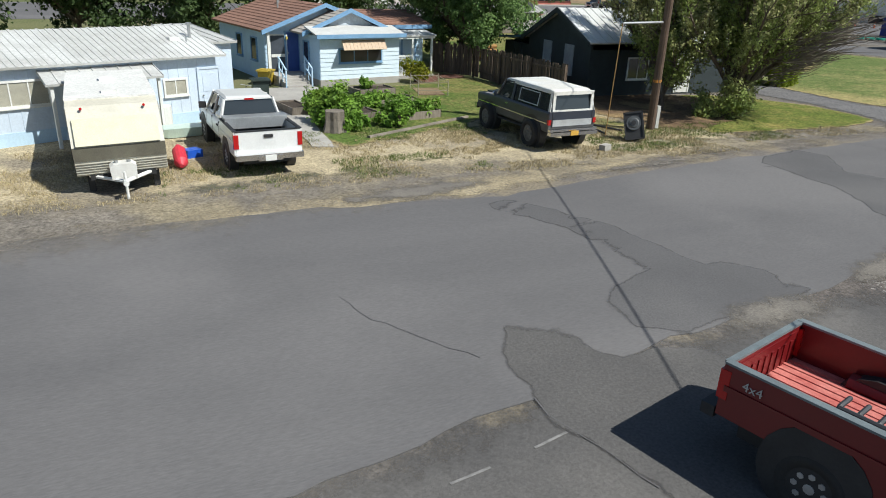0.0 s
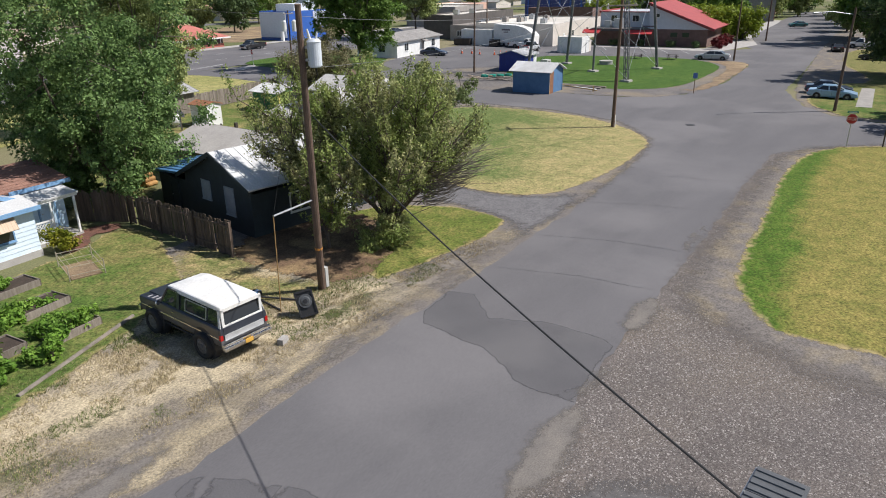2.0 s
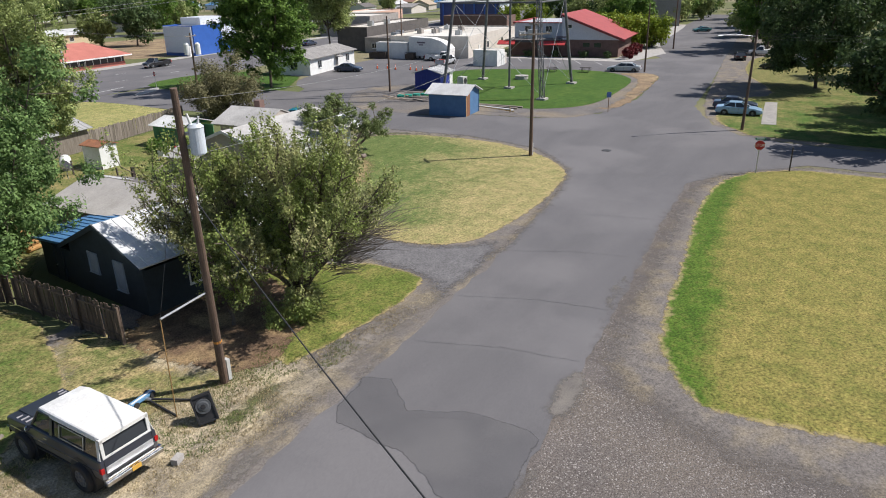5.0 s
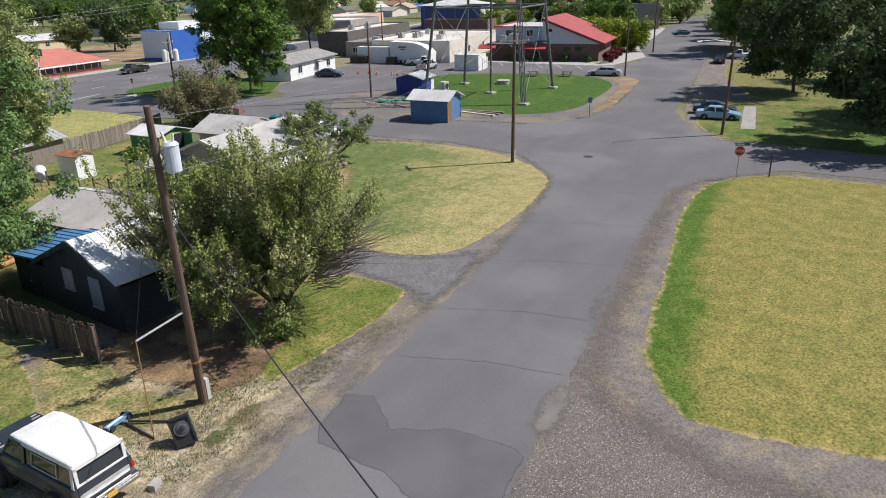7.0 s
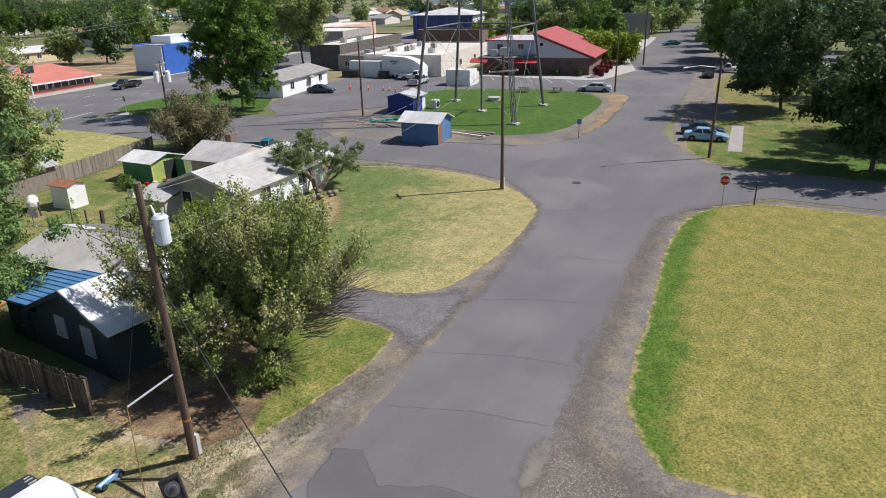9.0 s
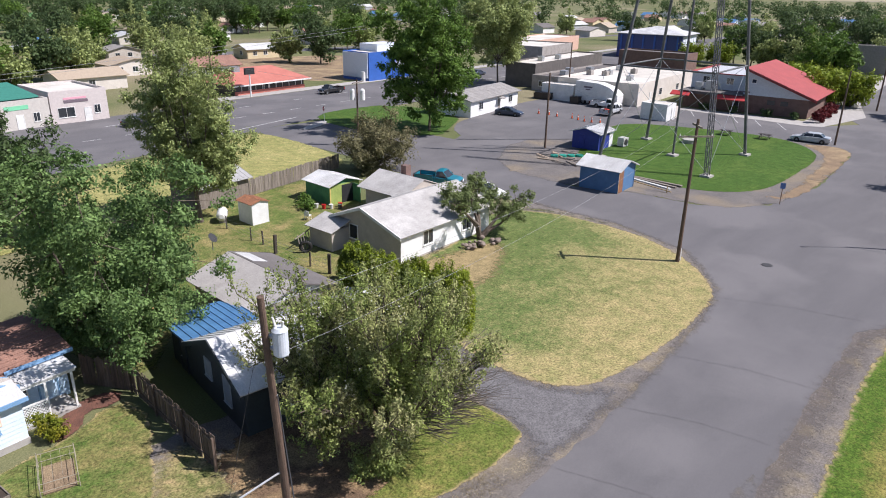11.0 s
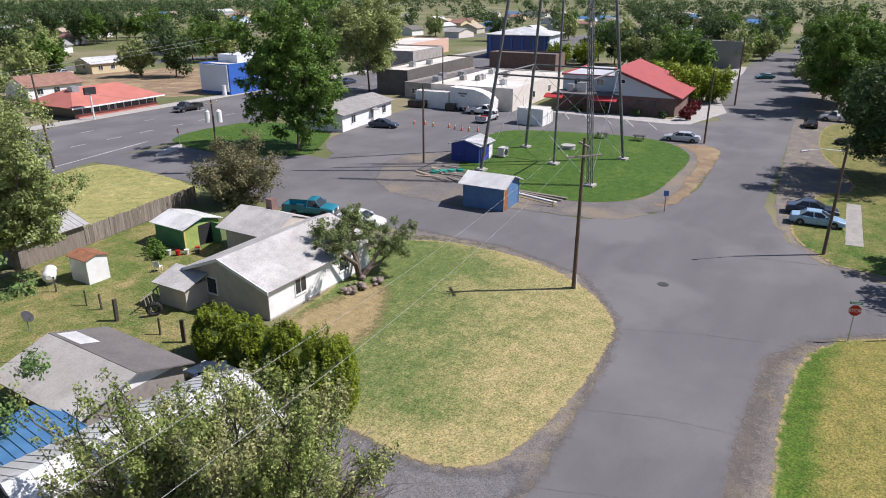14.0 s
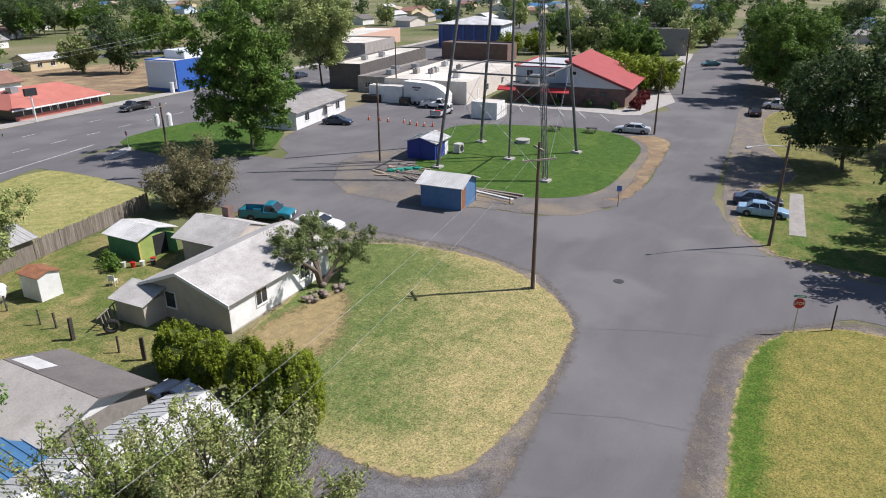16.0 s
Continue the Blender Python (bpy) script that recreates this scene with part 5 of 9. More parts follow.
# ---- trees ----
def leaf_cloud(name, clusters, count, size, material, seed, flat=0.0):
    """Many small leaf blades: clusters is a list of (centre, radius, squash)."""
    rng = np.random.default_rng(seed)
    vol = np.array([c[1] ** 2.2 for c in clusters])
    idx = rng.choice(len(clusters), count, p=vol / vol.sum())
    cen = np.array([c[0] for c in clusters])[idx]
    rad = np.array([c[1] for c in clusters])[idx]
    sq = np.array([c[2] for c in clusters])[idx]
    # each clump is made of smaller sprays on and inside its shell
    k = 13
    sub = rng.normal(size=(len(clusters), k, 3))
    sub /= np.linalg.norm(sub, axis=2)[:, :, None]
    sub *= rng.uniform(0.35, 1.05, size=(len(clusters), k, 1))
    sub_r = rng.uniform(0.12, 0.28, size=(len(clusters), k))
    pick = rng.integers(0, k, count)
    d = sub[idx, pick] + rng.normal(size=(count, 3)) * sub_r[idx, pick][:, None]
    p = cen + d * (rad[:, None] * np.stack([np.ones(count), np.ones(count), sq], 1))
    dn = d / np.maximum(0.2, np.linalg.norm(d, axis=1))[:, None]
    nrm = dn * 0.9 + rng.normal(scale=0.55, size=(count, 3)) + np.array([0, 0, 0.45])
    nrm /= np.linalg.norm(nrm, axis=1)[:, None]
    a = np.cross(nrm, rng.normal(size=(count, 3)))
    a /= np.linalg.norm(a, axis=1)[:, None]
    b = np.cross(nrm, a)
    s = size * rng.uniform(0.55, 1.35, count)[:, None]
    v = np.stack([p - a * s, p - b * s * 0.55 + nrm * s * 0.15, p + a * s, p + b * s * 0.55 + nrm * s * 0.15], 1).reshape(-1, 3)
    me = bpy.data.meshes.new(name)
    me.vertices.add(count * 4)
    me.vertices.foreach_set("co", v.ravel())
    me.loops.add(count * 4)
    me.loops.foreach_set("vertex_index", np.arange(count * 4, dtype=np.int32))
    me.polygons.add(count)
    me.polygons.foreach_set("loop_start", np.arange(0, count * 4, 4, dtype=np.int32))
    me.update(calc_edges=True)
    me.materials.append(material)
    return me


def grow(h, spread, seed, trunk_h=0.25, limbs=7, r=0.22, crown_low=0.25, narrow=1.0, sub=3, lumps=0.33, lean=(0, 0), vase=0.0, tall=1.0):
    """Trunk, limbs and the list of leaf clumps at their ends."""
    rnd = random.Random(seed)
    bm = bmesh.new()
    clusters = []
    p, d = Vector((0, 0, -0.05)), Vector((rnd.uniform(-0.08, 0.08), rnd.uniform(-0.08, 0.08), 1))
    fork = h * trunk_h
    q = p + d * fork
    tube(bm, p, p + d * fork * 0.12, r * 1.35, r * 1.05, n=9)
    tube(bm, p + d * fork * 0.12, q, r * 1.05, r * 0.8, n=9)
    for i in range(limbs):
        ang = 2 * math.pi * (i + rnd.uniform(-0.3, 0.3)) / limbs
        out = spread * rnd.uniform(0.45, 0.95) * narrow
        top = h * rnd.uniform(crown_low + 0.3, 0.92)
        if i == 0:
            out, top = out * 0.2, h * 0.95
        e = Vector((math.cos(ang) * out + lean[0], math.sin(ang) * out + lean[1], top))
        a = q + Vector((0, 0, rnd.uniform(-0.3, 0.2) * fork * 0.5))
        mid = a.lerp(e, 0.5) + Vector((math.cos(ang), math.sin(ang), -0.4)) * spread * 0.10
        tube(bm, a, mid, r * 0.5, r * 0.3, n=7, cap=False)
        tube(bm, mid, e, r * 0.3, r * 0.06, n=6)
        for j in range(sub):
            f = rnd.uniform(0.15, 1)
            b = (a.lerp(mid, f * 2) if f < 0.5 else mid.lerp(e, f * 2 - 1))
            o = Vector((rnd.gauss(0, 1), rnd.gauss(0, 1), rnd.gauss(0.1, 0.8))).normalized() * spread * rnd.uniform(0.25, 0.5)
            t = b + o
            t.z = max(t.z, h * (crown_low + vase * rnd.random()))
            tube(bm, b, t, r * 0.14, r * 0.03, n=5)
            clusters.append((tuple(t), spread * lumps * rnd.uniform(0.65, 1.15), rnd.uniform(0.7, 1.0) * tall))
        clusters.append((tuple(e), spread * lumps * rnd.uniform(0.8, 1.2), rnd.uniform(0.75, 1.1) * tall))
        clusters.append((tuple(mid.lerp(e, 0.5)), spread * lumps * rnd.uniform(0.9, 1.3), 0.9))
    return bm, clusters


TREE_MESH = {}


def tree(name, x, y, h, spread, label, leaves, kind="a", count=9000, size=0.16, seed=1, category="tree", group="", **kw):
    key = (kind, round(h), round(spread), seed, count)
    t = thing(name, pose(x, y, 0, 0, 0, (seed * 77) % 360), label, category, group)
    if key not in TREE_MESH:
        if "lean" in kw:
            q = Matrix.Rotation(-radians((seed * 77) % 360), 2) @ Vector(kw["lean"])
            kw["lean"] = (q.x, q.y)
        bm, clusters = grow(h, spread, seed, **kw)
        TREE_MESH[key] = (mesh_of("trunk", bm, BARK), leaf_cloud("crown", clusters, count, size, leaves, seed))
    for nm, me in zip(("trunk", "crown"), TREE_MESH[key]):
        o = new(nm, me)
        o.parent = t
    return t


LEAF_OLIVE = leaf_mat("olive_leaves", (0.315, 0.375, 0.110), (0.175, 0.228, 0.062), (0.34, 0.34, 0.15))
LEAF_GREEN = leaf_mat("green_leaves", (0.165, 0.265, 0.050), (0.078, 0.145, 0.030))
LEAF_DEEP = leaf_mat("deep_green_leaves", (0.110, 0.160, 0.060), (0.058, 0.094, 0.036))
LEAF_ELM = leaf_mat("elm_leaves", (0.195, 0.295, 0.098), (0.098, 0.165, 0.052))
LEAF_GREY = leaf_mat("grey_green_leaves", (0.36, 0.41, 0.155), (0.215, 0.265, 0.092))
LEAF_BROWN = leaf_mat("brown_green_leaves", (0.245, 0.228, 0.118), (0.155, 0.145, 0.074))
LEAF_BRIGHT = leaf_mat("yellow_green_leaves", (0.280, 0.345, 0.035), (0.155, 0.215, 0.025))
LEAF_HEDGE = leaf_mat("arborvitae_leaves", (0.290, 0.350, 0.034), (0.135, 0.185, 0.020))
LEAF_GARDEN = leaf_mat("garden_leaves", (0.235, 0.370, 0.060), (0.135, 0.245, 0.040))

BACK_TREES = ((7.0, 55.0, 10, 5.5), (-1.0, 56.0, 11, 6.0), (-9.0, 55.0, 10, 5.5), (21.5, 66.0, 10, 4.6), (15.5, 60.0, 9, 4.5))


def shoot_tree(x, y, label, seed, limbs, reach, tops, shoots, leaves, size, r, squeeze=1.0):
    """A many-stemmed tree: limbs fan out of a short trunk and bear upright leafy shoots. reach, tops: ranges in metres."""
    rnd = random.Random(seed)
    t = thing("deciduous_tree", pose(x, y, 0), label, "tree")
    bm, cl = bmesh.new(), []
    pipe(bm, [(0, 0, -0.05), (0.02, 0, 0.25), (0.0, 0.03, 0.9), (0.05, 0.0, 1.4)], [r * 1.5, r * 1.1, r, r * 0.9], n=10)
    for i in range(limbs):
        a = 6.2832 * (i + rnd.uniform(-0.35, 0.35)) / limbs
        f = rnd.random() ** 0.7
        out = reach[0] + (reach[1] - reach[0]) * f
        top = tops[1] - (tops[1] - tops[0]) * f ** 1.4 * rnd.uniform(0.75, 1.1)
        d = Vector((math.cos(a), math.sin(a) * squeeze, 0))
        side = Vector((-d.y, d.x, 0)) * rnd.uniform(-0.5, 0.5)
        pts = [Vector((0.05 * math.cos(a), 0.05 * math.sin(a), rnd.uniform(0.5, 1.2))), d * out * 0.25 + side * 0.5 + Vector((0, 0, top * 0.34)), d * out * 0.62 + side + Vector((0, 0, top * 0.60)), d * out + Vector((0, 0, top * 0.88))]
        pipe(bm, pts, [r * 0.55, r * 0.40, r * 0.22, r * 0.06], n=7)
        for k in range(shoots):
            g = rnd.uniform(0.30, 1.0) * 3
            q = pts[int(min(g, 2.999))].lerp(pts[int(min(g, 2.999)) + 1], g % 1 if g < 3 else 1)
            q = q + Vector((rnd.gauss(0, 0.42), rnd.gauss(0, 0.42), rnd.gauss(0, 0.2)))
            u = (Vector((0, 0, 1)) + d * rnd.uniform(0.0, 0.7) + Vector((rnd.gauss(0, 0.28), rnd.gauss(0, 0.28), 0))).normalized()
            e = q + u * rnd.uniform(0.7, 1.5)
            pipe(bm, [pts[int(min(g, 2.999))].lerp(pts[int(min(g, 2.999)) + 1], max(0.0, (g % 1) - 0.25)), q, e], [0.03, 0.02, 0.006], n=4)
            for w in (0.25, 0.6, 0.95):
                cl.append((tuple(q.lerp(e, w)), rnd.uniform(0.20, 0.36) * (1.15 - 0.4 * w), 1.5))
    part("trunk", bm, BARK, t)
    o = new("crown", leaf_cloud("crown", cl, leaves, size, LEAF_OLIVE, seed))
    o.parent = t
    return t


main_tree = shoot_tree(27.7, 23.6, "wide olive-green street tree with upright shoots and thin twigs", 11, 25, (0.8, 5.7), (5.4, 9.4), 23, 74000, 0.064, 0.26)
shoot_tree(26.0, 27.2, "open olive-green tree leaning over the dark house", 14, 14, (0.5, 3.6), (6.0, 9.0), 15, 27000, 0.066, 0.13)
shoot_tree(24.6, 25.0, "thin olive sapling clump beside the dark house", 16, 8, (0.4, 2.0), (3.2, 5.2), 10, 11000, 0.06, 0.07)
rt = random.Random(19)
bm = bmesh.new()
for i in range(260):
    a0 = rt.uniform(-1.55, 0.1)
    st_ = Vector((math.cos(a0), math.sin(a0), 0)) * rt.uniform(1.2, 3.9)
    st_.z = 0.9 + st_.length * 0.75 + rt.uniform(-0.5, 0.9)
    dr = Vector((math.cos(a0) + rt.uniform(-0.5, 0.5), math.sin(a0) + rt.uniform(-0.5, 0.5), rt.uniform(0.0, 0.6))).normalized()
    m1 = st_ + dr * rt.uniform(0.6, 1.4)
    e1 = m1 + (dr + Vector((rt.uniform(-0.4, 0.4), rt.uniform(-0.4, 0.4), rt.uniform(-0.1, 0.5)))).normalized() * rt.uniform(0.6, 1.5)
    pipe(bm, [st_, m1, e1], [0.022, 0.014, 0.004], n=4)
tw = part("bare_twig", bm, mat("grey_twig", (0.20, 0.165, 0.14), (0.13, 0.11, 0.092), rough=0.9, bump=0), main_tree, "dead grey twigs at the crown's edge")
tree("bush", 26.2, 22.8, 1.5, 1.5, "scrubby olive bush below the tree", LEAF_OLIVE, "bush", 5000, 0.07, 12, category="bush", limbs=7, trunk_h=0.08, crown_low=0.1, r=0.06)
tree("deciduous_tree", 21.4, 40.6, 12.6, 5.8, "tall dense green elm behind the fence", LEAF_ELM, "elm", 90000, 0.10, 21, limbs=16, trunk_h=0.15, crown_low=0.10, sub=8, lumps=0.18)
tree("deciduous_tree", 35.8, 61.2, 17.2, 4.3, "tall narrow green tree beside the fence", LEAF_GREY, "poplar", 80000, 0.11, 22, limbs=18, trunk_h=0.2, crown_low=0.02, sub=10, lumps=0.23)
tree("deciduous_tree", 81.0, 79.6, 21.2, 8.0, "large bright-green shade tree on the lawn", LEAF_GREEN, "maple", 60000, 0.20, 23, limbs=16, trunk_h=0.14, crown_low=0.12, sub=8, lumps=0.17)
tree("deciduous_tree", 131, 111, 22, 8.0, "very tall grey-green tree beside the street", LEAF_GREY, "cotton", 42000, 0.26, 24, limbs=12, trunk_h=0.22, crown_low=0.25, sub=5, lumps=0.27)
tree("small_tree", 59.6, 65.6, 5.8, 4.0, "small brownish round-crowned tree", LEAF_BROWN, "plum", 26000, 0.12, 25, limbs=9, trunk_h=0.14, crown_low=0.15, sub=5)
LEAF_GNARL = leaf_mat("olive_grey_leaves", (0.235, 0.285, 0.110), (0.135, 0.175, 0.064))
gnarl = thing("small_tree", pose(52.0, 41.2, 0), "open gnarled small tree with bent limbs beside the house wall", "tree")
rg = random.Random(26)
bm = bmesh.new()
gcl = []
for pts in (((0, 0, -0.05), (-0.2, 0.2, 1.2), (-0.9, 1.0, 2.4), (-1.2, 1.5, 3.9)), ((0, 0, -0.05), (0.1, 0.3, 1.4), (0.2, 1.2, 2.8), (0.6, 1.6, 4.4)), ((0.1, 0, -0.05), (0.7, -0.4, 0.7), (1.7, -0.9, 1.3), (3.0, -1.4, 2.3)), ((0, 0, 0.3), (-0.5, -0.2, 1.5), (-1.9, 0.0, 2.8), (-3.3, 0.2, 3.9)), ((0.1, 0, 0.1), (0.9, -0.3, 1.0), (2.3, -0.5, 2.2), (4.0, -0.9, 3.1)), ((0, 0, 0.2), (0.5, 0.6, 1.5), (1.2, 1.6, 3.2), (1.3, 2.4, 4.8))):
    q = [Vector(p) for p in pts]
    pipe(bm, q, [0.20, 0.15, 0.10, 0.04], n=8)
    for k in range(9):
        a = q[2].lerp(q[3], rg.uniform(0.2, 1.0))
        e = a + Vector((rg.gauss(0, 0.75), rg.gauss(0, 0.75), rg.gauss(0.15, 0.4)))
        pipe(bm, [a, a.lerp(e, 0.5) + Vector((0, 0, 0.1)), e], [0.035, 0.022, 0.008], n=5)
        gcl.append((tuple(e), rg.uniform(0.42, 0.75), 0.85))
part("trunk", bm, BARK, gnarl)
o = new("crown", leaf_cloud("crown", gcl, 24000, 0.075, LEAF_GNARL, 26))
o.parent = gnarl
for i, (x, y, h, s) in enumerate(((112, 9.1, 17, 8.0), (80.8, -1.6, 13, 6.0), (162.5, 22.5, 19, 6.5), (97, -6, 15, 8.0), (98, -14, 15, 8), (130, -4, 16, 7.5), (176, 24, 17, 6.5))):
    tree("deciduous_tree", x, y, h, s, "large green shade tree on a street lawn", (LEAF_GREEN if x in (162.5, 176) else LEAF_DEEP), "shade%d" % (x in (162.5, 176)), 34000, 0.22, 31 + i % 3, group="street trees", limbs=12, trunk_h=0.17, crown_low=0.18, sub=7, lumps=0.23)


def hedge_bush(x, y, h, r, seed):
    t = thing("arborvitae", pose(x, y, 0), "clipped dense yellow-green arborvitae bush", "bush", "arborvitae bushes")
    rnd = random.Random(seed)
    cl = []
    for i in range(190):
        z = rnd.random()
        rr = r * (1 - 0.75 * max(0, z - 0.45) ** 1.3 * 1.5) * (0.8 + 0.2 * z if z < 0.3 else 1)
        a = rnd.uniform(0, 6.283)
        cl.append(((math.cos(a) * rr * 0.88, math.sin(a) * rr * 0.88, 0.15 + z * (h - 0.35)), r * 0.15, 2.2))
    o = new("foliage", leaf_cloud("foliage", cl, 34000, 0.06, LEAF_HEDGE, seed))
    o.parent = t
    part("trunk", T(((0, 0, 0), (0, 0, h * 0.8), 0.1, 0.03)), BARK, t)
    # Solid core; its dark colour stands for the shade between the leaves.
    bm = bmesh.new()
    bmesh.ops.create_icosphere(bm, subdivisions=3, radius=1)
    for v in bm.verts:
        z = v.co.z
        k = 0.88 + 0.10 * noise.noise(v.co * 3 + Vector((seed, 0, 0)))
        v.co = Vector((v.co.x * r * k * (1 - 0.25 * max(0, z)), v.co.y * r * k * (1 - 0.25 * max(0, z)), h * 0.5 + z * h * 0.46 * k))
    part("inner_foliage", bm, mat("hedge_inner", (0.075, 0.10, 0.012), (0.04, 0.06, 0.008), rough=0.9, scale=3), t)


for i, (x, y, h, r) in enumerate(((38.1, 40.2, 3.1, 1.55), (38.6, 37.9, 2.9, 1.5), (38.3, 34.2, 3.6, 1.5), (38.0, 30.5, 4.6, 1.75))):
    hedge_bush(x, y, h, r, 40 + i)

for i, (x, y, h, sp) in enumerate(BACK_TREES):
    tree("deciduous_tree", x, y, h, sp, "dark green tree behind the houses", LEAF_DEEP, "back", 26000, 0.16, 35 + i % 2, group="back trees", limbs=12, trunk_h=0.16, crown_low=0.06, sub=7, lumps=0.24)


# ---- vehicles: local x forward, y to the left, origin on the ground below the middle ----
def loft(bm, sections):
    """Joins closed rings of points (x, [(y, z), ...]) into a skin with both ends closed."""
    rings = [[bm.verts.new((x, y, z)) for y, z in pts] for x, pts in sections]
    fs = []
    for a, b in zip(rings, rings[1:]):
        k = len(a)
        for i in range(k):
            fs.append(bm.faces.new((a[i], a[(i + 1) % k], b[(i + 1) % k], b[i])))
    fs += [bm.faces.new(rings[0]), bm.faces.new(rings[-1][::-1])]
    bmesh.ops.recalc_face_normals(bm, faces=fs)


def ring(w, z0, z1, r=0.12, tuck=0.9):
    return [(-w * tuck, z0), (-w, z0 + r * 1.3), (-w, z1 - r), (-w + r * 0.35, z1 - r * 0.3), (-w + r, z1), (w - r, z1), (w - r * 0.35, z1 - r * 0.3), (w, z1 - r), (w, z0 + r * 1.3), (w * tuck, z0)]


def wheel(parent, x, y, r, w, rim=STEEL, hub=None):
    s = 1 if y > 0 else -1
    bm = bmesh.new()
    prof = [(-w / 2, r * 0.62), (-w / 2, r * 0.93), (-w / 2 + 0.04, r), (w / 2 - 0.04, r), (w / 2, r * 0.93), (w / 2, r * 0.62)]
    n = 24
    rows = [[bm.verts.new((x + math.cos(2 * math.pi * i / n) * q, y + p, r + math.sin(2 * math.pi * i / n) * q)) for p, q in prof] for i in range(n)]
    for i in range(n):
        for j in range(len(prof) - 1):
            bm.faces.new((rows[i][j], rows[i][j + 1], rows[(i + 1) % n][j + 1], rows[(i + 1) % n][j]))
        bm.faces.new((rows[i][-1], rows[i][0], rows[(i + 1) % n][0], rows[(i + 1) % n][-1]))
    bmesh.ops.recalc_face_normals(bm, faces=bm.faces)
    wh = part("wheel", bm, RUBBER, parent, smooth=True)
    bm = bmesh.new()
    tube(bm, (x, y - s * w * 0.3, r), (x, y + s * w * 0.40, r), r * 0.62, r * 0.60, n=20)
    for i in range(8):
        a = 2 * math.pi * i / 8
        c = Vector((x + math.cos(a) * r * 0.4, y + s * w * 0.41, r + math.sin(a) * r * 0.4))
        tube(bm, c, c + Vector((0, s * 0.03, 0)), r * 0.12, r * 0.09, n=6)
    tube(bm, (x, y + s * w * 0.38, r), (x, y + s * w * 0.52, r), r * 0.2, r * 0.14, n=10)
    part("rim", bm, rim, wh)


def arches(parent, xs, y, r):
    for x in xs:
        for s in (1, -1):
            part("wheel_arch", T(((x, s * (y - 0.25), r), (x, s * (y + 0.012), r), r * 1.2), n=20), BLACK, parent)


def glasshouse(parent, body, x0, x1, r0, r1, zb, zt, wb, wt, pillars=(), pane=GLASS, roof_mat=None):
    """Windows and roof: foot from x0 (rear) to x1 (front) at zb, roof from r0 to r1 at zt."""
    bm = bmesh.new()
    pts = [(x0, -wb, zb), (x1, -wb, zb), (x1, wb, zb), (x0, wb, zb), (r0, -wt, zt), (r1, -wt, zt), (r1, wt, zt), (r0, wt, zt)]
    v = [bm.verts.new(p) for p in pts]
    for f in ((4, 5, 6, 7), (0, 1, 5, 4), (1, 2, 6, 5), (2, 3, 7, 6), (3, 0, 4, 7), (3, 2, 1, 0)):
        bm.faces.new([v[i] for i in f])
    part("glasshouse", bm, pane, parent)
    bm = bmesh.new()
    loft(bm, [(r0 - 0.05, [(-wt * 0.97, zt - 0.03), (-wt * 0.9, zt + 0.02), (wt * 0.9, zt + 0.02), (wt * 0.97, zt - 0.03)]), (r0 + 0.12, [(-wt - 0.02, zt - 0.03), (-wt * 0.88, zt + 0.06), (wt * 0.88, zt + 0.06), (wt + 0.02, zt - 0.03)]), (r1 - 0.15, [(-wt - 0.02, zt - 0.03), (-wt * 0.88, zt + 0.06), (wt * 0.88, zt + 0.06), (wt + 0.02, zt - 0.03)]), (r1 + 0.05, [(-wt * 0.97, zt - 0.03), (-wt * 0.9, zt + 0.015), (wt * 0.9, zt + 0.015), (wt * 0.97, zt - 0.03)])])
    part("roof", bm, roof_mat or body, parent)
    bm = bmesh.new()
    for s in (1, -1):
        tube(bm, (x0, s * wb, zb), (r0, s * wt, zt), 0.05, n=6)
        tube(bm, (x1, s * wb, zb), (r1, s * wt, zt), 0.04, n=6)
        for f in pillars:
            a = x0 + (x1 - x0) * f
            b = r0 + (r1 - r0) * f
            tube(bm, (a, s * (wb + 0.005), zb), (b, s * (wt + 0.005), zt), 0.04, n=6)
    part("pillar_frame", bm, roof_mat or body, parent)


def lamps(parent, x, z, w, front=True, hh=0.14, ww=0.3):
    for s in (1, -1):
        y = s * (w - ww / 2 - 0.02)
        part("headlight" if front else "tail_light", B((x - 0.03, x + 0.03, y - ww / 2, y + ww / 2, z - hh / 2, z + hh / 2)), CLEAR_LENS if front else RED_LENS, parent)


def mirrors(parent, x, y, z, body):
    for s in (1, -1):
        bm = bmesh.new()
        box(bm, x - 0.06, x + 0.06, s * y - 0.0 if s > 0 else s * y - 0.22, s * y + 0.22 if s > 0 else s * y, z, z + 0.2)
        part("mirror", bm, body, parent)


def plain_plate(parent, x, z, material=WHITE_PAINT):
    part("number_plate", B((x - 0.012, x + 0.012, -0.16, 0.16, z - 0.08, z + 0.08)), material, parent)


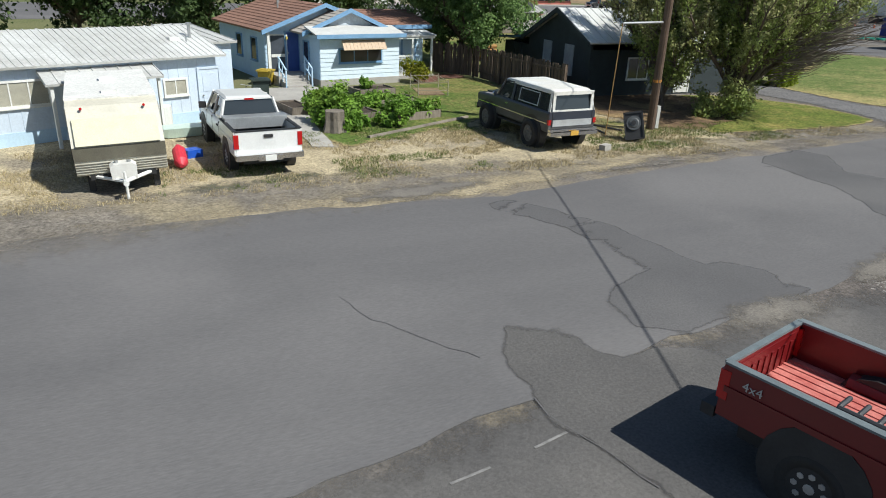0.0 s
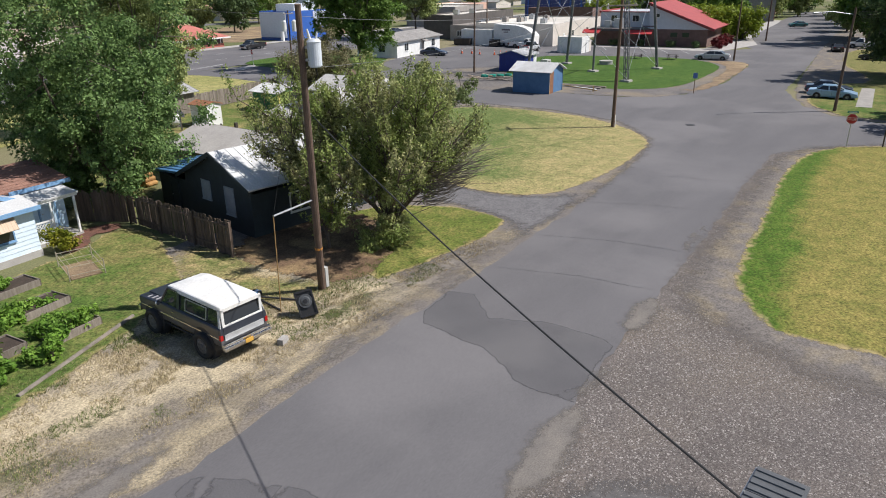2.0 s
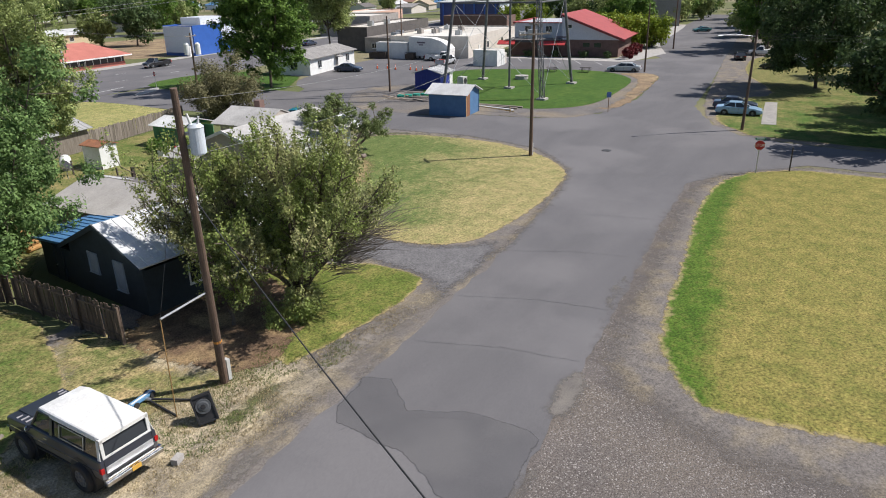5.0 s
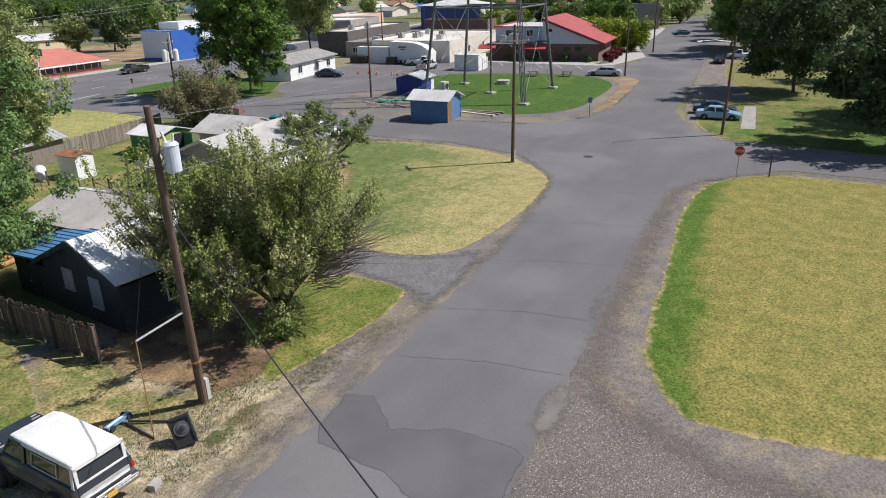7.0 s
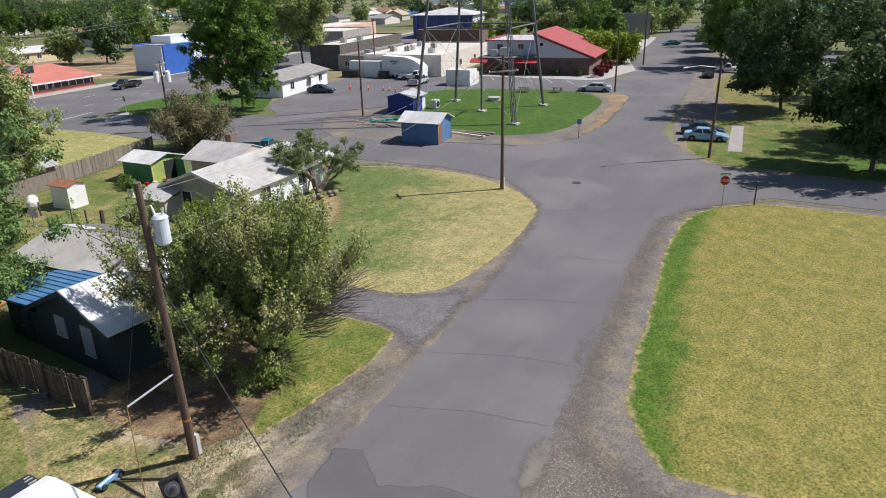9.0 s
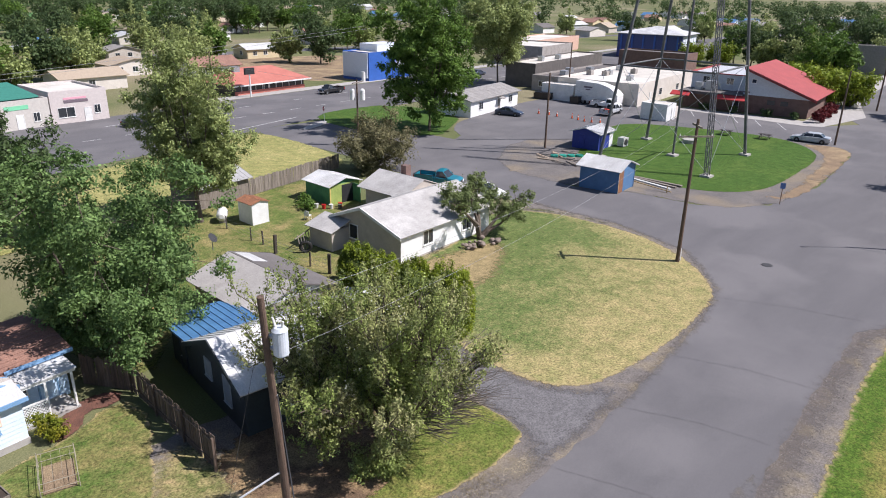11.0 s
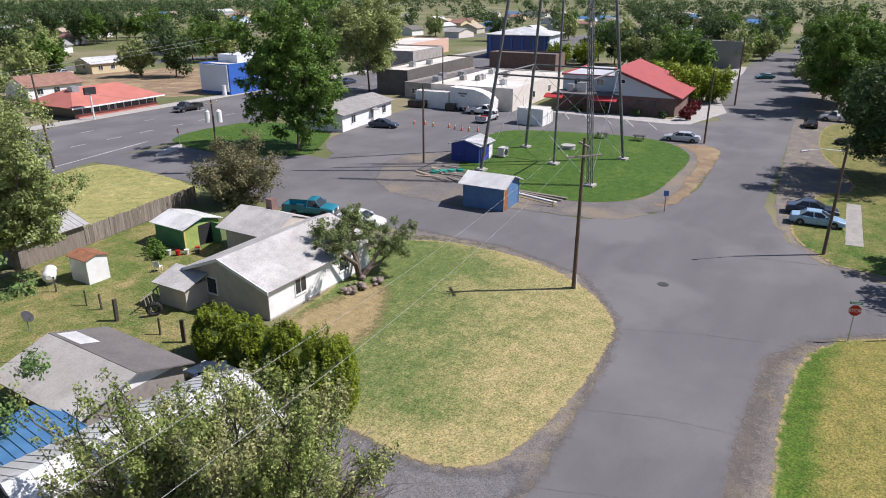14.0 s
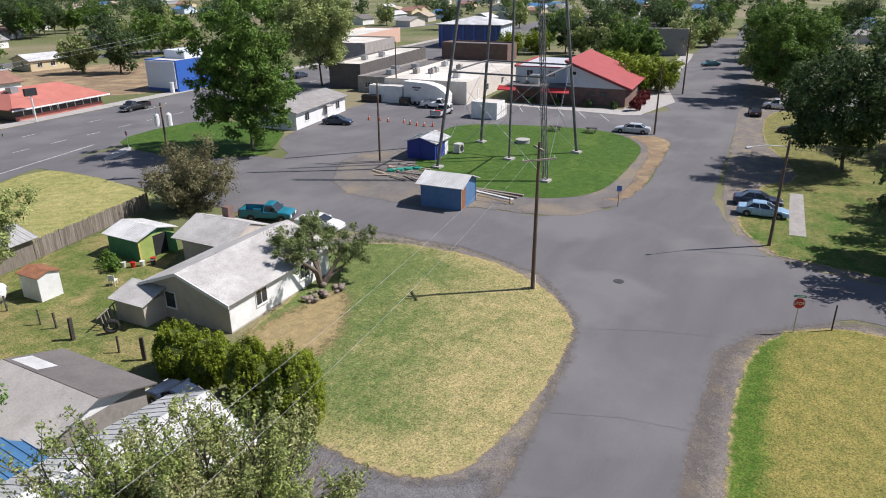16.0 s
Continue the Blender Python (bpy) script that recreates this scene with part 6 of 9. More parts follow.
def sedan(name, m, colour, label, L=4.8, W=0.9, group="parked cars"):
    c = thing(name, m, label, "car", group)
    h = L / 2
    bm = bmesh.new()
    loft(bm, [(-h, ring(W * 0.86, 0.42, 0.80)), (-h + 0.12, ring(W * 0.95, 0.28, 0.94)), (-h + 0.8, ring(W, 0.22, 1.0)), (0, ring(W, 0.20, 0.97)), (h - 1.5, ring(W, 0.22, 0.95)), (h - 0.7, ring(W * 0.98, 0.22, 0.86)), (h - 0.12, ring(W * 0.92, 0.26, 0.70)), (h, ring(W * 0.8, 0.36, 0.58))])
    part("body", bm, colour, c)
    glasshouse(c, colour, -h + 0.75, h - 1.35, -h + 1.4, h - 2.2, 0.95, 1.40, W * 0.92, W * 0.68, (0.48,))
    arches(c, (-h + 0.95, h - 0.95), W, 0.32)
    for x in (-h + 0.95, h - 0.95):
        for s in (1, -1):
            wheel(c, x, s * (W - 0.08), 0.32, 0.2)
    lamps(c, h - 0.06, 0.62, W * 0.88, True)
    lamps(c, -h + 0.03, 0.78, W * 0.9, False)
    part("bumper", B((h - 0.08, h + 0.04, -W * 0.8, W * 0.8, 0.32, 0.46)), colour, c)
    part("bumper", B((-h - 0.05, -h + 0.06, -W * 0.85, W * 0.85, 0.40, 0.56)), colour, c)
    plain_plate(c, -h - 0.02, 0.68)
    mirrors(c, h - 1.75, W * 0.93, 0.95, colour)
    bm = bmesh.new()
    for x in (h - 1.6, -0.05, -h + 1.35):
        box(bm, x - 0.008, x + 0.008, -W - 0.004, W + 0.004, 0.32, 0.92)
    part("door_seam", bm, BLACK, c)
    return c


def pickup(name, m, colour, label, L=5.7, W=0.98, lift=0.0, r=0.38, cab=(0.2, 1.65), bed_len=2.0, lower=None, box_mat=None, bumper=CHROME, floor_mat=None, inner=None, crew=False, group="parked cars", tool_box=False, ribs=True):
    """A pickup truck with an open bed. cab: the glasshouse's foot, from rear to front."""
    c = thing(name, m, label, "pickup truck", group)
    h = L / 2
    z0, zs, belt = 0.42 + lift, 1.02 + lift, 1.12 + lift
    bx = -h + bed_len
    bm = bmesh.new()
    loft(bm, [(bx + 0.02, ring(W, z0, belt)), (cab[1], ring(W, z0, belt)), (h - 0.5, ring(W * 0.98, z0, belt - 0.06)), (h - 0.08, ring(W * 0.94, z0 + 0.02, belt - 0.16)), (h, ring(W * 0.88, z0 + 0.12, belt - 0.28))])
    part("cab_body", bm, colour, c)
    glasshouse(c, colour, cab[0], cab[1], cab[0] + 0.12, cab[1] - 0.62, belt - 0.03, belt + 0.62, W * 0.93, W * 0.76, (0.5,) if crew else ())
    # the bed
    t = 0.07
    rail = zs + 0.18
    inn = inner or colour
    for s in (1, -1):
        bm = bmesh.new()
        y0, y1 = sorted((s * W, s * (W - t)))
        box(bm, -h, bx, y0, y1, z0 + 0.06, rail)
        box(bm, -h + 0.05, bx - 0.02, *sorted((s * (W + 0.02), s * W)), z0 + 0.42, z0 + 0.5)
        part("bed_side", bm, colour, c)
        part("bed_rail", B((-h, bx, *sorted((s * (W + 0.01), s * (W - t - 0.03))), rail, rail + 0.03)), box_mat or BLACK, c)
        bm = bmesh.new()
        tube(bm, (-h + 1.25 - 0.42, s * (W - 0.16), zs - 0.32), (-h + 1.25 + 0.42, s * (W - 0.16), zs - 0.32), 0.14, n=8)
        part("wheel_well", bm, inn, c)
    part("bed_front", B((bx - t, bx, -W + t, W - t, z0 + 0.2, rail)), inn, c)
    bed = part("bed_floor", B((-h + 0.03, bx - t, -W + t, W - t, zs - 0.40, zs - 0.36)), floor_mat or inn, c)
    if ribs:
        for i in range(11):
            y = -W + 0.2 + i * (2 * W - 0.4) / 10
            part("floor_rib", B((-h + 0.05, bx - t, y - 0.03, y + 0.03, zs - 0.36, zs - 0.345)), floor_mat or inn, bed)
    tg = B((-h - 0.02, -h + 0.05, -W + 0.06, W - 0.06, z0 + 0.12, rail - 0.01))
    box(tg, -h + 0.05, -h + 0.06, -W + 0.2, W - 0.2, rail - 0.14, rail - 0.08)
    for i in range(9):
        y = -W + 0.3 + i * (2 * W - 0.6) / 8
        box(tg, -h + 0.05, -h + 0.065, y - 0.03, y + 0.03, z0 + 0.25, rail - 0.2)
    gate = part("tailgate", tg, colour, c)
    part("tailgate_cap", B((-h - 0.03, -h + 0.06, -W + 0.04, W - 0.04, rail - 0.01, rail + 0.025)), box_mat or BLACK, gate)
    part("handle", B((-h - 0.045, -h - 0.02, -0.13, 0.13, rail - 0.2, rail - 0.1)), BLACK, gate)
    for s in (1, -1):
        part("tail_light", B((-h - 0.035, -h + 0.1, *sorted((s * (W + 0.008), s * (W - 0.13))), zs - 0.3, zs + 0.1)), RED_LENS, c)
    bm = bmesh.new()
    box(bm, -h - 0.2, -h - 0.02, -W, W, z0 - 0.02, z0 + 0.14)
    box(bm, -h - 0.22, -h - 0.18, -0.35, 0.35, z0 - 0.05, z0 + 0.1)
    part("rear_bumper", bm, bumper, c)
    part("front_bumper", B((h - 0.05, h + 0.14, -W, W, z0 - 0.02, z0 + 0.2)), bumper, c)
    plain_plate(c, -h - 0.225, z0 + 0.03)
    lamps(c, h - 0.02, belt - 0.4, W * 0.88, True, 0.2, 0.32)
    part("grille", B((h - 0.03, h + 0.02, -W * 0.5, W * 0.5, belt - 0.52, belt - 0.3)), BLACK, c)
    wx = (-h + 1.25, h - 0.95)
    arches(c, wx, W, r + lift * 0.4)
    for x in wx:
        for s in (1, -1):
            wheel(c, x, s * (W - 0.12), r, 0.27)
    part("underbody", B((-h + 0.2, h - 0.3, -W * 0.7, W * 0.7, r * 0.9, z0 + 0.08)), BLACK, c)
    part("axle", T(((wx[0], -W + 0.1, r), (wx[0], W - 0.1, r), 0.07), ((wx[1], -W + 0.1, r), (wx[1], W - 0.1, r), 0.06)), BLACK, c)
    mirrors(c, cab[1] - 0.25, W, belt + 0.02, BLACK)
    bm = bmesh.new()
    for x in ((cab[0] + 0.1, cab[1] - 0.15) if not crew else (cab[0] + 0.1, (cab[0] + cab[1]) / 2, cab[1] - 0.15)):
        box(bm, x - 0.008, x + 0.008, -W - 0.005, W + 0.005, z0 + 0.1, belt - 0.05)
    part("door_seam", bm, BLACK, c)
    for s in (1, -1):
        part("door_handle", B((cab[0] + 0.2, cab[0] + 0.36, *sorted((s * (W + 0.03), s * W)), belt - 0.2, belt - 0.15)), BLACK, c)
    if tool_box:
        part("tool_box", B((bx - 0.65, bx - t - 0.02, -W + 0.05, W - 0.05, rail - 0.2, rail + 0.12), (bx - 0.63, bx - 0.3, -W + 0.02, W - 0.02, rail + 0.12, rail + 0.15)), STEEL, c, "aluminium tool box across the bed")
    return c


CAR_WHITE = paint("white_car_paint", (0.78, 0.78, 0.77))
# Red set darker to carry the shade on the truck's near side.
CAR_RED = paint("red_car_paint", (0.155, 0.006, 0.008), rough=0.45, coat=0.25)
CAR_TEAL = paint("teal_car_paint", (0.015, 0.19, 0.26))
CAR_BLUE = paint("light_blue_car_paint", (0.28, 0.43, 0.58))
CAR_NAVY = paint("dark_blue_car_paint", (0.035, 0.050, 0.085))
CAR_SILVER = paint("silver_car_paint", (0.50, 0.52, 0.54))
CAR_BLACK = paint("black_car_paint", (0.018, 0.018, 0.02))
CAR_DTEAL = paint("dark_teal_car_paint", (0.02, 0.13, 0.14))

white_truck = pickup("pickup_truck", pose(4.92, 22.4, 0, 0, 0, 93), CAR_WHITE, "white crew-cab pickup with a silver tool box in the bed", L=6.0, W=0.98, lift=0.16, r=0.4, cab=(-0.85, 1.55), bed_len=2.0, crew=True, tool_box=True, inner=BLACK, floor_mat=BLACK)
part("roof_lamp", B((-0.79, -0.74, -0.14, 0.14, 1.86, 1.91)), RED_LENS, white_truck)

# Bed floor colour is pale pink for the sunlight that falls on it.
red_truck = pickup("pickup_truck", pose(9.33, 2.31, 0, 0, 0, -76), CAR_RED, "red four-wheel-drive pickup with an open empty bed", L=5.5, W=0.97, lift=0.27, r=0.43, cab=(0.0, 1.5), bed_len=2.3, box_mat=mat("worn_rail_cap", (0.17, 0.20, 0.21), (0.12, 0.14, 0.15), rough=0.5), floor_mat=mat("faded_red_bed", (0.60, 0.22, 0.19), (0.44, 0.11, 0.095), rough=0.6, scale=3, fine=20), inner=CAR_RED, bumper=BLACK)


def text_on(parent, word, m, size, material, name="lettering"):
    cu = bpy.data.curves.new(name, "FONT")
    cu.body, cu.size, cu.extrude, cu.align_x = word, size, 0.003, "CENTER"
    ob = new(name, cu)
    dg = bpy.context.evaluated_depsgraph_get()
    me = bpy.data.meshes.new_from_object(ob.evaluated_get(dg))
    bpy.data.objects.remove(ob)
    me.materials.clear()
    me.materials.append(material)
    o = new(name, me)
    o.parent = parent
    o.matrix_basis = m
    return o


text_on(red_truck, "4x4", pose(-2.36, -0.985, 1.24, 90, 0, 0), 0.17, mat("grey_decal", (0.5, 0.48, 0.46), (0.4, 0.38, 0.37)))
black_steel = mat("black_steel", (0.05, 0.05, 0.055), (0.035, 0.035, 0.04), rough=0.5)
rack = part("bed_rack", T(((-1.5, -0.80, 1.48), (-0.5, -0.80, 1.48), 0.03), n=6), black_steel, red_truck, "black steel rack along the bed side")
for i in range(6):
    bm = bmesh.new()
    pipe(bm, [(-1.5 + i * 0.2, -0.80, 0.95), (-1.5 + i * 0.2, -0.80, 1.46), (-1.5 + i * 0.2, -0.76, 1.48), (-1.5 + i * 0.2, -0.50, 1.48)], [0.03] * 4, n=6)
    part("rack_bar", bm, black_steel, rack)



def jimmy():
    c = thing("sport_utility", pose(15.55, 22.05, 0, 0, 0, 91), "lifted dark-blue and grey off-roader with a white hard top", "car")
    navy = paint("dark_navy_paint", (0.030, 0.036, 0.052), rough=0.4)
    grey = mat("dusty_grey_paint", (0.095, 0.092, 0.092), (0.07, 0.068, 0.068), rough=0.5, scale=2, fine=15)
    top = mat("white_hard_top", (0.76, 0.76, 0.74), (0.60, 0.60, 0.58), rough=0.5, scale=1.5, fine=12, fine_mix=0.1, c3=(0.7, 0.68, 0.63))
    W, h = 0.99, 2.6
    z0, belt = 0.68, 1.42
    bm = bmesh.new()
    loft(bm, [(-h, ring(W * 0.97, z0 + 0.28, belt, 0.06)), (-h + 0.1, ring(W, z0 + 0.28, belt, 0.06)), (1.15, ring(W, z0 + 0.28, belt, 0.06)), (1.2, ring(W, z0 + 0.28, belt - 0.04, 0.06)), (h - 0.1, ring(W, z0 + 0.28, belt - 0.10, 0.06)), (h, ring(W * 0.97, z0 + 0.3, belt - 0.16, 0.06))])
    body = part("body", bm, navy, c)
    bm = bmesh.new()
    loft(bm, [(-h + 0.02, ring(W - 0.02, z0, z0 + 0.36, 0.05)), (h - 0.05, ring(W - 0.02, z0, z0 + 0.36, 0.05))])
    part("lower_body", bm, grey, c, "dusty grey lower panels")
    part("hood_bulge", B((1.3, h - 0.15, -0.6, 0.6, belt - 0.09, belt - 0.045)), navy, c)
    # hard top: roof, sides with window openings, glass behind
    zt = 2.12
    g = 0.74
    bm = bmesh.new()
    loft(bm, [(-h + 0.08, ring(g * 1.06, zt - 0.1, zt - 0.02, 0.05, 1.0)), (-h + 0.3, ring(g * 1.10, zt - 0.12, zt + 0.03, 0.07, 1.0)), (0.35, ring(g * 1.08, zt - 0.12, zt + 0.04, 0.07, 1.0)), (0.75, ring(g, zt - 0.12, zt - 0.02, 0.05, 1.0))])
    part("hard_top", bm, top, c)
    bm = bmesh.new()
    prof = [(-h + 0.03, belt), (1.15, belt), (0.68, zt - 0.08), (-h + 0.14, zt - 0.08)]
    v0 = [bm.verts.new((x, -0.9 + 0.12 * (z > belt), z)) for x, z in prof]
    v1 = [bm.verts.new((x, 0.9 - 0.12 * (z > belt), z)) for x, z in prof]
    bm.faces.new(v0)
    bm.faces.new(v1[::-1])
    for i in range(4):
        bm.faces.new((v0[i], v1[i], v1[(i + 1) % 4], v0[(i + 1) % 4]))
    bmesh.ops.recalc_face_normals(bm, faces=bm.faces)
    part("glasshouse", bm, GLASS, c)
    for s in (1, -1):
        bm = bmesh.new()
        yb, yt = s * 0.92, s * 0.80

        def strip(xa, xb, xc, xd, za, zb):
            q = [(xa, za), (xb, za), (xc, zb), (xd, zb)]
            ys = [yb + (yt - yb) * (z - belt) / (zt - 0.08 - belt) for _, z in q]
            lo = [bm.verts.new((x, y, z)) for (x, z), y in zip(q, ys)]
            hi = [bm.verts.new((x, y + s * 0.02, z)) for (x, z), y in zip(q, ys)]
            fs = [bm.faces.new(lo), bm.faces.new(hi[::-1])] + [bm.faces.new((lo[i], hi[i], hi[(i + 1) % 4], lo[(i + 1) % 4])) for i in range(4)]
            bmesh.ops.recalc_face_normals(bm, faces=fs)
        strip(-h + 0.02, -h + 0.14, -h + 0.24, -h + 0.12, belt, zt - 0.06)
        strip(-h + 0.03, 0.0, 0.0, -h + 0.1, zt - 0.11, zt - 0.05)
        part("top_side", bm, top, c)
        bm = bmesh.new()
        tube(bm, (1.12, s * 0.9, belt), (0.70, s * 0.79, zt - 0.08), 0.04, n=6)
        tube(bm, (0.06, s * 0.79, zt - 0.08), (0.70, s * 0.79, zt - 0.08), 0.035, n=6)
        part("door_frame", bm, navy, c)
        bm = bmesh.new()
        strip(-0.10, 0.06, 0.04, -0.10, belt, zt - 0.09)
        part("door_pillar", bm, navy, c)
        bm = bmesh.new()
        strip(-1.75, -0.45, -0.45, -1.75, belt + 0.07, belt + 0.10)
        strip(-1.75, -0.45, -0.45, -1.75, zt - 0.20, zt - 0.17)
        strip(-1.75, -1.71, -1.71, -1.75, belt + 0.10, zt - 0.20)
        strip(-0.49, -0.45, -0.45, -0.49, belt + 0.10, zt - 0.20)
        part("sliding_window_frame", bm, STEEL, c, "silver frame of the sliding side window")
        part("door_handle", B((0.15, 0.3, *sorted((s * (W + 0.03), s * W)), belt - 0.18, belt - 0.14)), CHROME, c)
        part("mirror", T(((0.9, s * W, belt + 0.02), (0.88, s * (W + 0.16), belt + 0.1), 0.02), ((0.86, s * (W + 0.16), belt + 0.1), (0.9, s * (W + 0.17), belt + 0.1), 0.1)), CHROME, c)
        part("trim_strip", B((-h + 0.1, h - 0.2, *sorted((s * (W + 0.012), s * W)), z0 + 0.32, z0 + 0.36)), CHROME, c)
        part("tail_light", B((-h - 0.03, -h + 0.08, *sorted((s * (W + 0.006), s * (W - 0.10))), z0 + 0.30, z0 + 0.48)), RED_LENS, c)
        part("running_board", T(((-0.9, s * 0.92, z0 - 0.08), (1.2, s * 0.92, z0 - 0.08), 0.035)), BLACK, c)
    # Thin pale strips across the bonnet, unequal left and right.
    for s, x, w in ((1, 1.45, 0.3), (1, 1.72, 0.26), (1, 2.0, 0.2), (-1, 1.4, 0.34), (-1, 1.62, 0.42), (-1, 1.86, 0.36), (-1, 2.1, 0.28), (-1, 2.3, 0.2)):
        bm = B((x, x + 0.07, *sorted((s * 0.9, s * (0.9 - w))), belt - 0.05, belt - 0.032))
        bmesh.ops.translate(bm, vec=(0, 0, -0.08 * (x - 1.2) / 1.3 + 0.02), verts=bm.verts)
        part("peeled_stripe", bm, mat("peeled_paint", (0.42, 0.41, 0.42), (0.22, 0.21, 0.22), rough=0.7, scale=9, contrast=0.5), c, "pale streak across the bonnet")
    # rear gate
    bm = B((-h + 0.02, -h + 0.07, -0.84, -0.74, belt, zt - 0.06), (-h + 0.02, -h + 0.07, 0.74, 0.84, belt, zt - 0.06), (-h + 0.02, -h + 0.09, -0.84, 0.84, zt - 0.14, zt - 0.02), (-h + 0.01, -h + 0.07, -0.84, 0.84, belt - 0.02, belt + 0.06))
    part("rear_frame", bm, top, c)
    part("tailgate_panel", B((-h - 0.02, -h, -0.82, 0.82, z0 + 0.24, z0 + 0.46)), mat("brushed_panel", (0.62, 0.63, 0.64), (0.5, 0.51, 0.52), rough=0.35, metal=0.5), c, "bright metal tailgate panel")
    part("tailgate_seam", B((-h - 0.012, -h, -0.84, -0.825, z0 + 0.2, belt - 0.03), (-h - 0.012, -h, 0.825, 0.84, z0 + 0.2, belt - 0.03)), BLACK, c)
    bm = bmesh.new()
    box(bm, -h - 0.22, -h - 0.02, -W, W, z0 - 0.06, z0 + 0.06)
    box(bm, -h - 0.16, -h - 0.02, -W, W, z0 + 0.08, z0 + 0.16)
    part("rear_bumper", bm, CHROME, c)
    part("front_bumper", B((h - 0.02, h + 0.16, -W, W, z0 - 0.02, z0 + 0.18)), CHROME, c)
    plain_plate(c, -h - 0.225, z0 + 0.02, mat("amber_plate", (0.62, 0.36, 0.06), (0.55, 0.30, 0.05), bump=0))
    lamps(c, h - 0.02, belt - 0.38, W * 0.92, True, 0.2, 0.25)
    part("grille", B((h - 0.02, h + 0.02, -0.6, 0.6, belt - 0.5, belt - 0.24)), CHROME, c)
    wx = (-1.55, 1.62)
    arches(c, wx, W - 0.005, 0.54)
    for x in wx:
        for s in (1, -1):
            wheel(c, x, s * (W - 0.02), 0.50, 0.34, rim=mat("dull_rim", (0.2, 0.2, 0.2), (0.15, 0.15, 0.15), rough=0.5, metal=0.5))
    part("axle", T(((wx[0], -0.9, 0.47), (wx[0], 0.9, 0.47), 0.07), ((wx[1], -0.9, 0.47), (wx[1], 0.9, 0.47), 0.07)), BLACK, c)
    part("underbody", B((-h + 0.2, h - 0.2, -0.6, 0.6, 0.5, z0 + 0.05)), BLACK, c)


jimmy()


def trailer():
    c = thing("travel_trailer", pose(1.12, 21.6, 0, 1.5, 0, -88), "old cream travel trailer parked on blocks with gas bottles", "trailer")
    cream = mat("cream_trailer_skin", (0.62, 0.59, 0.50), (0.52, 0.49, 0.41), rough=0.5, scale=1.2, fine=12, fine_mix=0.1)
    white = mat("white_trailer_roof", (0.76, 0.75, 0.72), (0.66, 0.65, 0.62), rough=0.6, scale=1.5, fine=12)
    W = 1.1
    prof = [(-3.1, 0.55), (2.55, 0.55), (2.75, 0.95), (2.80, 1.35), (2.35, 1.95), (2.1, 2.25), (1.75, 2.36), (-2.9, 2.40), (-3.15, 2.1)]
    bm = bmesh.new()
    prism(bm, [(x, z) for x, z in prof], "y", -W, W)
    part("body", bm, cream, c)
    bm = bmesh.new()
    prism(bm, [(1.75, 2.35), (-2.9, 2.39), (-2.9, 2.44), (1.75, 2.40)], "y", -W - 0.01, W + 0.01)
    part("roof", bm, white, c)
    # front window cover, dark band and ribbed lower panel
    bm = bmesh.new()
    prism(bm, [(2.82, 1.37), (2.37, 1.97), (2.41, 1.99), (2.87, 1.39)], "y", -W + 0.1, W - 0.1)
    part("window_cover", bm, mat("cream_cover", (0.64, 0.60, 0.45), (0.58, 0.54, 0.40), rough=0.5), c)
    bm = bmesh.new()
    prism(bm, [(2.76, 0.98), (2.81, 1.34), (2.825, 1.34), (2.775, 0.98)], "y", -W, W)
    part("dark_band", bm, mat("brown_band", (0.16, 0.15, 0.11), (0.12, 0.11, 0.085)), c)
    bm = bmesh.new()
    for i in range(5):
        z = 0.6 + 0.075 * i
        x = 2.55 + 0.2 * (z - 0.55) / 0.4
        box(bm, x - 0.02, x + 0.025, -W, W, z, z + 0.03)
    part("ribbed_panel", bm, cream, c)
    part("corner_trim", B((2.05, 2.1, -W - 0.015, -W + 0.03, 0.55, 2.25), (2.05, 2.1, W - 0.03, W + 0.015, 0.55, 2.25)), STEEL, c)
    bm = bmesh.new()
    tube(bm, (2.4, -0.8, 0.5), (3.3, 0, 0.5), 0.05, n=6)
    tube(bm, (2.4, 0.8, 0.5), (3.3, 0, 0.5), 0.05, n=6)
    tube(bm, (3.25, 0, 0.5), (3.55, 0, 0.5), 0.07, n=8)
    tube(bm, (3.3, 0, 0.0), (3.3, 0, 0.75), 0.035, n=8)
    part("drawbar", bm, WHITE_PAINT, c)
    bm = bmesh.new()
    loft(bm, [(2.78, [(-0.30, 0.5), (0.30, 0.5), (0.32, 0.86), (0.22, 0.93), (-0.22, 0.93), (-0.32, 0.86)]), (3.08, [(-0.30, 0.5), (0.30, 0.5), (0.32, 0.84), (0.22, 0.90), (-0.22, 0.90), (-0.32, 0.84)])])
    part("gas_bottle_cover", bm, mat("white_bottle", (0.70, 0.69, 0.66), (0.60, 0.58, 0.55), rough=0.4, fine_mix=0.06), c)
    for s in (1, -1):
        part("bottle_valve", T(((2.93, s * 0.15, 0.90), (2.93, s * 0.15, 0.97), 0.05), n=10), STEEL, c)
    for y in (-0.75, 0.75):
        part("marker_lamp", T(((2.2, y, 2.2), (2.26, y, 2.22), 0.035)), RED_LENS, c)
    for s in (1, -1):
        wheel(c, -0.4, s * (W - 0.15), 0.33, 0.2)
        wheel(c, 0.4, s * (W - 0.15), 0.33, 0.2)
        m = pose(-1.4, s * W, 1.45) @ (Matrix.Rotation(math.pi, 4, "Z") if s < 0 else Matrix.Identity(4))
        window(c, m, 1.3, 0.6, STEEL, bars=2)
        window(c, pose(1.3, s * W, 1.45) @ (Matrix.Rotation(math.pi, 4, "Z") if s < 0 else Matrix.Identity(4)), 0.7, 0.6, STEEL, bars=1)
    part("roof_vent", B((0.9, 1.25, -0.2, 0.2, 2.40, 2.48)), white, c)
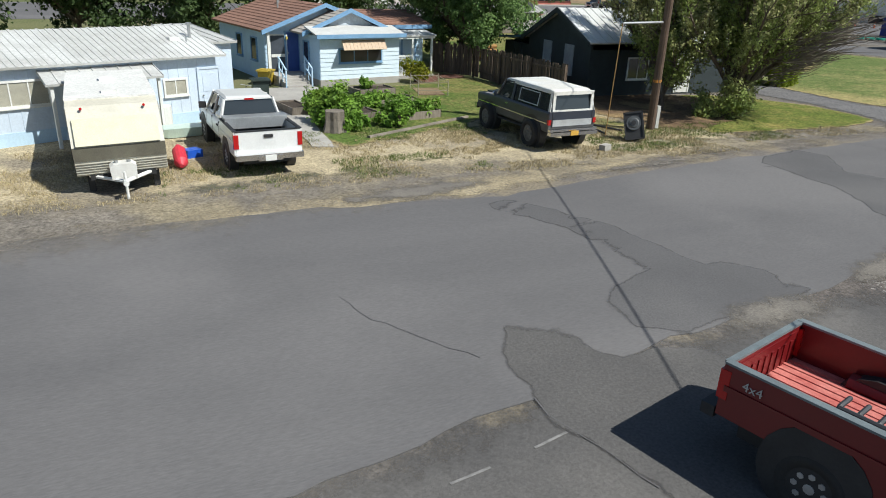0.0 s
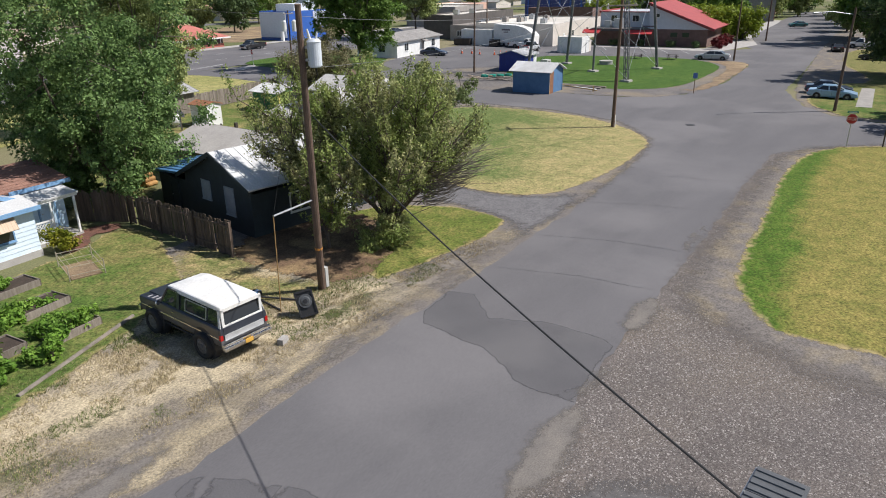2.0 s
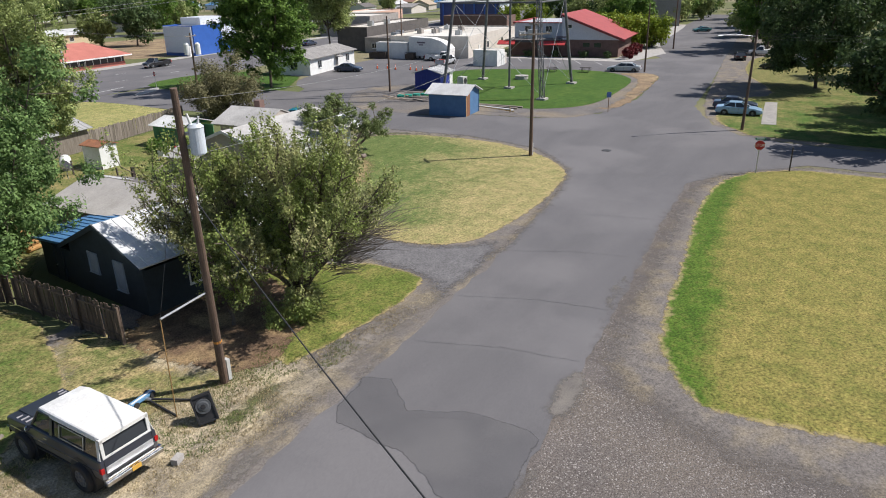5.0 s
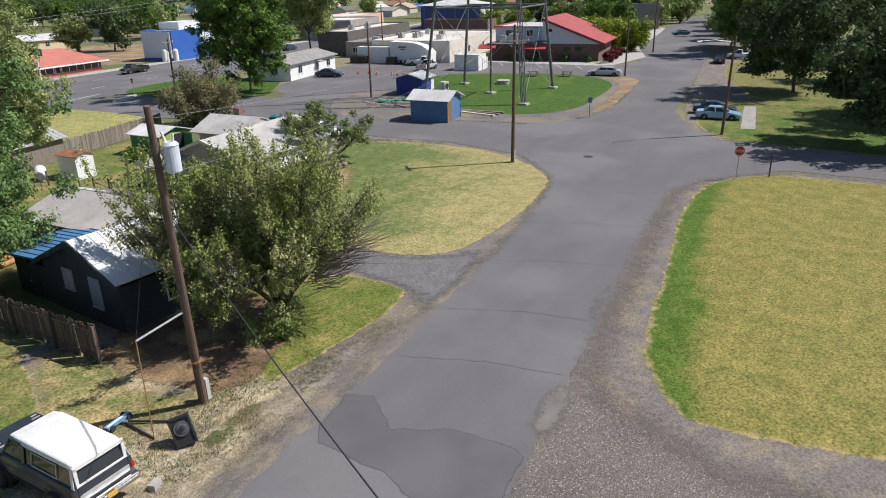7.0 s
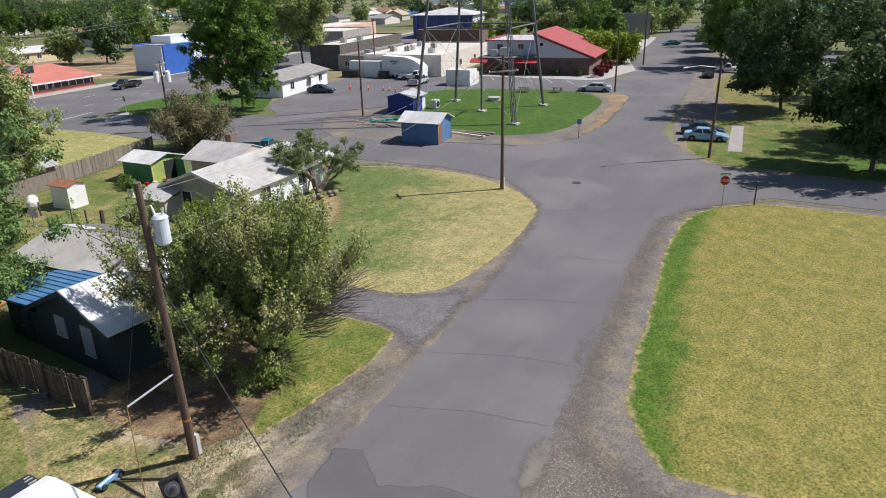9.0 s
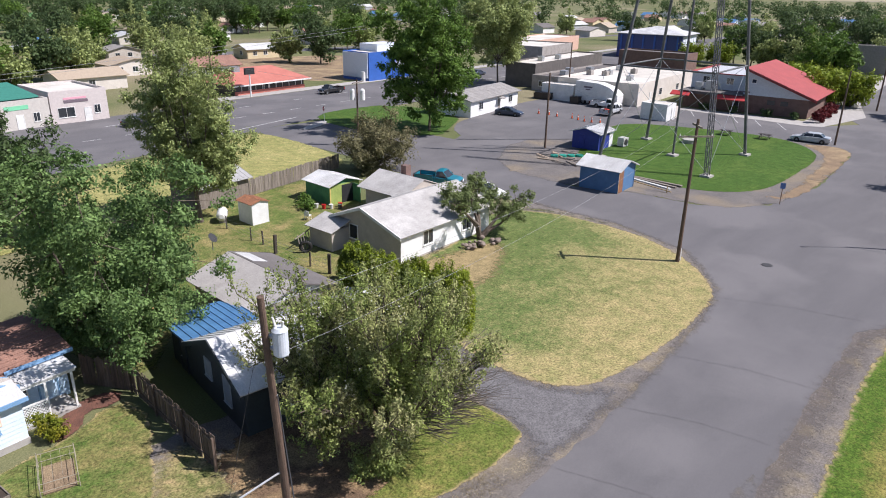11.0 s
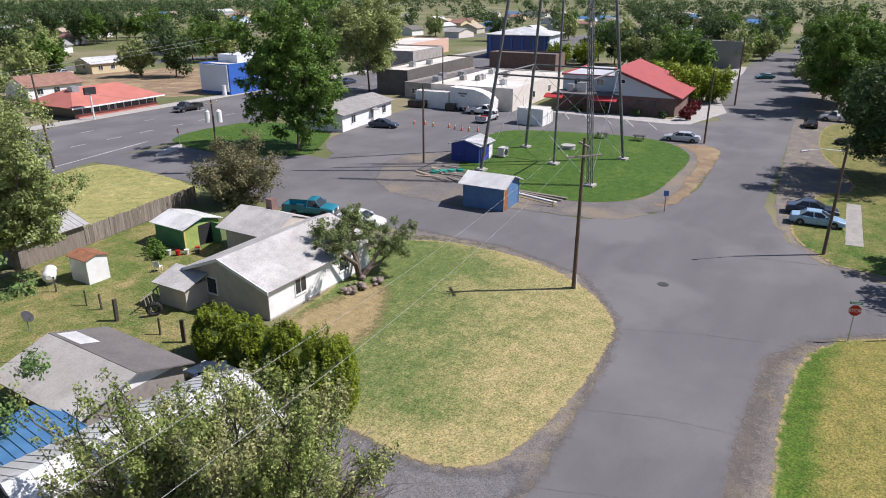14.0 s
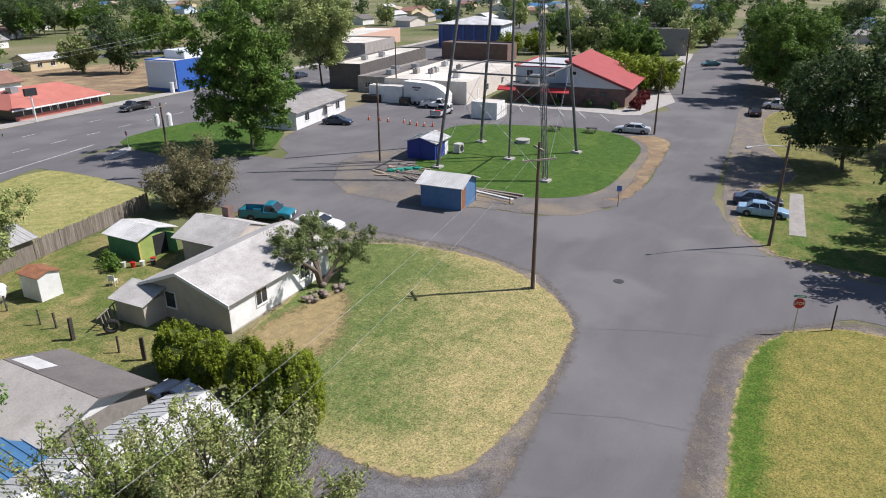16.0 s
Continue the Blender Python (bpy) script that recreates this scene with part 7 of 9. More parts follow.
    part("roof_vent", B((-1.2, -0.9, -0.2, 0.2, 2.40, 2.52)), white, c)
    part("chassis", B((-3.0, 2.6, -0.8, 0.8, 0.42, 0.56)), BLACK, c)
    for x in (-2.6, 2.2):
        for y in (-0.8, 0.8):
            part("support", B((x - 0.08, x + 0.08, y - 0.08, y + 0.08, 0, 0.45)), BLACK, c)


trailer()

sedan("saloon_car", pose(62.0, 50.2, 0, 0, 0, -78), CAR_WHITE, "white saloon parked beside the lawn")
pickup("pickup_truck", pose(61.3, 56.4, 0, 0, 0, -65), CAR_TEAL, "old teal pickup parked beside the street", L=5.3, cab=(-0.1, 1.4), bed_len=2.3, r=0.36)
sedan("saloon_car", pose(88.2, 14.6, 0, 0, 0, -82), CAR_BLUE, "light-blue saloon parked on the grass verge")
sedan("saloon_car", pose(91.6, 15.6, 0, 0, 0, -80), CAR_NAVY, "dark-blue saloon parked beside a lighter one")
sedan("saloon_car", pose(119.6, 38.0, 0, 0, 0, 100), CAR_SILVER, "silver saloon parked at the lot's edge", L=5.3, W=0.97)
sedan("saloon_car", pose(101.2, 81.2, 0, 0, 0, -70), CAR_NAVY, "dark-blue saloon parked by the white office")
lot = pickup("pickup_truck", pose(116.4, 70.6, 0, 0, 0, 8), CAR_SILVER, "silver pickup with a black bed and red load", L=5.6, cab=(0.0, 1.6), bed_len=2.1, inner=BLACK, floor_mat=BLACK)
part("load", B((-2.2, -1.5, -0.5, 0.4, 0.68, 1.15), (-1.4, -1.0, -0.2, 0.5, 0.68, 1.0)), mat("red_load", (0.55, 0.06, 0.04), (0.45, 0.05, 0.03)), lot)
pickup("pickup_truck", pose(121.7, 75.2, 0, 0, 0, -76), CAR_WHITE, "white pickup parked by the tall trailer", L=5.6, inner=BLACK, floor_mat=BLACK)
sedan("saloon_car", pose(210, 46.0, 0, 0, 0, 130), CAR_DTEAL, "dark teal car parked at the kerb")
sedan("saloon_car", pose(144.0, 24.4, 0, 0, 0, 15), CAR_BLACK, "black car parked under the trees", L=4.4)
pickup("pickup_truck", pose(152.5, 21.5, 0, 0, 0, 95), CAR_WHITE, "white pickup parked across the verge")
sedan("saloon_car", pose(131.5, 16.8, 0, 0, 0, 85), CAR_BLACK, "dark car parked on dry grass under a tree", L=4.5)
pickup("pickup_truck", pose(92.0, 121.5, 0, 0, 0, 188), CAR_BLACK, "black pickup standing on the main street")
sedan("saloon_car", pose(49.0, 111.0, 0, 0, 0, 15), CAR_BLACK, "black car on the main street")
sedan("saloon_car", pose(139.0, 125.0, 0, 0, 0, 10), CAR_NAVY, "dark blue car on the main street")
for x, y, a, k in ((100, 199, 10, CAR_WHITE), (107, 198, 12, CAR_SILVER), (104, 255, 30, CAR_WHITE), (330, 57, 8, CAR_WHITE)):
    sedan("saloon_car", pose(x, y, 0, 0, 0, a), k, "far parked car beside the side street")


# ---- street furniture and near things ----
def dumpster():
    c = thing("dumpster", pose(17.5, 2.5, 0, 0, 0, 88), "black steel dumpster with ribbed plastic lids", "dumpster")
    body = mat("dumpster_paint", (0.028, 0.024, 0.022), (0.018, 0.016, 0.015), rough=0.6, scale=2, fine=15)
    bm = bmesh.new()
    prism(bm, [(-0.85, 0.1), (0.75, 0.1), (0.85, 1.2), (-0.85, 1.42)], "x", -0.55, 0.55)
    part("body", bm, body, c)
    for y0, y1 in ((-0.88, -0.01), (0.01, 0.88)):
        bm = bmesh.new()
        z = lambda y: 1.43 - (y + 0.85) * 0.13
        prism(bm, [(y0, z(y0)), (y1, z(y1)), (y1, z(y1) + 0.035), (y0, z(y0) + 0.035)], "x", -0.58, 0.58)
        for i in range(4):
            y = y0 + 0.1 + i * (y1 - y0 - 0.2) / 3
            prism(bm, [(y - 0.07, z(y) + 0.035), (y + 0.07, z(y) + 0.03), (y + 0.06, z(y) + 0.06), (y - 0.06, z(y) + 0.06)], "x", -0.5, 0.56)
        part("lid", bm, mat("grey_black_lid", (0.10, 0.105, 0.11), (0.075, 0.08, 0.085), rough=0.5), c)
    part("hinge_bar", T(((0.6, -0.88, 1.4), (0.6, 0.88, 1.18), 0.03)), STEEL, c)
    for s in (1, -1):
        part("lift_pocket", B((-0.35, 0.35, *sorted((s * 0.98, s * 0.82)), 0.7, 0.86)), body, c)
    for x in (-0.4, 0.4):
        for y in (-0.6, 0.6):
            part("skid", B((x - 0.1, x + 0.1, y - 0.1, y + 0.1, 0, 0.1)), body, c)


dumpster()
solo("timber", B((-0.9, 0.9, -0.12, 0.12, 0, 0.2)), mat("pale_timber", (0.42, 0.33, 0.24), (0.34, 0.26, 0.19), rough=0.8, stretch=(0.4, 4, 4)), "pale timber baulk lying on the gravel", "timber", m=pose(16.1, 2.6, 0.01, 0, 0, -66))


def wheelie_bin(x, y, rz, tip, colour, label, hh=1.05):
    c = thing("wheelie_bin", pose(x, y, 0.0, tip, 0, rz), label, "rubbish bin")
    bm = bmesh.new()
    loft(bm, [(-0.28, [(-0.30, 0.15), (0.30, 0.15), (0.34, hh), (-0.34, hh)]), (0.30, [(-0.30, 0.1), (0.30, 0.1), (0.36, hh), (-0.36, hh)])])
    part("body", bm, colour, c)
    bm = B((-0.36, 0.40, -0.40, 0.40, hh, hh + 0.06))
    box(bm, -0.2, 0.25, -0.25, 0.25, hh + 0.06, hh + 0.09)
    part("lid", bm, colour, c)
    for s in (1, -1):
        part("wheel", T(((-0.25, s * 0.26, 0.13), (-0.25, s * 0.34, 0.13), 0.13), n=16), RUBBER, c)
    part("handle", T(((-0.42, -0.25, hh + 0.02), (-0.42, 0.25, hh + 0.02), 0.025)), colour, c)
    return c


wheelie_bin(6.95, 30.9, -90, 0, mat("dark_green_bin", (0.035, 0.05, 0.045), (0.028, 0.04, 0.036), rough=0.5), "dark green wheelie bin beside the mobile home")


def leaning_speaker():
    """A bin standing on its wheels, tilted, with its round-marked lid towards the street."""
    c = thing("wheelie_bin", pose(18.9, 19.9, 0.1, -18, -12, -38), "black plastic bin with a round moulded lid standing tilted", "rubbish bin")
    bm = bmesh.new()
    loft(bm, [(-0.33, [(-0.12, 0.0), (0.2, 0.0), (0.22, 1.02), (-0.12, 1.02)]), (0.33, [(-0.12, 0.0), (0.2, 0.0), (0.22, 1.02), (-0.12, 1.02)])])
    part("body", bm, BLACK, c)
    part("rim", B((-0.36, 0.36, -0.16, -0.12, 0.0, 0.06), (-0.36, 0.36, -0.16, -0.12, 0.98, 1.05), (-0.36, -0.30, -0.16, -0.12, 0.0, 1.05), (0.30, 0.36, -0.16, -0.12, 0.0, 1.05)), BLACK, c)
    lid = mat("grey_black_lid", (0.10, 0.105, 0.11), (0.075, 0.08, 0.085), rough=0.5)
    part("round_lid", T(((0, -0.12, 0.62), (0, -0.17, 0.62), 0.27), ((0, -0.17, 0.62), (0, -0.19, 0.62), 0.2, 0.16), n=24), lid, c)
    part("hub", T(((0, -0.17, 0.62), (0, -0.22, 0.62), 0.09), n=16), BLACK, c)


leaning_speaker()


def raised_bed(x, y, w, d, rz, seed):
    c = thing("raised_bed", pose(x, y, 0.04, 0, 0, rz), "wooden raised bed planted with green vegetables", "planter", "raised beds")
    for a in ((-w / 2, w / 2, -d / 2, -d / 2 + 0.05), (-w / 2, w / 2, d / 2 - 0.05, d / 2), (-w / 2, -w / 2 + 0.05, -d / 2, d / 2), (w / 2 - 0.05, w / 2, -d / 2, d / 2)):
        part("board", B((*a, 0, 0.32)), WOOD_GREY, c)
    part("soil", B((-w / 2 + 0.05, w / 2 - 0.05, -d / 2 + 0.05, d / 2 - 0.05, 0, 0.26)), mat("garden_soil", (0.06, 0.042, 0.03), (0.04, 0.03, 0.022), rough=0.95, fine=25, bump=0.8), c)
    return c


def plant(x, y, h, r, material, label, seed, count=1500, size=0.07, name="garden_plant", z=0.05):
    t = thing(name, pose(x, y, z), label, "plant", "garden plants")
    rnd = random.Random(seed)
    cl = [((rnd.uniform(-r, r) * 0.7, rnd.uniform(-r, r) * 0.7, h * rnd.uniform(0.3, 0.85)), r * rnd.uniform(0.35, 0.6), 0.9) for _ in range(9)]
    o = new("foliage", leaf_cloud("foliage", cl, count, size, material, seed))
    o.parent = t
    bm = bmesh.new()
    for q, rr, _ in cl:
        tube(bm, (0, 0, 0), q, 0.02, 0.01, n=5)
    part("stem", bm, BARK, t)
    return t


LEAF_VEG = leaf_mat("vegetable_leaves", (0.19, 0.33, 0.05), (0.10, 0.20, 0.03))
for i, (x, y, w, d, rz) in enumerate(((12.5, 26.3, 1.9, 1.1, 12), (12.6, 29.3, 2.0, 1.2, 12), (12.6, 32.2, 2.0, 1.2, 10), (9.9, 26.6, 1.8, 1.3, 10), (7.9, 28.7, 0.9, 1.8, 10))):
    raised_bed(x, y, w, d, rz, i)
rv = random.Random(5)
for i in range(26):
    x, y = rv.uniform(8.4, 12.2), rv.uniform(24.2, 29.6)
    if i < 4:
        x, y = ((12.2, 26.3), (12.8, 29.2), (12.4, 32.2), (13.1, 26.3))[i]
    plant(x, y, rv.uniform(0.45, 0.95), rv.uniform(0.35, 0.65), LEAF_VEG if i % 3 else LEAF_GARDEN, "leafy green vegetable plant in the garden", 100 + i, count=650, size=0.08)
plant(8.9, 25.6, 1.5, 0.9, LEAF_GARDEN, "tall leafy shrub beside the stump", 140, 3500, 0.08)
wheelie_bin(8.2, 36.2, 60, 0, mat("yellow_bin", (0.5, 0.36, 0.05), (0.42, 0.3, 0.04), rough=0.5), "small yellow plastic bin beside the porch steps", hh=0.7)
plant(16.2, 35.4, 1.2, 0.85, leaf_mat("yellow_flower_leaves", (0.34, 0.30, 0.03), (0.12, 0.17, 0.02)), "yellow-flowering shrub beside the porch", 141, 2600, 0.07)


def stump(x, y, h, r, label):
    bm = bmesh.new()
    n = 16
    rows = []
    for k, z in enumerate((0, h * 0.25, h * 0.6, h)):
        rows.append([bm.verts.new((math.cos(6.283 * i / n) * r * (1.3 - 0.3 * min(1, k * 0.6)) * (1 + 0.12 * math.sin(i * 2.3)), math.sin(6.283 * i / n) * r * (1.3 - 0.3 * min(1, k * 0.6)) * (1 + 0.12 * math.sin(i * 2.3)), z)) for i in range(n)])
    for a, b in zip(rows, rows[1:]):
        for i in range(n):
            bm.faces.new((a[i], a[(i + 1) % n], b[(i + 1) % n], b[i]))
    bm.faces.new(rows[-1])
    solo("tree_stump", bm, mat("grey_bark", (0.24, 0.205, 0.17), (0.14, 0.12, 0.10), rough=0.9, fine=14, bump=0.8), label, "stump", m=pose(x, y, 0.02))


stump(8.5, 24.5, 0.8, 0.36, "broad grey tree stump with leaves growing over it")
bm = bmesh.new()
for i in range(7):
    a, b = (14.6 - i * 0.75, 25.6 - i * 0.36), (14.6 - (i + 1) * 0.75, 25.6 - (i + 1) * 0.36)
    tube(bm, (*a, 0.06), (*b, 0.06), 0.085, n=8)
solo("log_edging", bm, mat("grey_bark", (0.24, 0.205, 0.17), (0.14, 0.12, 0.10), rough=0.9, fine=14, bump=0.8), "weathered log lying along the lawn edge", "log")


def stop_sign(x, y, rz, z0=0.05, label="red stop sign on a thin steel post", blades=True):
    c = thing("stop_sign", pose(x, y, z0, 0, 0, rz), label, "road sign")
    part("post", B((-0.03, 0.03, -0.03, 0.03, 0, 2.75 if blades else 2.5)), STEEL, c)
    bm = bmesh.new()
    oct_ = lambda r: [(r * math.cos(math.pi / 8 + i * math.pi / 4), 2.2 + r * math.sin(math.pi / 8 + i * math.pi / 4)) for i in range(8)]
    prism(bm, oct_(0.41), "y", -0.045, -0.035)
    part("sign_border", bm, WHITE_PAINT, c)
    bm = bmesh.new()
    prism(bm, oct_(0.385), "y", -0.052, -0.045)
    pl = part("sign_plate", bm, mat("sign_red", (0.42, 0.012, 0.018), (0.38, 0.01, 0.016), rough=0.4, bump=0, fine_mix=0.04), c)
    text_on(pl, "STOP", pose(0, -0.053, 2.09, 90, 0, 0), 0.31, WHITE_PAINT)
    if blades:
        green = mat("sign_green", (0.02, 0.22, 0.13), (0.015, 0.18, 0.1), rough=0.4, bump=0)
        bl = part("street_blade", B((-0.38, 0.38, -0.01, 0.01, 2.62, 2.78)), green, c)
        part("lettering_bar", B((-0.28, 0.28, -0.014, -0.011, 2.67, 2.73)), WHITE_PAINT, bl)
    return c


stop_sign(63.2, 8.8, -68)
solo("steel_post", B((-0.05, 0.05, -0.05, 0.05, 0, 1.9)), mat("dark_post", (0.07, 0.055, 0.045), (0.05, 0.04, 0.034), rough=0.8), "dark post standing on the lawn", "post", m=pose(64.9, 6.6, 0.05))
stop_sign(72.6, 95.4, -100, label="red stop sign beside the main street", blades=False)
s = thing("small_sign", pose(83.3, 27.9, 0.02, 0, 0, -60), "small blue sign on a thin brown post", "road sign")
part("post", B((-0.03, 0.03, -0.03, 0.03, 0, 2.2)), mat("brown_post", (0.25, 0.12, 0.08), (0.2, 0.1, 0.06)), s)
part("plate", B((-0.25, 0.25, -0.05, -0.03, 1.7, 2.3)), mat("blue_plate", (0.12, 0.2, 0.42), (0.1, 0.17, 0.36)), s)
bm = T(((0, 0, 0), (0, 0, 0.02), 0.42), ((0, 0, 0.02), (0, 0, 0.026), 0.33), n=28)
solo("manhole_cover", bm, mat("cast_iron", (0.07, 0.068, 0.07), (0.05, 0.05, 0.052), rough=0.7, metal=0.3), "dark cast-iron manhole cover in the street", "manhole cover", m=pose(65.1, 21.6, 0.032))


def cone(x, y):
    c = thing("traffic_cone", pose(x, y, 0.03), "orange traffic cone with a white collar", "traffic cone", "traffic cones")
    part("base", B((-0.2, 0.2, -0.2, 0.2, 0, 0.04)), BLACK, c)
    part("cone", T(((0, 0, 0.04), (0, 0, 0.9), 0.16, 0.03), n=14), mat("cone_orange", (0.75, 0.12, 0.035), (0.68, 0.1, 0.03), bump=0), c)
    part("collar", T(((0, 0, 0.5), (0, 0, 0.68), 0.1, 0.075), n=14), WHITE_PAINT, c)


for x, y in ((106.6, 79.0), (107.1, 77.1), (106.9, 75.2), (107.5, 72.4), (107.0, 70.8), (106.7, 69.3), (106.9, 68.0), (107.6, 66.8)):
    cone(x, y)


def bench(x, y, rz):
    c = thing("picnic_table", pose(x, y, 0.05, 0, 0, rz), "dark picnic table with benches", "picnic table", "picnic tables")
    dark = mat("dark_table_wood", (0.06, 0.05, 0.048), (0.045, 0.038, 0.036), rough=0.8)
    part("tabletop", B((-0.9, 0.9, -0.38, 0.38, 0.72, 0.77)), dark, c)
    for y0 in (-0.72, 0.72):
        part("bench_board", B((-0.9, 0.9, y0 - 0.13, y0 + 0.13, 0.42, 0.46)), dark, c)
    for x0 in (-0.6, 0.6):
        for sy in (1, -1):
            part("leg", T(((x0, sy * 0.75, 0), (x0, sy * 0.2, 0.74), 0.04)), dark, c)


bench(114.6, 48.6, 100)
bench(116.2, 43.3, 100)
bm = T(((0, 0, 0), (0, 0, 0.5), 1.0), ((0, 0, 0.5), (0, 0, 0.55), 1.05), n=24)
solo("concrete_ring", bm, CONCRETE, "low round concrete well ring on the lawn", "well ring", m=pose(104.6, 49.3, 0.04))

# lumber and clutter between the huts
rl = random.Random(8)
for i in range(14):
    x, y = rl.uniform(79.5, 85.5), 57.5 - rl.uniform(0, 6)
    solo("board", B((-1.4, 1.4, -0.12, 0.12, 0, 0.06)), (WOOD_GREY, mat("pale_timber", (0.42, 0.33, 0.24), (0.34, 0.26, 0.19)))[i % 2], "loose timber board lying on the dirt", "timber", "loose boards", m=pose(x, y, 0.03 + 0.07 * (i % 3), 0, 0, rl.uniform(60, 110)))
for i in range(4):
    bm = T(((0, 0, 0), (0, 0, 0.25), 0.5), n=14)
    solo("hose_coil", bm, mat("green_hose", (0.02, 0.30, 0.22), (0.015, 0.24, 0.17)), "coil of bright green hose on the dirt", "hose", "hose coils", m=pose(82.2 + i * 0.9, 56.5 - i * 0.7, 0.04))
for i in range(3):
    solo("ramp_beam", B((-3.0, 3.0, -0.2, 0.2, 0, 0.12)), WOOD_GREY if i else mat("pale_beam", (0.55, 0.56, 0.54), (0.45, 0.46, 0.44)), "long grey beam lying beside the hut", "timber", "long beams", m=pose(80.0 + 0.6 * i, 41.3 - 0.2 * i, 0.03 + 0.04 * i, 0, 0, 82 + 6 * i))
bm = T(((0, 0, 0.0), (0, 0, 0.7), 0.06), ((0, -4, 0.0), (0, -4, 0.7), 0.06), ((0, 0, 0.6), (0, -4.5, 0.15), 0.05))
solo("yellow_rail", bm, mat("yellow_wood", (0.5, 0.33, 0.13), (0.4, 0.26, 0.1)), "low yellow wooden rail beside the hut", "rail", m=pose(77.6, 41.9, 0.02, 0, 0, 8))
ac = thing("air_conditioner", pose(94.7, 54.2, 0.05), "pale air-conditioning box beside the navy hut", "air conditioner")
part("case", B((-0.6, 0.6, -0.5, 0.5, 0.1, 1.3)), mat("grey_box", (0.5, 0.5, 0.47), (0.42, 0.42, 0.4)), ac)
part("fan_guard", T(((0, -0.5, 0.7), (0, -0.54, 0.7), 0.42), n=18), BLACK, ac)

# back yard
def cold_frame(x, y, w, d, rz):
    c = thing("vegetable_plot", pose(x, y, 0.05, 0, 0, rz), "small garden plot under thin bleached stakes and strings", "garden plot")
    stick = mat("bleached_stake", (0.36, 0.32, 0.24), (0.27, 0.24, 0.18), rough=0.9)
    for sx in (-w / 2, w / 2):
        for sy in (-d / 2, d / 2):
            part("stake", T(((sx, sy, 0), (sx, sy, 0.75), 0.022), n=6), stick, c)
    for z in (0.25, 0.65):
        part("rail", T(((-w / 2, -d / 2, z), (w / 2, -d / 2, z), 0.014), ((w / 2, -d / 2, z), (w / 2, d / 2, z), 0.014), ((w / 2, d / 2, z), (-w / 2, d / 2, z), 0.014), ((-w / 2, d / 2, z), (-w / 2, -d / 2, z), 0.014), n=5), stick, c)
    for k in range(4):
        part("string", T(((-w / 2 + w * (k + 0.5) / 4, -d / 2, 0.65), (-w / 2 + w * (k + 0.5) / 4, d / 2, 0.65), 0.008), n=4), stick, c)
    part("soil", B((-w / 2 + 0.1, w / 2 - 0.1, -d / 2 + 0.1, d / 2 - 0.1, 0, 0.03)), DIRT, c)


cold_frame(15.6, 32.1, 1.5, 2.3, -12)


def bicycle(x, y, rz):
    c = thing("bicycle", pose(x, y, 0.02, 12, 0, rz), "old black bicycle leaning on the mobile home", "bicycle")
    for x0 in (-0.52, 0.52):
        bm = bmesh.new()
        n = 20
        for k in range(n):
            a0, a1 = 6.2832 * k / n, 6.2832 * (k + 1) / n
            tube(bm, (x0 + 0.32 * math.cos(a0), 0, 0.34 + 0.32 * math.sin(a0)), (x0 + 0.32 * math.cos(a1), 0, 0.34 + 0.32 * math.sin(a1)), 0.022, n=5, cap=False)
        w = part("wheel", bm, RUBBER, c)
        part("spokes", T(*[((x0 + 0.31 * math.cos(q * 0.785), 0, 0.34 + 0.31 * math.sin(q * 0.785)), (x0 - 0.31 * math.cos(q * 0.785), 0, 0.34 - 0.31 * math.sin(q * 0.785)), 0.004) for q in range(4)], n=3), STEEL, w)
    part("frame", T(((-0.52, 0, 0.34), (-0.05, 0, 0.32), 0.018), ((-0.05, 0, 0.32), (-0.2, 0, 0.85), 0.018), ((-0.05, 0, 0.32), (0.36, 0, 0.8), 0.02), ((-0.2, 0, 0.8), (0.36, 0, 0.82), 0.018), ((-0.52, 0, 0.34), (-0.2, 0, 0.8), 0.015), ((0.52, 0, 0.34), (0.34, 0, 0.95), 0.018), n=6), BLACK, c)
    part("handlebar", T(((0.34, -0.28, 0.98), (0.34, 0.28, 0.98), 0.015), n=6), STEEL, c)
    part("saddle", B((-0.32, -0.08, -0.07, 0.07, 0.86, 0.91)), BLACK, c)


bicycle(6.15, 29.6, 110)
wood = thing("wood_pile", pose(24.9, 44.0, 0, 0, 0, 15), "pile of orange-brown cut logs beside the elm", "wood pile")
rp = random.Random(33)
for k in range(26):
    row = k // 7
    part("log", T(((-0.45 + rp.uniform(-0.08, 0.08), -1.1 + (k % 7) * 0.34 + row * 0.1, 0.17 + row * 0.29), (0.45 + rp.uniform(-0.08, 0.08), -1.1 + (k % 7) * 0.34 + row * 0.1, 0.17 + row * 0.29), rp.uniform(0.13, 0.17)), n=9), mat("cut_log", (0.44, 0.25, 0.085), (0.30, 0.165, 0.06), rough=0.9, per_object=0.3), wood)
sedan("saloon_car", pose(35.6, 37.0, 0, 0, 0, 88), CAR_NAVY, "dark-blue saloon on the drive behind the hedge", L=4.6)
chair = thing("garden_chair", pose(43.6, 55.4, 0.02, 0, 0, 120), "white plastic garden chair on the yard grass", "chair")
part("seat", B((-0.25, 0.25, -0.25, 0.25, 0.40, 0.44)), WHITE_PAINT, chair)
part("backrest", B((-0.25, 0.25, 0.23, 0.27, 0.44, 0.9)), WHITE_PAINT, chair)
for sx in (-0.22, 0.22):
    for sy in (-0.22, 0.22):
        part("leg", T(((sx, sy, 0), (sx, sy, 0.4), 0.025), n=6), WHITE_PAINT, chair)
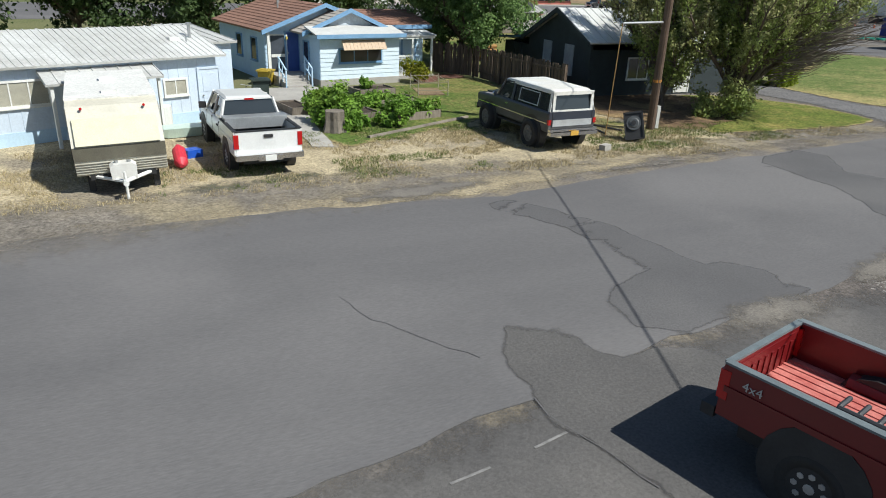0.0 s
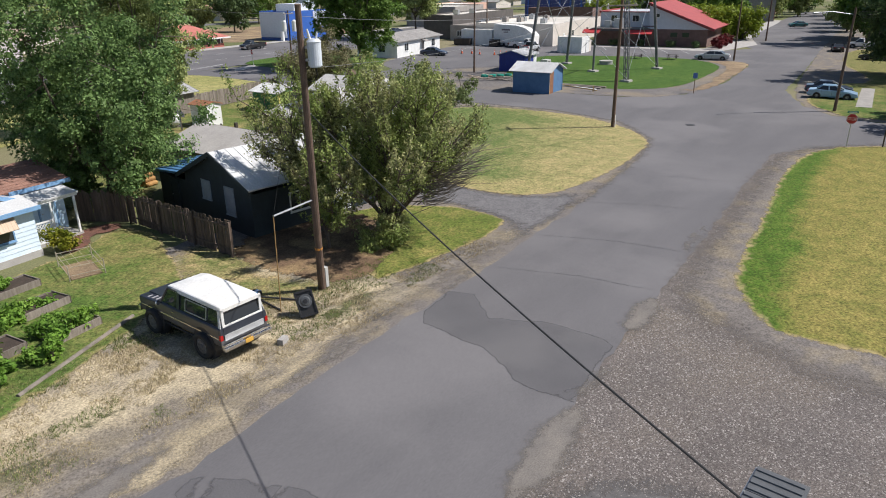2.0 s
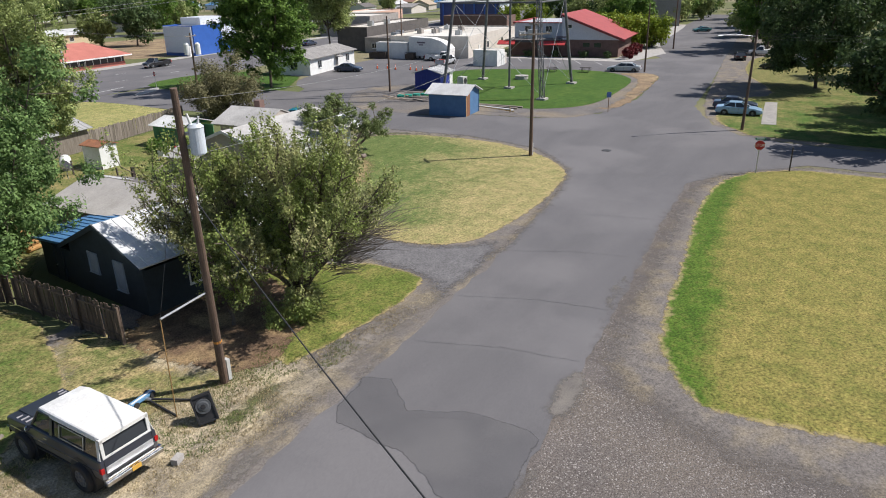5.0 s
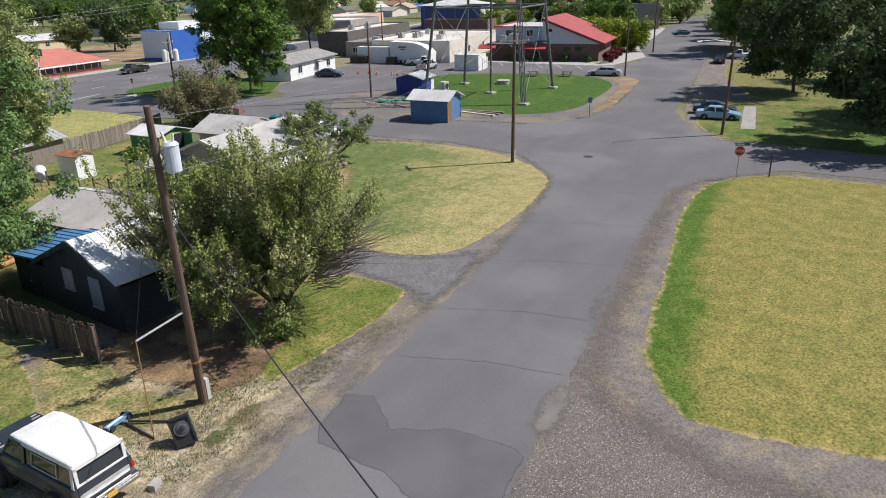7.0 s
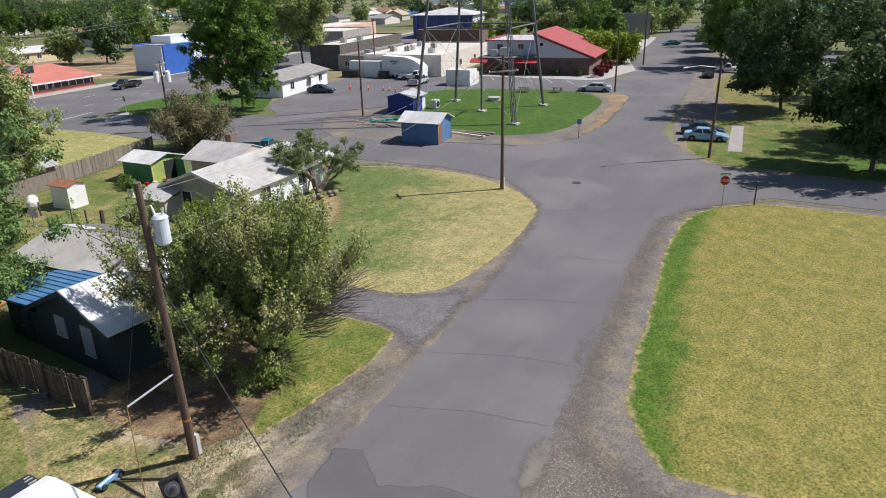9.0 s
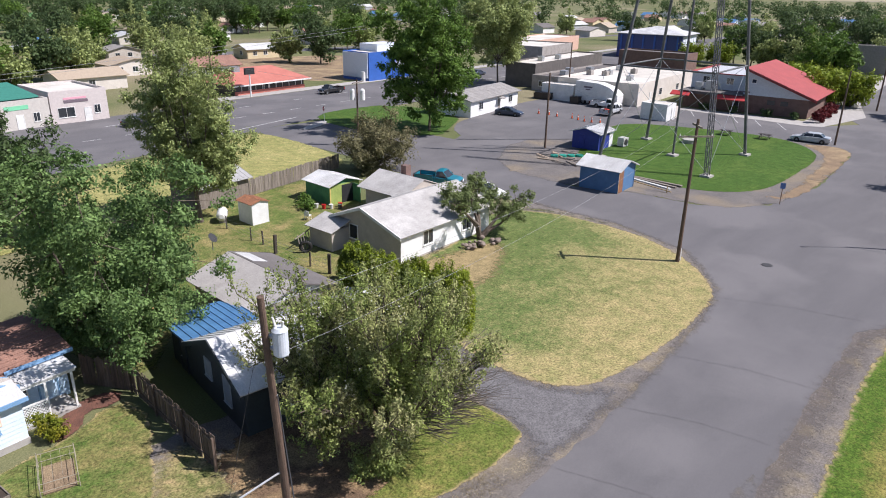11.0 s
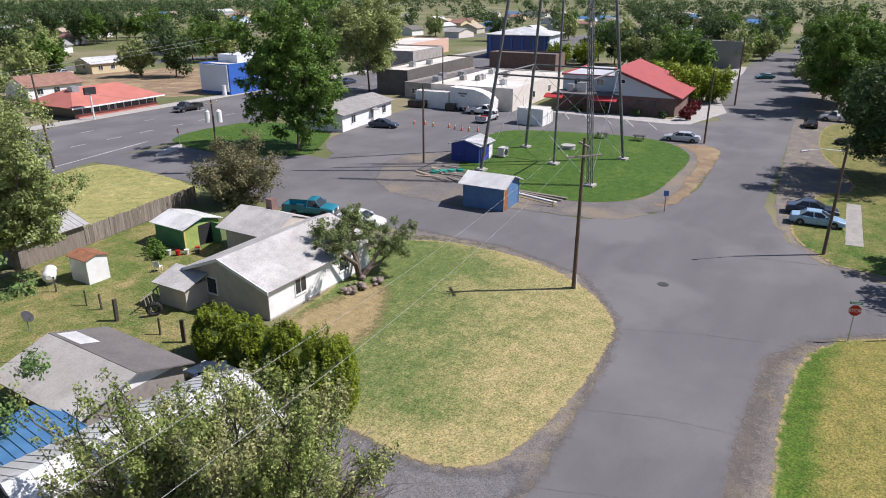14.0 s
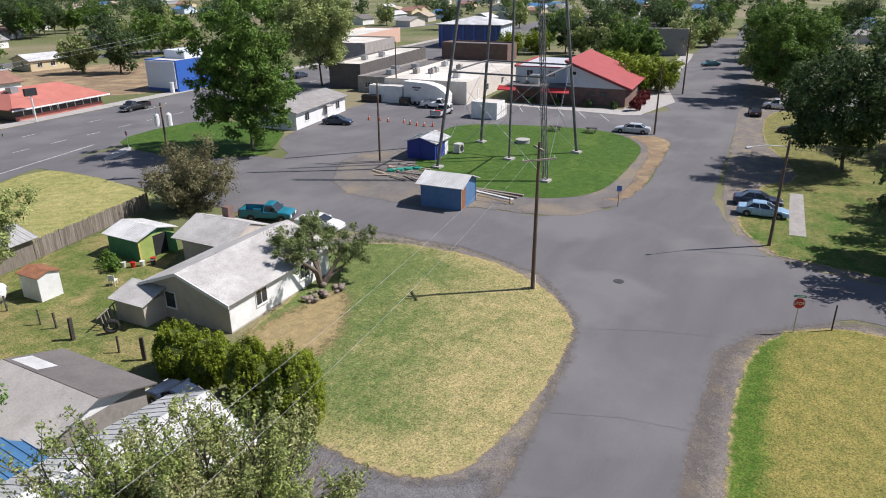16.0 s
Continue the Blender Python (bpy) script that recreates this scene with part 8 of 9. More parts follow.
for k, (x, y, c_, nm) in enumerate(((46.6, 57.2, (0.5, 0.02, 0.02), "red"), (47.2, 56.8, (0.7, 0.7, 0.68), "white"), (48.2, 56.7, (0.55, 0.04, 0.03), "red"), (46.2, 57.9, (0.65, 0.65, 0.62), "white"), (47.8, 56.2, (0.08, 0.08, 0.09), "black"))):
    bk = thing("bucket", pose(x, y, 0.02, 0, 0, 40 * k), nm + " plastic bucket beside the green shed", "bucket", "yard buckets")
    part("body", T(((0, 0, 0), (0, 0, 0.42), 0.16, 0.21), n=14), mat(nm + "_bucket_plastic", c_, tuple(v * 0.8 for v in c_), rough=0.4), bk)
    part("rim", T(((0, 0, 0.42), (0, 0, 0.45), 0.225), n=14), mat(nm + "_bucket_plastic", c_), bk)
for k, (x, y) in enumerate(((45.6, 59.0), (46.0, 60.2), (45.2, 58.0))):
    plant(x, y, 0.9, 0.8, LEAF_GREEN, "leafy dark green plant beside the shed", 330 + k, 900, 0.09)
for k, (a_, b_) in enumerate((((36.8, 50.0), (37.65, 43.5)), ((36.8, 50.0), (36.6, 57.9)), ((36.6, 57.9), (38.0, 61.0)))):
    f_ = thing("wire_fence", pose(0, 0, 0), "thin sagging wire fence across the yard", "fence", "yard wire fences")
    for z in (0.35, 0.75, 1.1):
        bm = bmesh.new()
        pipe(bm, [(a_[0] + (b_[0] - a_[0]) * q / 8, a_[1] + (b_[1] - a_[1]) * q / 8, z - 0.12 * (q / 8) * (1 - q / 8)) for q in range(9)], [0.009] * 9, n=4)
        part("strand", bm, CABLE_BARE, f_)
for i, (x, y) in enumerate(((36.8, 49.7), (37.4, 45.5), (37.7, 43.3), (36.8, 53.7), (36.7, 57.9), (37.1, 52.2))):
    thick = 0.11 if i in (0, 2) else 0.05
    solo("yard_post", B((-thick, thick, -thick, thick, 0, 1.6 if i in (0, 2) else 1.2)), mat("dark_post", (0.07, 0.055, 0.045), (0.05, 0.04, 0.034), rough=0.8), "dark wooden yard fence post", "post", "yard posts", m=pose(x, y, 0.02, 0, 2, i * 20))
bm = bmesh.new()
for i in range(20):
    a0, a1 = 6.2832 * i / 20, 6.2832 * (i + 1) / 20
    tube(bm, (0.42 * math.cos(a0), 0, 0.55 + 0.42 * math.sin(a0)), (0.42 * math.cos(a1), 0, 0.55 + 0.42 * math.sin(a1)), 0.14, n=8, cap=False)
solo("tyre", bm, RUBBER, "old black tyre leaning in the yard", "tyre", m=pose(38.8, 48.3, 0.02, 8, 0, -30))
fr = thing("frame_rack", pose(39.6, 49.2, 0.02, 0, 0, 20), "grey wooden rack standing in the yard", "rack")
for i in range(6):
    part("bar", T(((-1 + i * 0.35, 0, 0), (-0.7 + i * 0.35, 0.5, 1.2), 0.04)), WOOD_GREY, fr)
part("rail", T(((-1.2, 0.4, 1.0), (1.3, 0.5, 1.3), 0.05)), WOOD_GREY, fr)
tk = thing("gas_tank", pose(37.4, 60.1, 0.02, 0, 0, 60), "white domestic gas tank in the yard", "tank")
part("tank", T(((-0.7, 0, 0.7), (0.7, 0, 0.7), 0.48), ((0.7, 0, 0.7), (0.92, 0, 0.7), 0.48, 0.2), ((-0.92, 0, 0.7), (-0.7, 0, 0.7), 0.2, 0.48), n=18), WHITE_PAINT, tk)
for x in (-0.5, 0.5):
    part("foot", B((x - 0.06, x + 0.06, -0.3, 0.3, 0, 0.35)), BLOCK_GREY, tk)
for i in range(30):
    rs = random.Random(60 + i)
    bm = bmesh.new()
    bmesh.ops.create_icosphere(bm, subdivisions=2, radius=random.Random(160 + i).uniform(0.14, 0.28))
    for v in bm.verts:
        v.co *= 1 + 0.35 * noise.noise(v.co * 4 + Vector((i, 0, 0)))
        v.co.z *= 0.7
    solo("rock", bm, mat("garden_rock", (0.27, 0.215, 0.175), (0.17, 0.135, 0.11), rough=0.9, fine=12, bump=0.4), "brown garden rock in the pile below the small tree", "rock", "garden rocks", m=pose(51.2 + rs.uniform(-2.2, 1.8), 40.4 + rs.uniform(-1.3, 0.6), 0.12 + rs.uniform(0, 0.22), 0, 0, rs.uniform(0, 360)))
dish = thing("satellite_dish", pose(30.5, 47.3, 2.9), "dark satellite dish on the shed roof", "satellite dish")
part("mast", T(((0, 0, -0.3), (0, 0, 0.6), 0.03)), STEEL, dish)
part("dish", T(((0, 0, 0.6), (0.05, -0.08, 0.68), 0.06, 0.38), n=18), BLACK, dish)
part("feed_arm", T(((0.05, -0.1, 0.5), (0.25, -0.5, 0.85), 0.015)), STEEL, dish)
# things beside the trailer
solo("red_float", T(((0, -0.5, 0.2), (0, -0.3, 0.24), 0.06, 0.2), ((0, -0.3, 0.24), (0, 0.35, 0.36), 0.2, 0.2), ((0, 0.35, 0.36), (0, 0.6, 0.44), 0.2, 0.07), n=14), mat("red_tarp", (0.62, 0.04, 0.07), (0.5, 0.03, 0.05), rough=0.5), "red plastic bundle standing beside the trailer", "bundle", m=pose(2.75, 21.2, 0.01, 6, 0, 0))
solo("blue_crate", B((-0.25, 0.25, -0.2, 0.2, 0, 0.25)), mat("blue_plastic", (0.02, 0.10, 0.55), (0.015, 0.08, 0.45), rough=0.4), "small bright blue plastic crate", "crate", m=pose(3.2, 22.3, 0.01, 0, 0, 20))
bm = bmesh.new()
loft(bm, [(-1.2, [(-0.1, 0.2), (0.1, 0.2), (0.15, 0.32), (-0.15, 0.32)]), (-0.5, [(-0.3, 0.02), (0.3, 0.02), (0.4, 0.35), (-0.4, 0.35)]), (0.6, [(-0.3, 0.02), (0.3, 0.02), (0.4, 0.35), (-0.4, 0.35)]), (1.2, [(-0.1, 0.2), (0.1, 0.2), (0.15, 0.32), (-0.15, 0.32)])])
solo("small_boat", bm, mat("pale_green_hull", (0.55, 0.68, 0.62), (0.48, 0.6, 0.55), rough=0.4), "pale green small boat hull on the grass", "boat", m=pose(3.1, 25.3, 0.02, 0, 0, 10))
solo("white_drum", T(((0, 0, 0), (0, 0, 0.9), 0.35), n=18), WHITE_PAINT, "white plastic drum beside the mobile home", "drum", m=pose(2.6, 26.3, 0.02))
solo("concrete_block", B((-0.2, 0.2, -0.12, 0.12, 0, 0.22)), CONCRETE, "pale concrete block in the grass", "block", m=pose(16.9, 19.1, 0.02, 0, 0, 20))
# blue and white hand truck lying by the pole
ht = thing("hand_cart", pose(18.45, 23.15, 0.05, 0, 0, 10), "small blue and white cart lying in the grass", "cart")
part("deck", B((-0.55, 0.55, -0.13, 0.13, 0.12, 0.2)), mat("blue_cart", (0.12, 0.28, 0.45), (0.1, 0.23, 0.38)), ht)
part("stripe", B((-0.5, 0.5, -0.04, 0.04, 0.2, 0.22)), WHITE_PAINT, ht)
for x in (-0.4, 0.4):
    for y in (-0.16, 0.16):
        part("wheel", T(((x, y - 0.03, 0.12), (x, y + 0.03, 0.12), 0.12), n=12), RUBBER, ht)
db = thing("drawbar", pose(18.6, 23.0, 0.02), "two dark bars meeting in the grass beside the bin", "drawbar")
part("bar", T(((0, 0, 0.14), (0.95, -1.5, 0.05), 0.045), n=8), BLACK, db)
# Second dark bar, from the apex to the guy wire's foot.
part("bar", T(((0, 0, 0.10), (-0.08, -1.75, 0.05), 0.045), n=8), BLACK, db)
part("coupling", T(((-0.05, 0.12, 0.12), (0.05, -0.15, 0.12), 0.07), n=10), STEEL, db)

# ---- cables ----
wire((20.3, 20.5, 7.8), (4.2, -13.5, 6.0), 1.0, CABLE, "service_cable", "thick black service cable hanging over the street", 0.02)
solo("service_pole", T(((0, 0, 0), (0, 0, 9), 0.15, 0.11), n=12), WOOD_POLE, "brown wooden service pole behind the lot", "utility pole", m=pose(4.2, -13.6, 0))
wire((20.3, 20.2, 9.5), (59.7, 26.9, 10.9), 0.9, CABLE_BARE, "power_line", "thin grey power line between two poles", 0.006)
wire((19.9, 20.2, 11.3), (59.0, 27.8, 11.1), 0.8, CABLE_BARE, "power_line", "thin grey power line between two poles", 0.006)
wire((59.5, 27.4, 11.2), (85.6, 60.5, 9.9), 0.8, CABLE_BARE, "power_line", "thin grey power line over the street", 0.007)
for k in (0, 0.5, 1.0):
    wire((79.7, 12.6, 9.3 - k * 0.5), (95, -38, 9.2 - k * 0.5), 0.5, CABLE, "power_line", "thin dark power line beside the trees", 0.008)
wire((66.3, 77.9, 8.6), (55.2, 96.5, 10.4), 0.5, CABLE_BARE, "power_line", "thin grey power line beside the field", 0.012)
wire((17.0, 101.2, 8.9), (131.7, 135.9, 13.9), 0.4, CABLE_BARE, "power_line", "thin grey power line along the main street", 0.02)
wire((17.0, 101.2, 8.3), (131.7, 135.9, 13.2), 0.4, CABLE_BARE, "power_line", "thin grey power line along the main street", 0.02)


# ---- buildings beyond the crossing ----
def block(name, x, y, rz, w, d, h, wallm, roofm, label, parapet=0.35, wins=(), doors_=(), sill=1.0, win=(1.2, 1.1), frame=WHITE_PAINT):
    """A flat-roofed building; local x along its front, y behind. wins: (side, along, sill, w, h)."""
    b = thing(name, pose(x, y, 0, 0, 0, rz), label, "building")
    wall_slab(b, 0, w, 0, d, 0, h + parapet, wallm, t=0.25)
    part("roof", B((0.25, w - 0.25, 0.25, d - 0.25, h - 0.15, h)), roofm, b)
    for side, a, z, ww, hh in wins:
        m = {"s": facing(a, 0, z, 0), "w": facing(0, a, z, -90), "e": facing(w, a, z, 90), "n": facing(a, d, z, 180)}[side]
        window(b, m, ww, hh, frame, bars=1)
    for side, a in doors_:
        m = {"s": facing(a, 0, 0.05, 0), "w": facing(0, a, 0.05, -90)}[side]
        door(b, m, 0.95, 2.05, WHITE_PAINT, frame)
    return b


def gabled(name, x, y, rz, w, d, h, rise, wallm, roofm, label, along="x", wins=(), over=0.5, courses=0.0, ribs=0.0, hip=0.0):
    b = thing(name, pose(x, y, 0, 0, 0, rz), label, "house")
    wall_slab(b, 0, w, 0, d, 0, h, wallm, t=0.2)
    o = over
    if along == "x":
        k = rise / (d / 2) * o
        roof_plane(b, [(-o, -o, h - k), (w + o, -o, h - k), (w + o - hip, d / 2, h + rise), (-o + hip, d / 2, h + rise)], roofm, thick=0.12, courses=courses, ribs=ribs)
        roof_plane(b, [(w + o, d + o, h - k), (-o, d + o, h - k), (-o + hip, d / 2, h + rise), (w + o - hip, d / 2, h + rise)], roofm, thick=0.12, courses=courses, ribs=ribs)
        if hip:
            for xx, xr in ((-o, -o + hip), (w + o, w + o - hip)):
                roof_plane(b, [(xx, -o, h - k), (xx, d + o, h - k), (xr, d / 2 + 0.02, h + rise), (xr, d / 2 - 0.02, h + rise)], roofm, thick=0.12)
        else:
            gable_end(b, "x", 0, 0, d, h, h + rise, wallm, t=0.2)
            gable_end(b, "x", w - 0.2, 0, d, h, h + rise, wallm, t=0.2)
    else:
        k = rise / (w / 2) * o
        roof_plane(b, [(-o, -o, h - k), (-o, d + o, h - k), (w / 2, d + o, h + rise), (w / 2, -o, h + rise)], roofm, thick=0.12, courses=courses, ribs=ribs)
        roof_plane(b, [(w + o, d + o, h - k), (w + o, -o, h - k), (w / 2, -o, h + rise), (w / 2, d + o, h + rise)], roofm, thick=0.12, courses=courses, ribs=ribs)
        gable_end(b, "y", 0, 0, w, h, h + rise, wallm, t=0.2)
        gable_end(b, "y", d - 0.2, 0, w, h, h + rise, wallm, t=0.2)
    for side, a, z, ww, hh in wins:
        m = {"s": facing(a, 0, z, 0), "w": facing(0, a, z, -90), "e": facing(w, a, z, 90)}[side]
        window(b, m, ww, hh, WHITE_PAINT, bars=1)
    return b


# white office below the large tree: long side faces west-south-west
off = gabled("white_office", 94.1, 83.6, 14, 17.5, 8.0, 2.75, 1.0, WHITE_PAINT, ROOF_GREY, "long low white office with a grey gable roof", wins=(("s", 3.5, 1.0, 1.3, 1.2), ("s", 14.5, 1.0, 1.3, 1.2), ("w", 3.0, 1.0, 1.2, 1.1)), courses=0.5)
door(off, facing(10.0, 0, 0.05, 0), 0.95, 2.05, BLOCK_GREY, WHITE_PAINT)
roof_plane(off, [(9.2, -1.1, 2.15), (10.8, -1.1, 2.15), (10.8, 0, 2.5), (9.2, 0, 2.5)], ROOF_GREY, name="awning")

# restaurant with a faded red hipped roof
rest = gabled("restaurant", 74.8, 129.3, 8.5, 17.5, 11.5, 2.4, 2.1, mat("dark_glass_wall", (0.05, 0.045, 0.045), (0.035, 0.03, 0.03), rough=0.3), ROOF_CORAL, "low restaurant with a faded red roof and dark windows", over=1.1, hip=5.0)
part("red_plinth", B((-0.1, 17.6, -0.12, 0, 0, 0.75)), ROOF_CORAL, rest)
for i in range(10):
    part("mullion", B((1.5 + i * 1.7, 1.62 + i * 1.7, -0.06, 0, 0.75, 2.35)), WHITE_PAINT, rest)
part("fascia", B((-1.15, 18.65, -1.22, -1.1, 1.85, 2.1)), WHITE_PAINT, rest)
door(rest, facing(7.5, -0.05, 0.05, 0), 1.0, 2.05, GLASS, WHITE_PAINT)
sg = thing("sign_pole", pose(76.6, 126.4, 0.05), "dark sign box on a white pole beside the restaurant", "sign")
part("pole", T(((0, 0, 0), (0, 0, 4.6), 0.14)), WHITE_PAINT, sg)
part("box", B((-1.0, 1.0, -0.25, 0.25, 4.3, 5.5)), BLACK, sg)
part("roof_unit", B((3.0, 4.4, 4, 5.4, 3.6, 5.0)), STEEL, rest)

# blue and white storage building
PANEL = mat("white_end_panel", (0.66, 0.70, 0.76), (0.58, 0.62, 0.68), rough=0.6)
st = block("storage_building", 109.6, 131.6, 8, 14, 8.6, 6.2, BLUE_CLAD, ROOF_FLAT, "tall blue storage building with a white end panel", parapet=0.25)
part("white_panel", B((-0.3, 0, 0.3, 8.3, 0.7, 6.25)), PANEL, st)
part("white_panel", B((9.0, 13.8, -0.08, 0, 2.6, 6.2)), PANEL, st)
part("upper_block", B((5, 13, 2.2, 7.9, 6.2, 7.9)), PANEL, st)
part("corner_tank", T(((-0.9, 1.0, 0), (-0.9, 1.0, 2.2), 0.45), n=14), WHITE_PAINT, st)

# stucco shops at the west end of the main street
sh = block("stucco_shop", 39.3, 118.9, 6, 8.6, 12, 4.6, mat("pink_stucco", (0.60, 0.54, 0.51), (0.52, 0.465, 0.44), rough=0.9, fine=10, fine_mix=0.1), ROOF_FLAT, "pale stucco shop front with a parapet", wins=(("s", 2.2, 1.0, 2.4, 1.4), ("s", 6.9, 1.2, 0.9, 1.2)), doors_=(("s", 5.4),))
part("lettering_bar", B((2.0, 5.6, -0.05, 0, 3.1, 3.5)), mat("sign_dark", (0.18, 0.14, 0.16), (0.14, 0.11, 0.13)), sh)
part("lettering_bar", B((2.0, 5.4, -0.05, 0, 3.6, 3.9)), mat("sign_pink", (0.75, 0.38, 0.45), (0.68, 0.33, 0.4)), sh)
sh2 = block("stucco_shop", 24.5, 115.5, 13, 15, 12, 3.9, mat("beige_stucco", (0.55, 0.52, 0.47), (0.47, 0.44, 0.40), rough=0.9, fine=10, fine_mix=0.1), ROOF_TAR, "beige stucco shop with a green roof behind", wins=(("s", 13.0, 1.0, 0.9, 1.2), ("s", 7.0, 1.0, 1.0, 1.3), ("s", 4.0, 1.0, 1.0, 1.3)), doors_=(("s", 10.6),))
part("lettering_bar", B((8.6, 12.0, -0.05, 0, 2.9, 3.5)), mat("sign_green_faded", (0.2, 0.6, 0.35), (0.17, 0.52, 0.3)), sh2)
roof_plane(sh2, [(0, 2, 4.1), (15, 2, 4.1), (13, 7, 6.0), (2, 7, 6.0)], mat("green_roof", (0.04, 0.20, 0.15), (0.03, 0.16, 0.12), rough=0.6), name="green_roof")

# garage hall and the flat-roofed blocks behind it
g2 = block("flat_roofed_hall", 127.2, 72.0, 10, 32, 17, 4.0, STUCCO, ROOF_FLAT, "wide cream hall with a pale flat roof and roof units", parapet=0.25, wins=(("s", 12, 1.2, 1.4, 1.2), ("s", 22, 1.2, 1.4, 1.2)), doors_=(("s", 6.5),))
for i, (x, y) in enumerate(((6, 4), (10, 11), (12, 11), (18, 8), (22, 13), (9, 14))):
    part("roof_unit", B((x, x + 1.3, y, y + 1.1, 4.0, 4.95), (x + 0.2, x + 0.5, y + 0.3, y + 0.6, 4.95, 5.2)), (STEEL, BLOCK_GREY)[i % 2], g2)
part("overhead_door", B((-0.05, 0, 5.2, 8.6, 0.05, 3.0)), WHITE_PAINT, g2)
part("roof_pipe", T(((4.0, 9.0, 4.0), (4.0, 9.0, 5.4), 0.06)), STEEL, g2)
g3 = block("brown_block", 130.9, 92.2, 8, 34, 7.8, 2.9, BLOCK_GREY, ROOF_TAR, "long grey-brown block with a dark flat roof", wins=(("w", 2.4, 1, 1.2, 1.0), ("w", 5.4, 1, 1.2, 1.0)))
for i, (x, y) in enumerate(((6, 3), (12, 5), (17, 2.4))):
    part("roof_unit", B((x, x + 1.6, y, y + 1.4, 2.9, 3.9)), STEEL, g3)
g4 = block("brown_block", 132.6, 101.4, 12, 38, 7.5, 4.9, mat("dark_brown_block", (0.13, 0.115, 0.105), (0.095, 0.085, 0.078), rough=0.9, scale=0.8, fine=12, bump=0.2), ROOF_FLAT, "dark brown block with a pale flat roof", parapet=0.3)
for i, (x, y) in enumerate(((9, 3), (16, 2))):
    part("roof_unit", B((x, x + 1.2, y, y + 1.2, 4.9, 6.0)), STEEL, g4)
tr = thing("delivery_trailer", pose(123.9, 78.5, 0, 0, 0, -83), "tall white trailer with a sloped nose by the hall", "trailer")
bm = bmesh.new()
prism(bm, [(-4.4, 0.7), (4.5, 0.7), (4.5, 2.2), (3.9, 2.8), (2.6, 3.6), (0.6, 4.1), (-4.4, 4.3)], "y", -1.25, 1.25)
body = part("box", bm, mat("white_trailer_roof", (0.76, 0.75, 0.72), (0.66, 0.65, 0.62)), tr)
part("lettering_bar", B((-2.6, -0.8, -1.262, -1.25, 3.1, 3.4), (-2.2, -1.2, -1.262, -1.25, 2.7, 2.9)), mat("sign_dark", (0.18, 0.14, 0.16), (0.14, 0.11, 0.13)), body)
for x in (-2.6, -1.6):
    for s_ in (1, -1):
        wheel(tr, x, s_ * 1.1, 0.5, 0.28)
part("under_frame", B((-3.8, 4.4, -1, 1, 0.45, 0.72)), BLACK, tr)
part("landing_leg", B((2.8, 3.0, -0.7, -0.5, 0, 0.6), (2.8, 3.0, 0.5, 0.7, 0, 0.6)), BLACK, tr)
ws = block("white_outbuilding", 122.5, 83.4, 10, 2.2, 7.0, 3.1, WHITE_PAINT, ROOF_FLAT, "narrow white outbuilding beside the hall", parapet=0.05)
for x, y in ((121.4, 82.0), (121.0, 88.6), (120.7, 90.4)):
    d = thing("dumpster", pose(x, y, 0.03, 0, 0, 8), "brown steel dumpster beside the hall", "dumpster", "lot dumpsters")
    bm = bmesh.new()
    prism(bm, [(-0.9, 0.12), (0.9, 0.12), (0.95, 1.15), (-0.95, 1.35)], "x", -0.6, 0.6)
    part("body", bm, mat("brown_dumpster", (0.06, 0.045, 0.035), (0.045, 0.034, 0.028), rough=0.7), d)
    part("lid", B((-0.63, 0.63, -0.97, 0.97, 1.3, 1.36)), BLACK, d)
    for sy in (-0.6, 0.6):
        part("skid", B((-0.5, 0.5, sy - 0.1, sy + 0.1, 0, 0.12)), BLACK, d)
wb = block("white_store", 117.6, 60.5, 5, 3.5, 4.7, 2.75, WHITE_PAINT, ROOF_FLAT, "small white flat-roofed store", parapet=0.05, doors_=(("s", 2.4),))
part("side_box", B((3.6, 5.4, 0.4, 2.6, 0, 2.0)), STUCCO, wb)

# red-roofed club: gable faces the street, roof falls to the south
cl = thing("club_house", pose(139.8, 45.9, 0, 0, 0, 9), "brown brick club house with a long red roof", "building")
grey_gable = mat("grey_blue_gable", (0.56, 0.59, 0.64), (0.49, 0.52, 0.57), rough=0.7)
wall_slab(cl, 0, 20, 0, 22, 0, 3.2, BRICK_BROWN, t=0.25)
bm = bmesh.new()
prism(bm, [(-0.2, 3.2), (11.1, 3.2), (11.1, 7.75)], "x", 0.0, 0.25)
part("gable_wall", bm, grey_gable, cl)
roof_plane(cl, [(-1.0, -1.2, 3.25), (20.6, -1.2, 3.25), (20.6, 11.2, 7.9), (-1.0, 11.2, 7.9)], ROOF_RED, thick=0.2)
bm = bmesh.new()
prism(bm, [(-1.3, 2.95), (-1.3, 3.4), (11.3, 8.1), (11.3, 7.7)], "x", -1.12, -1.0)
part("verge_board", bm, mat("dark_red_verge", (0.22, 0.04, 0.04), (0.18, 0.03, 0.03)), cl)
part("back_wall", B((0.3, 20, 11.1, 11.3, 3.2, 7.8)), grey_gable, cl)
part("upper_wall", B((3.0, 20, 11.3, 21.8, 3.2, 6.0)), grey_gable, cl)
part("upper_roof", B((2.8, 20.1, 11.3, 22.0, 6.0, 6.12)), mat("pale_grey_roof", (0.50, 0.51, 0.53), (0.42, 0.43, 0.45)), cl)
part("parapet_trim", B((2.7, 20.2, 21.8, 22.1, 6.0, 6.4), (2.7, 3.0, 11.3, 22.1, 6.12, 6.3)), ROOF_RED, cl)
part("front_canopy", B((-2.2, 0, 11.0, 22, 2.75, 3.15)), mat("dark_canopy", (0.10, 0.09, 0.10), (0.07, 0.065, 0.07)), cl)
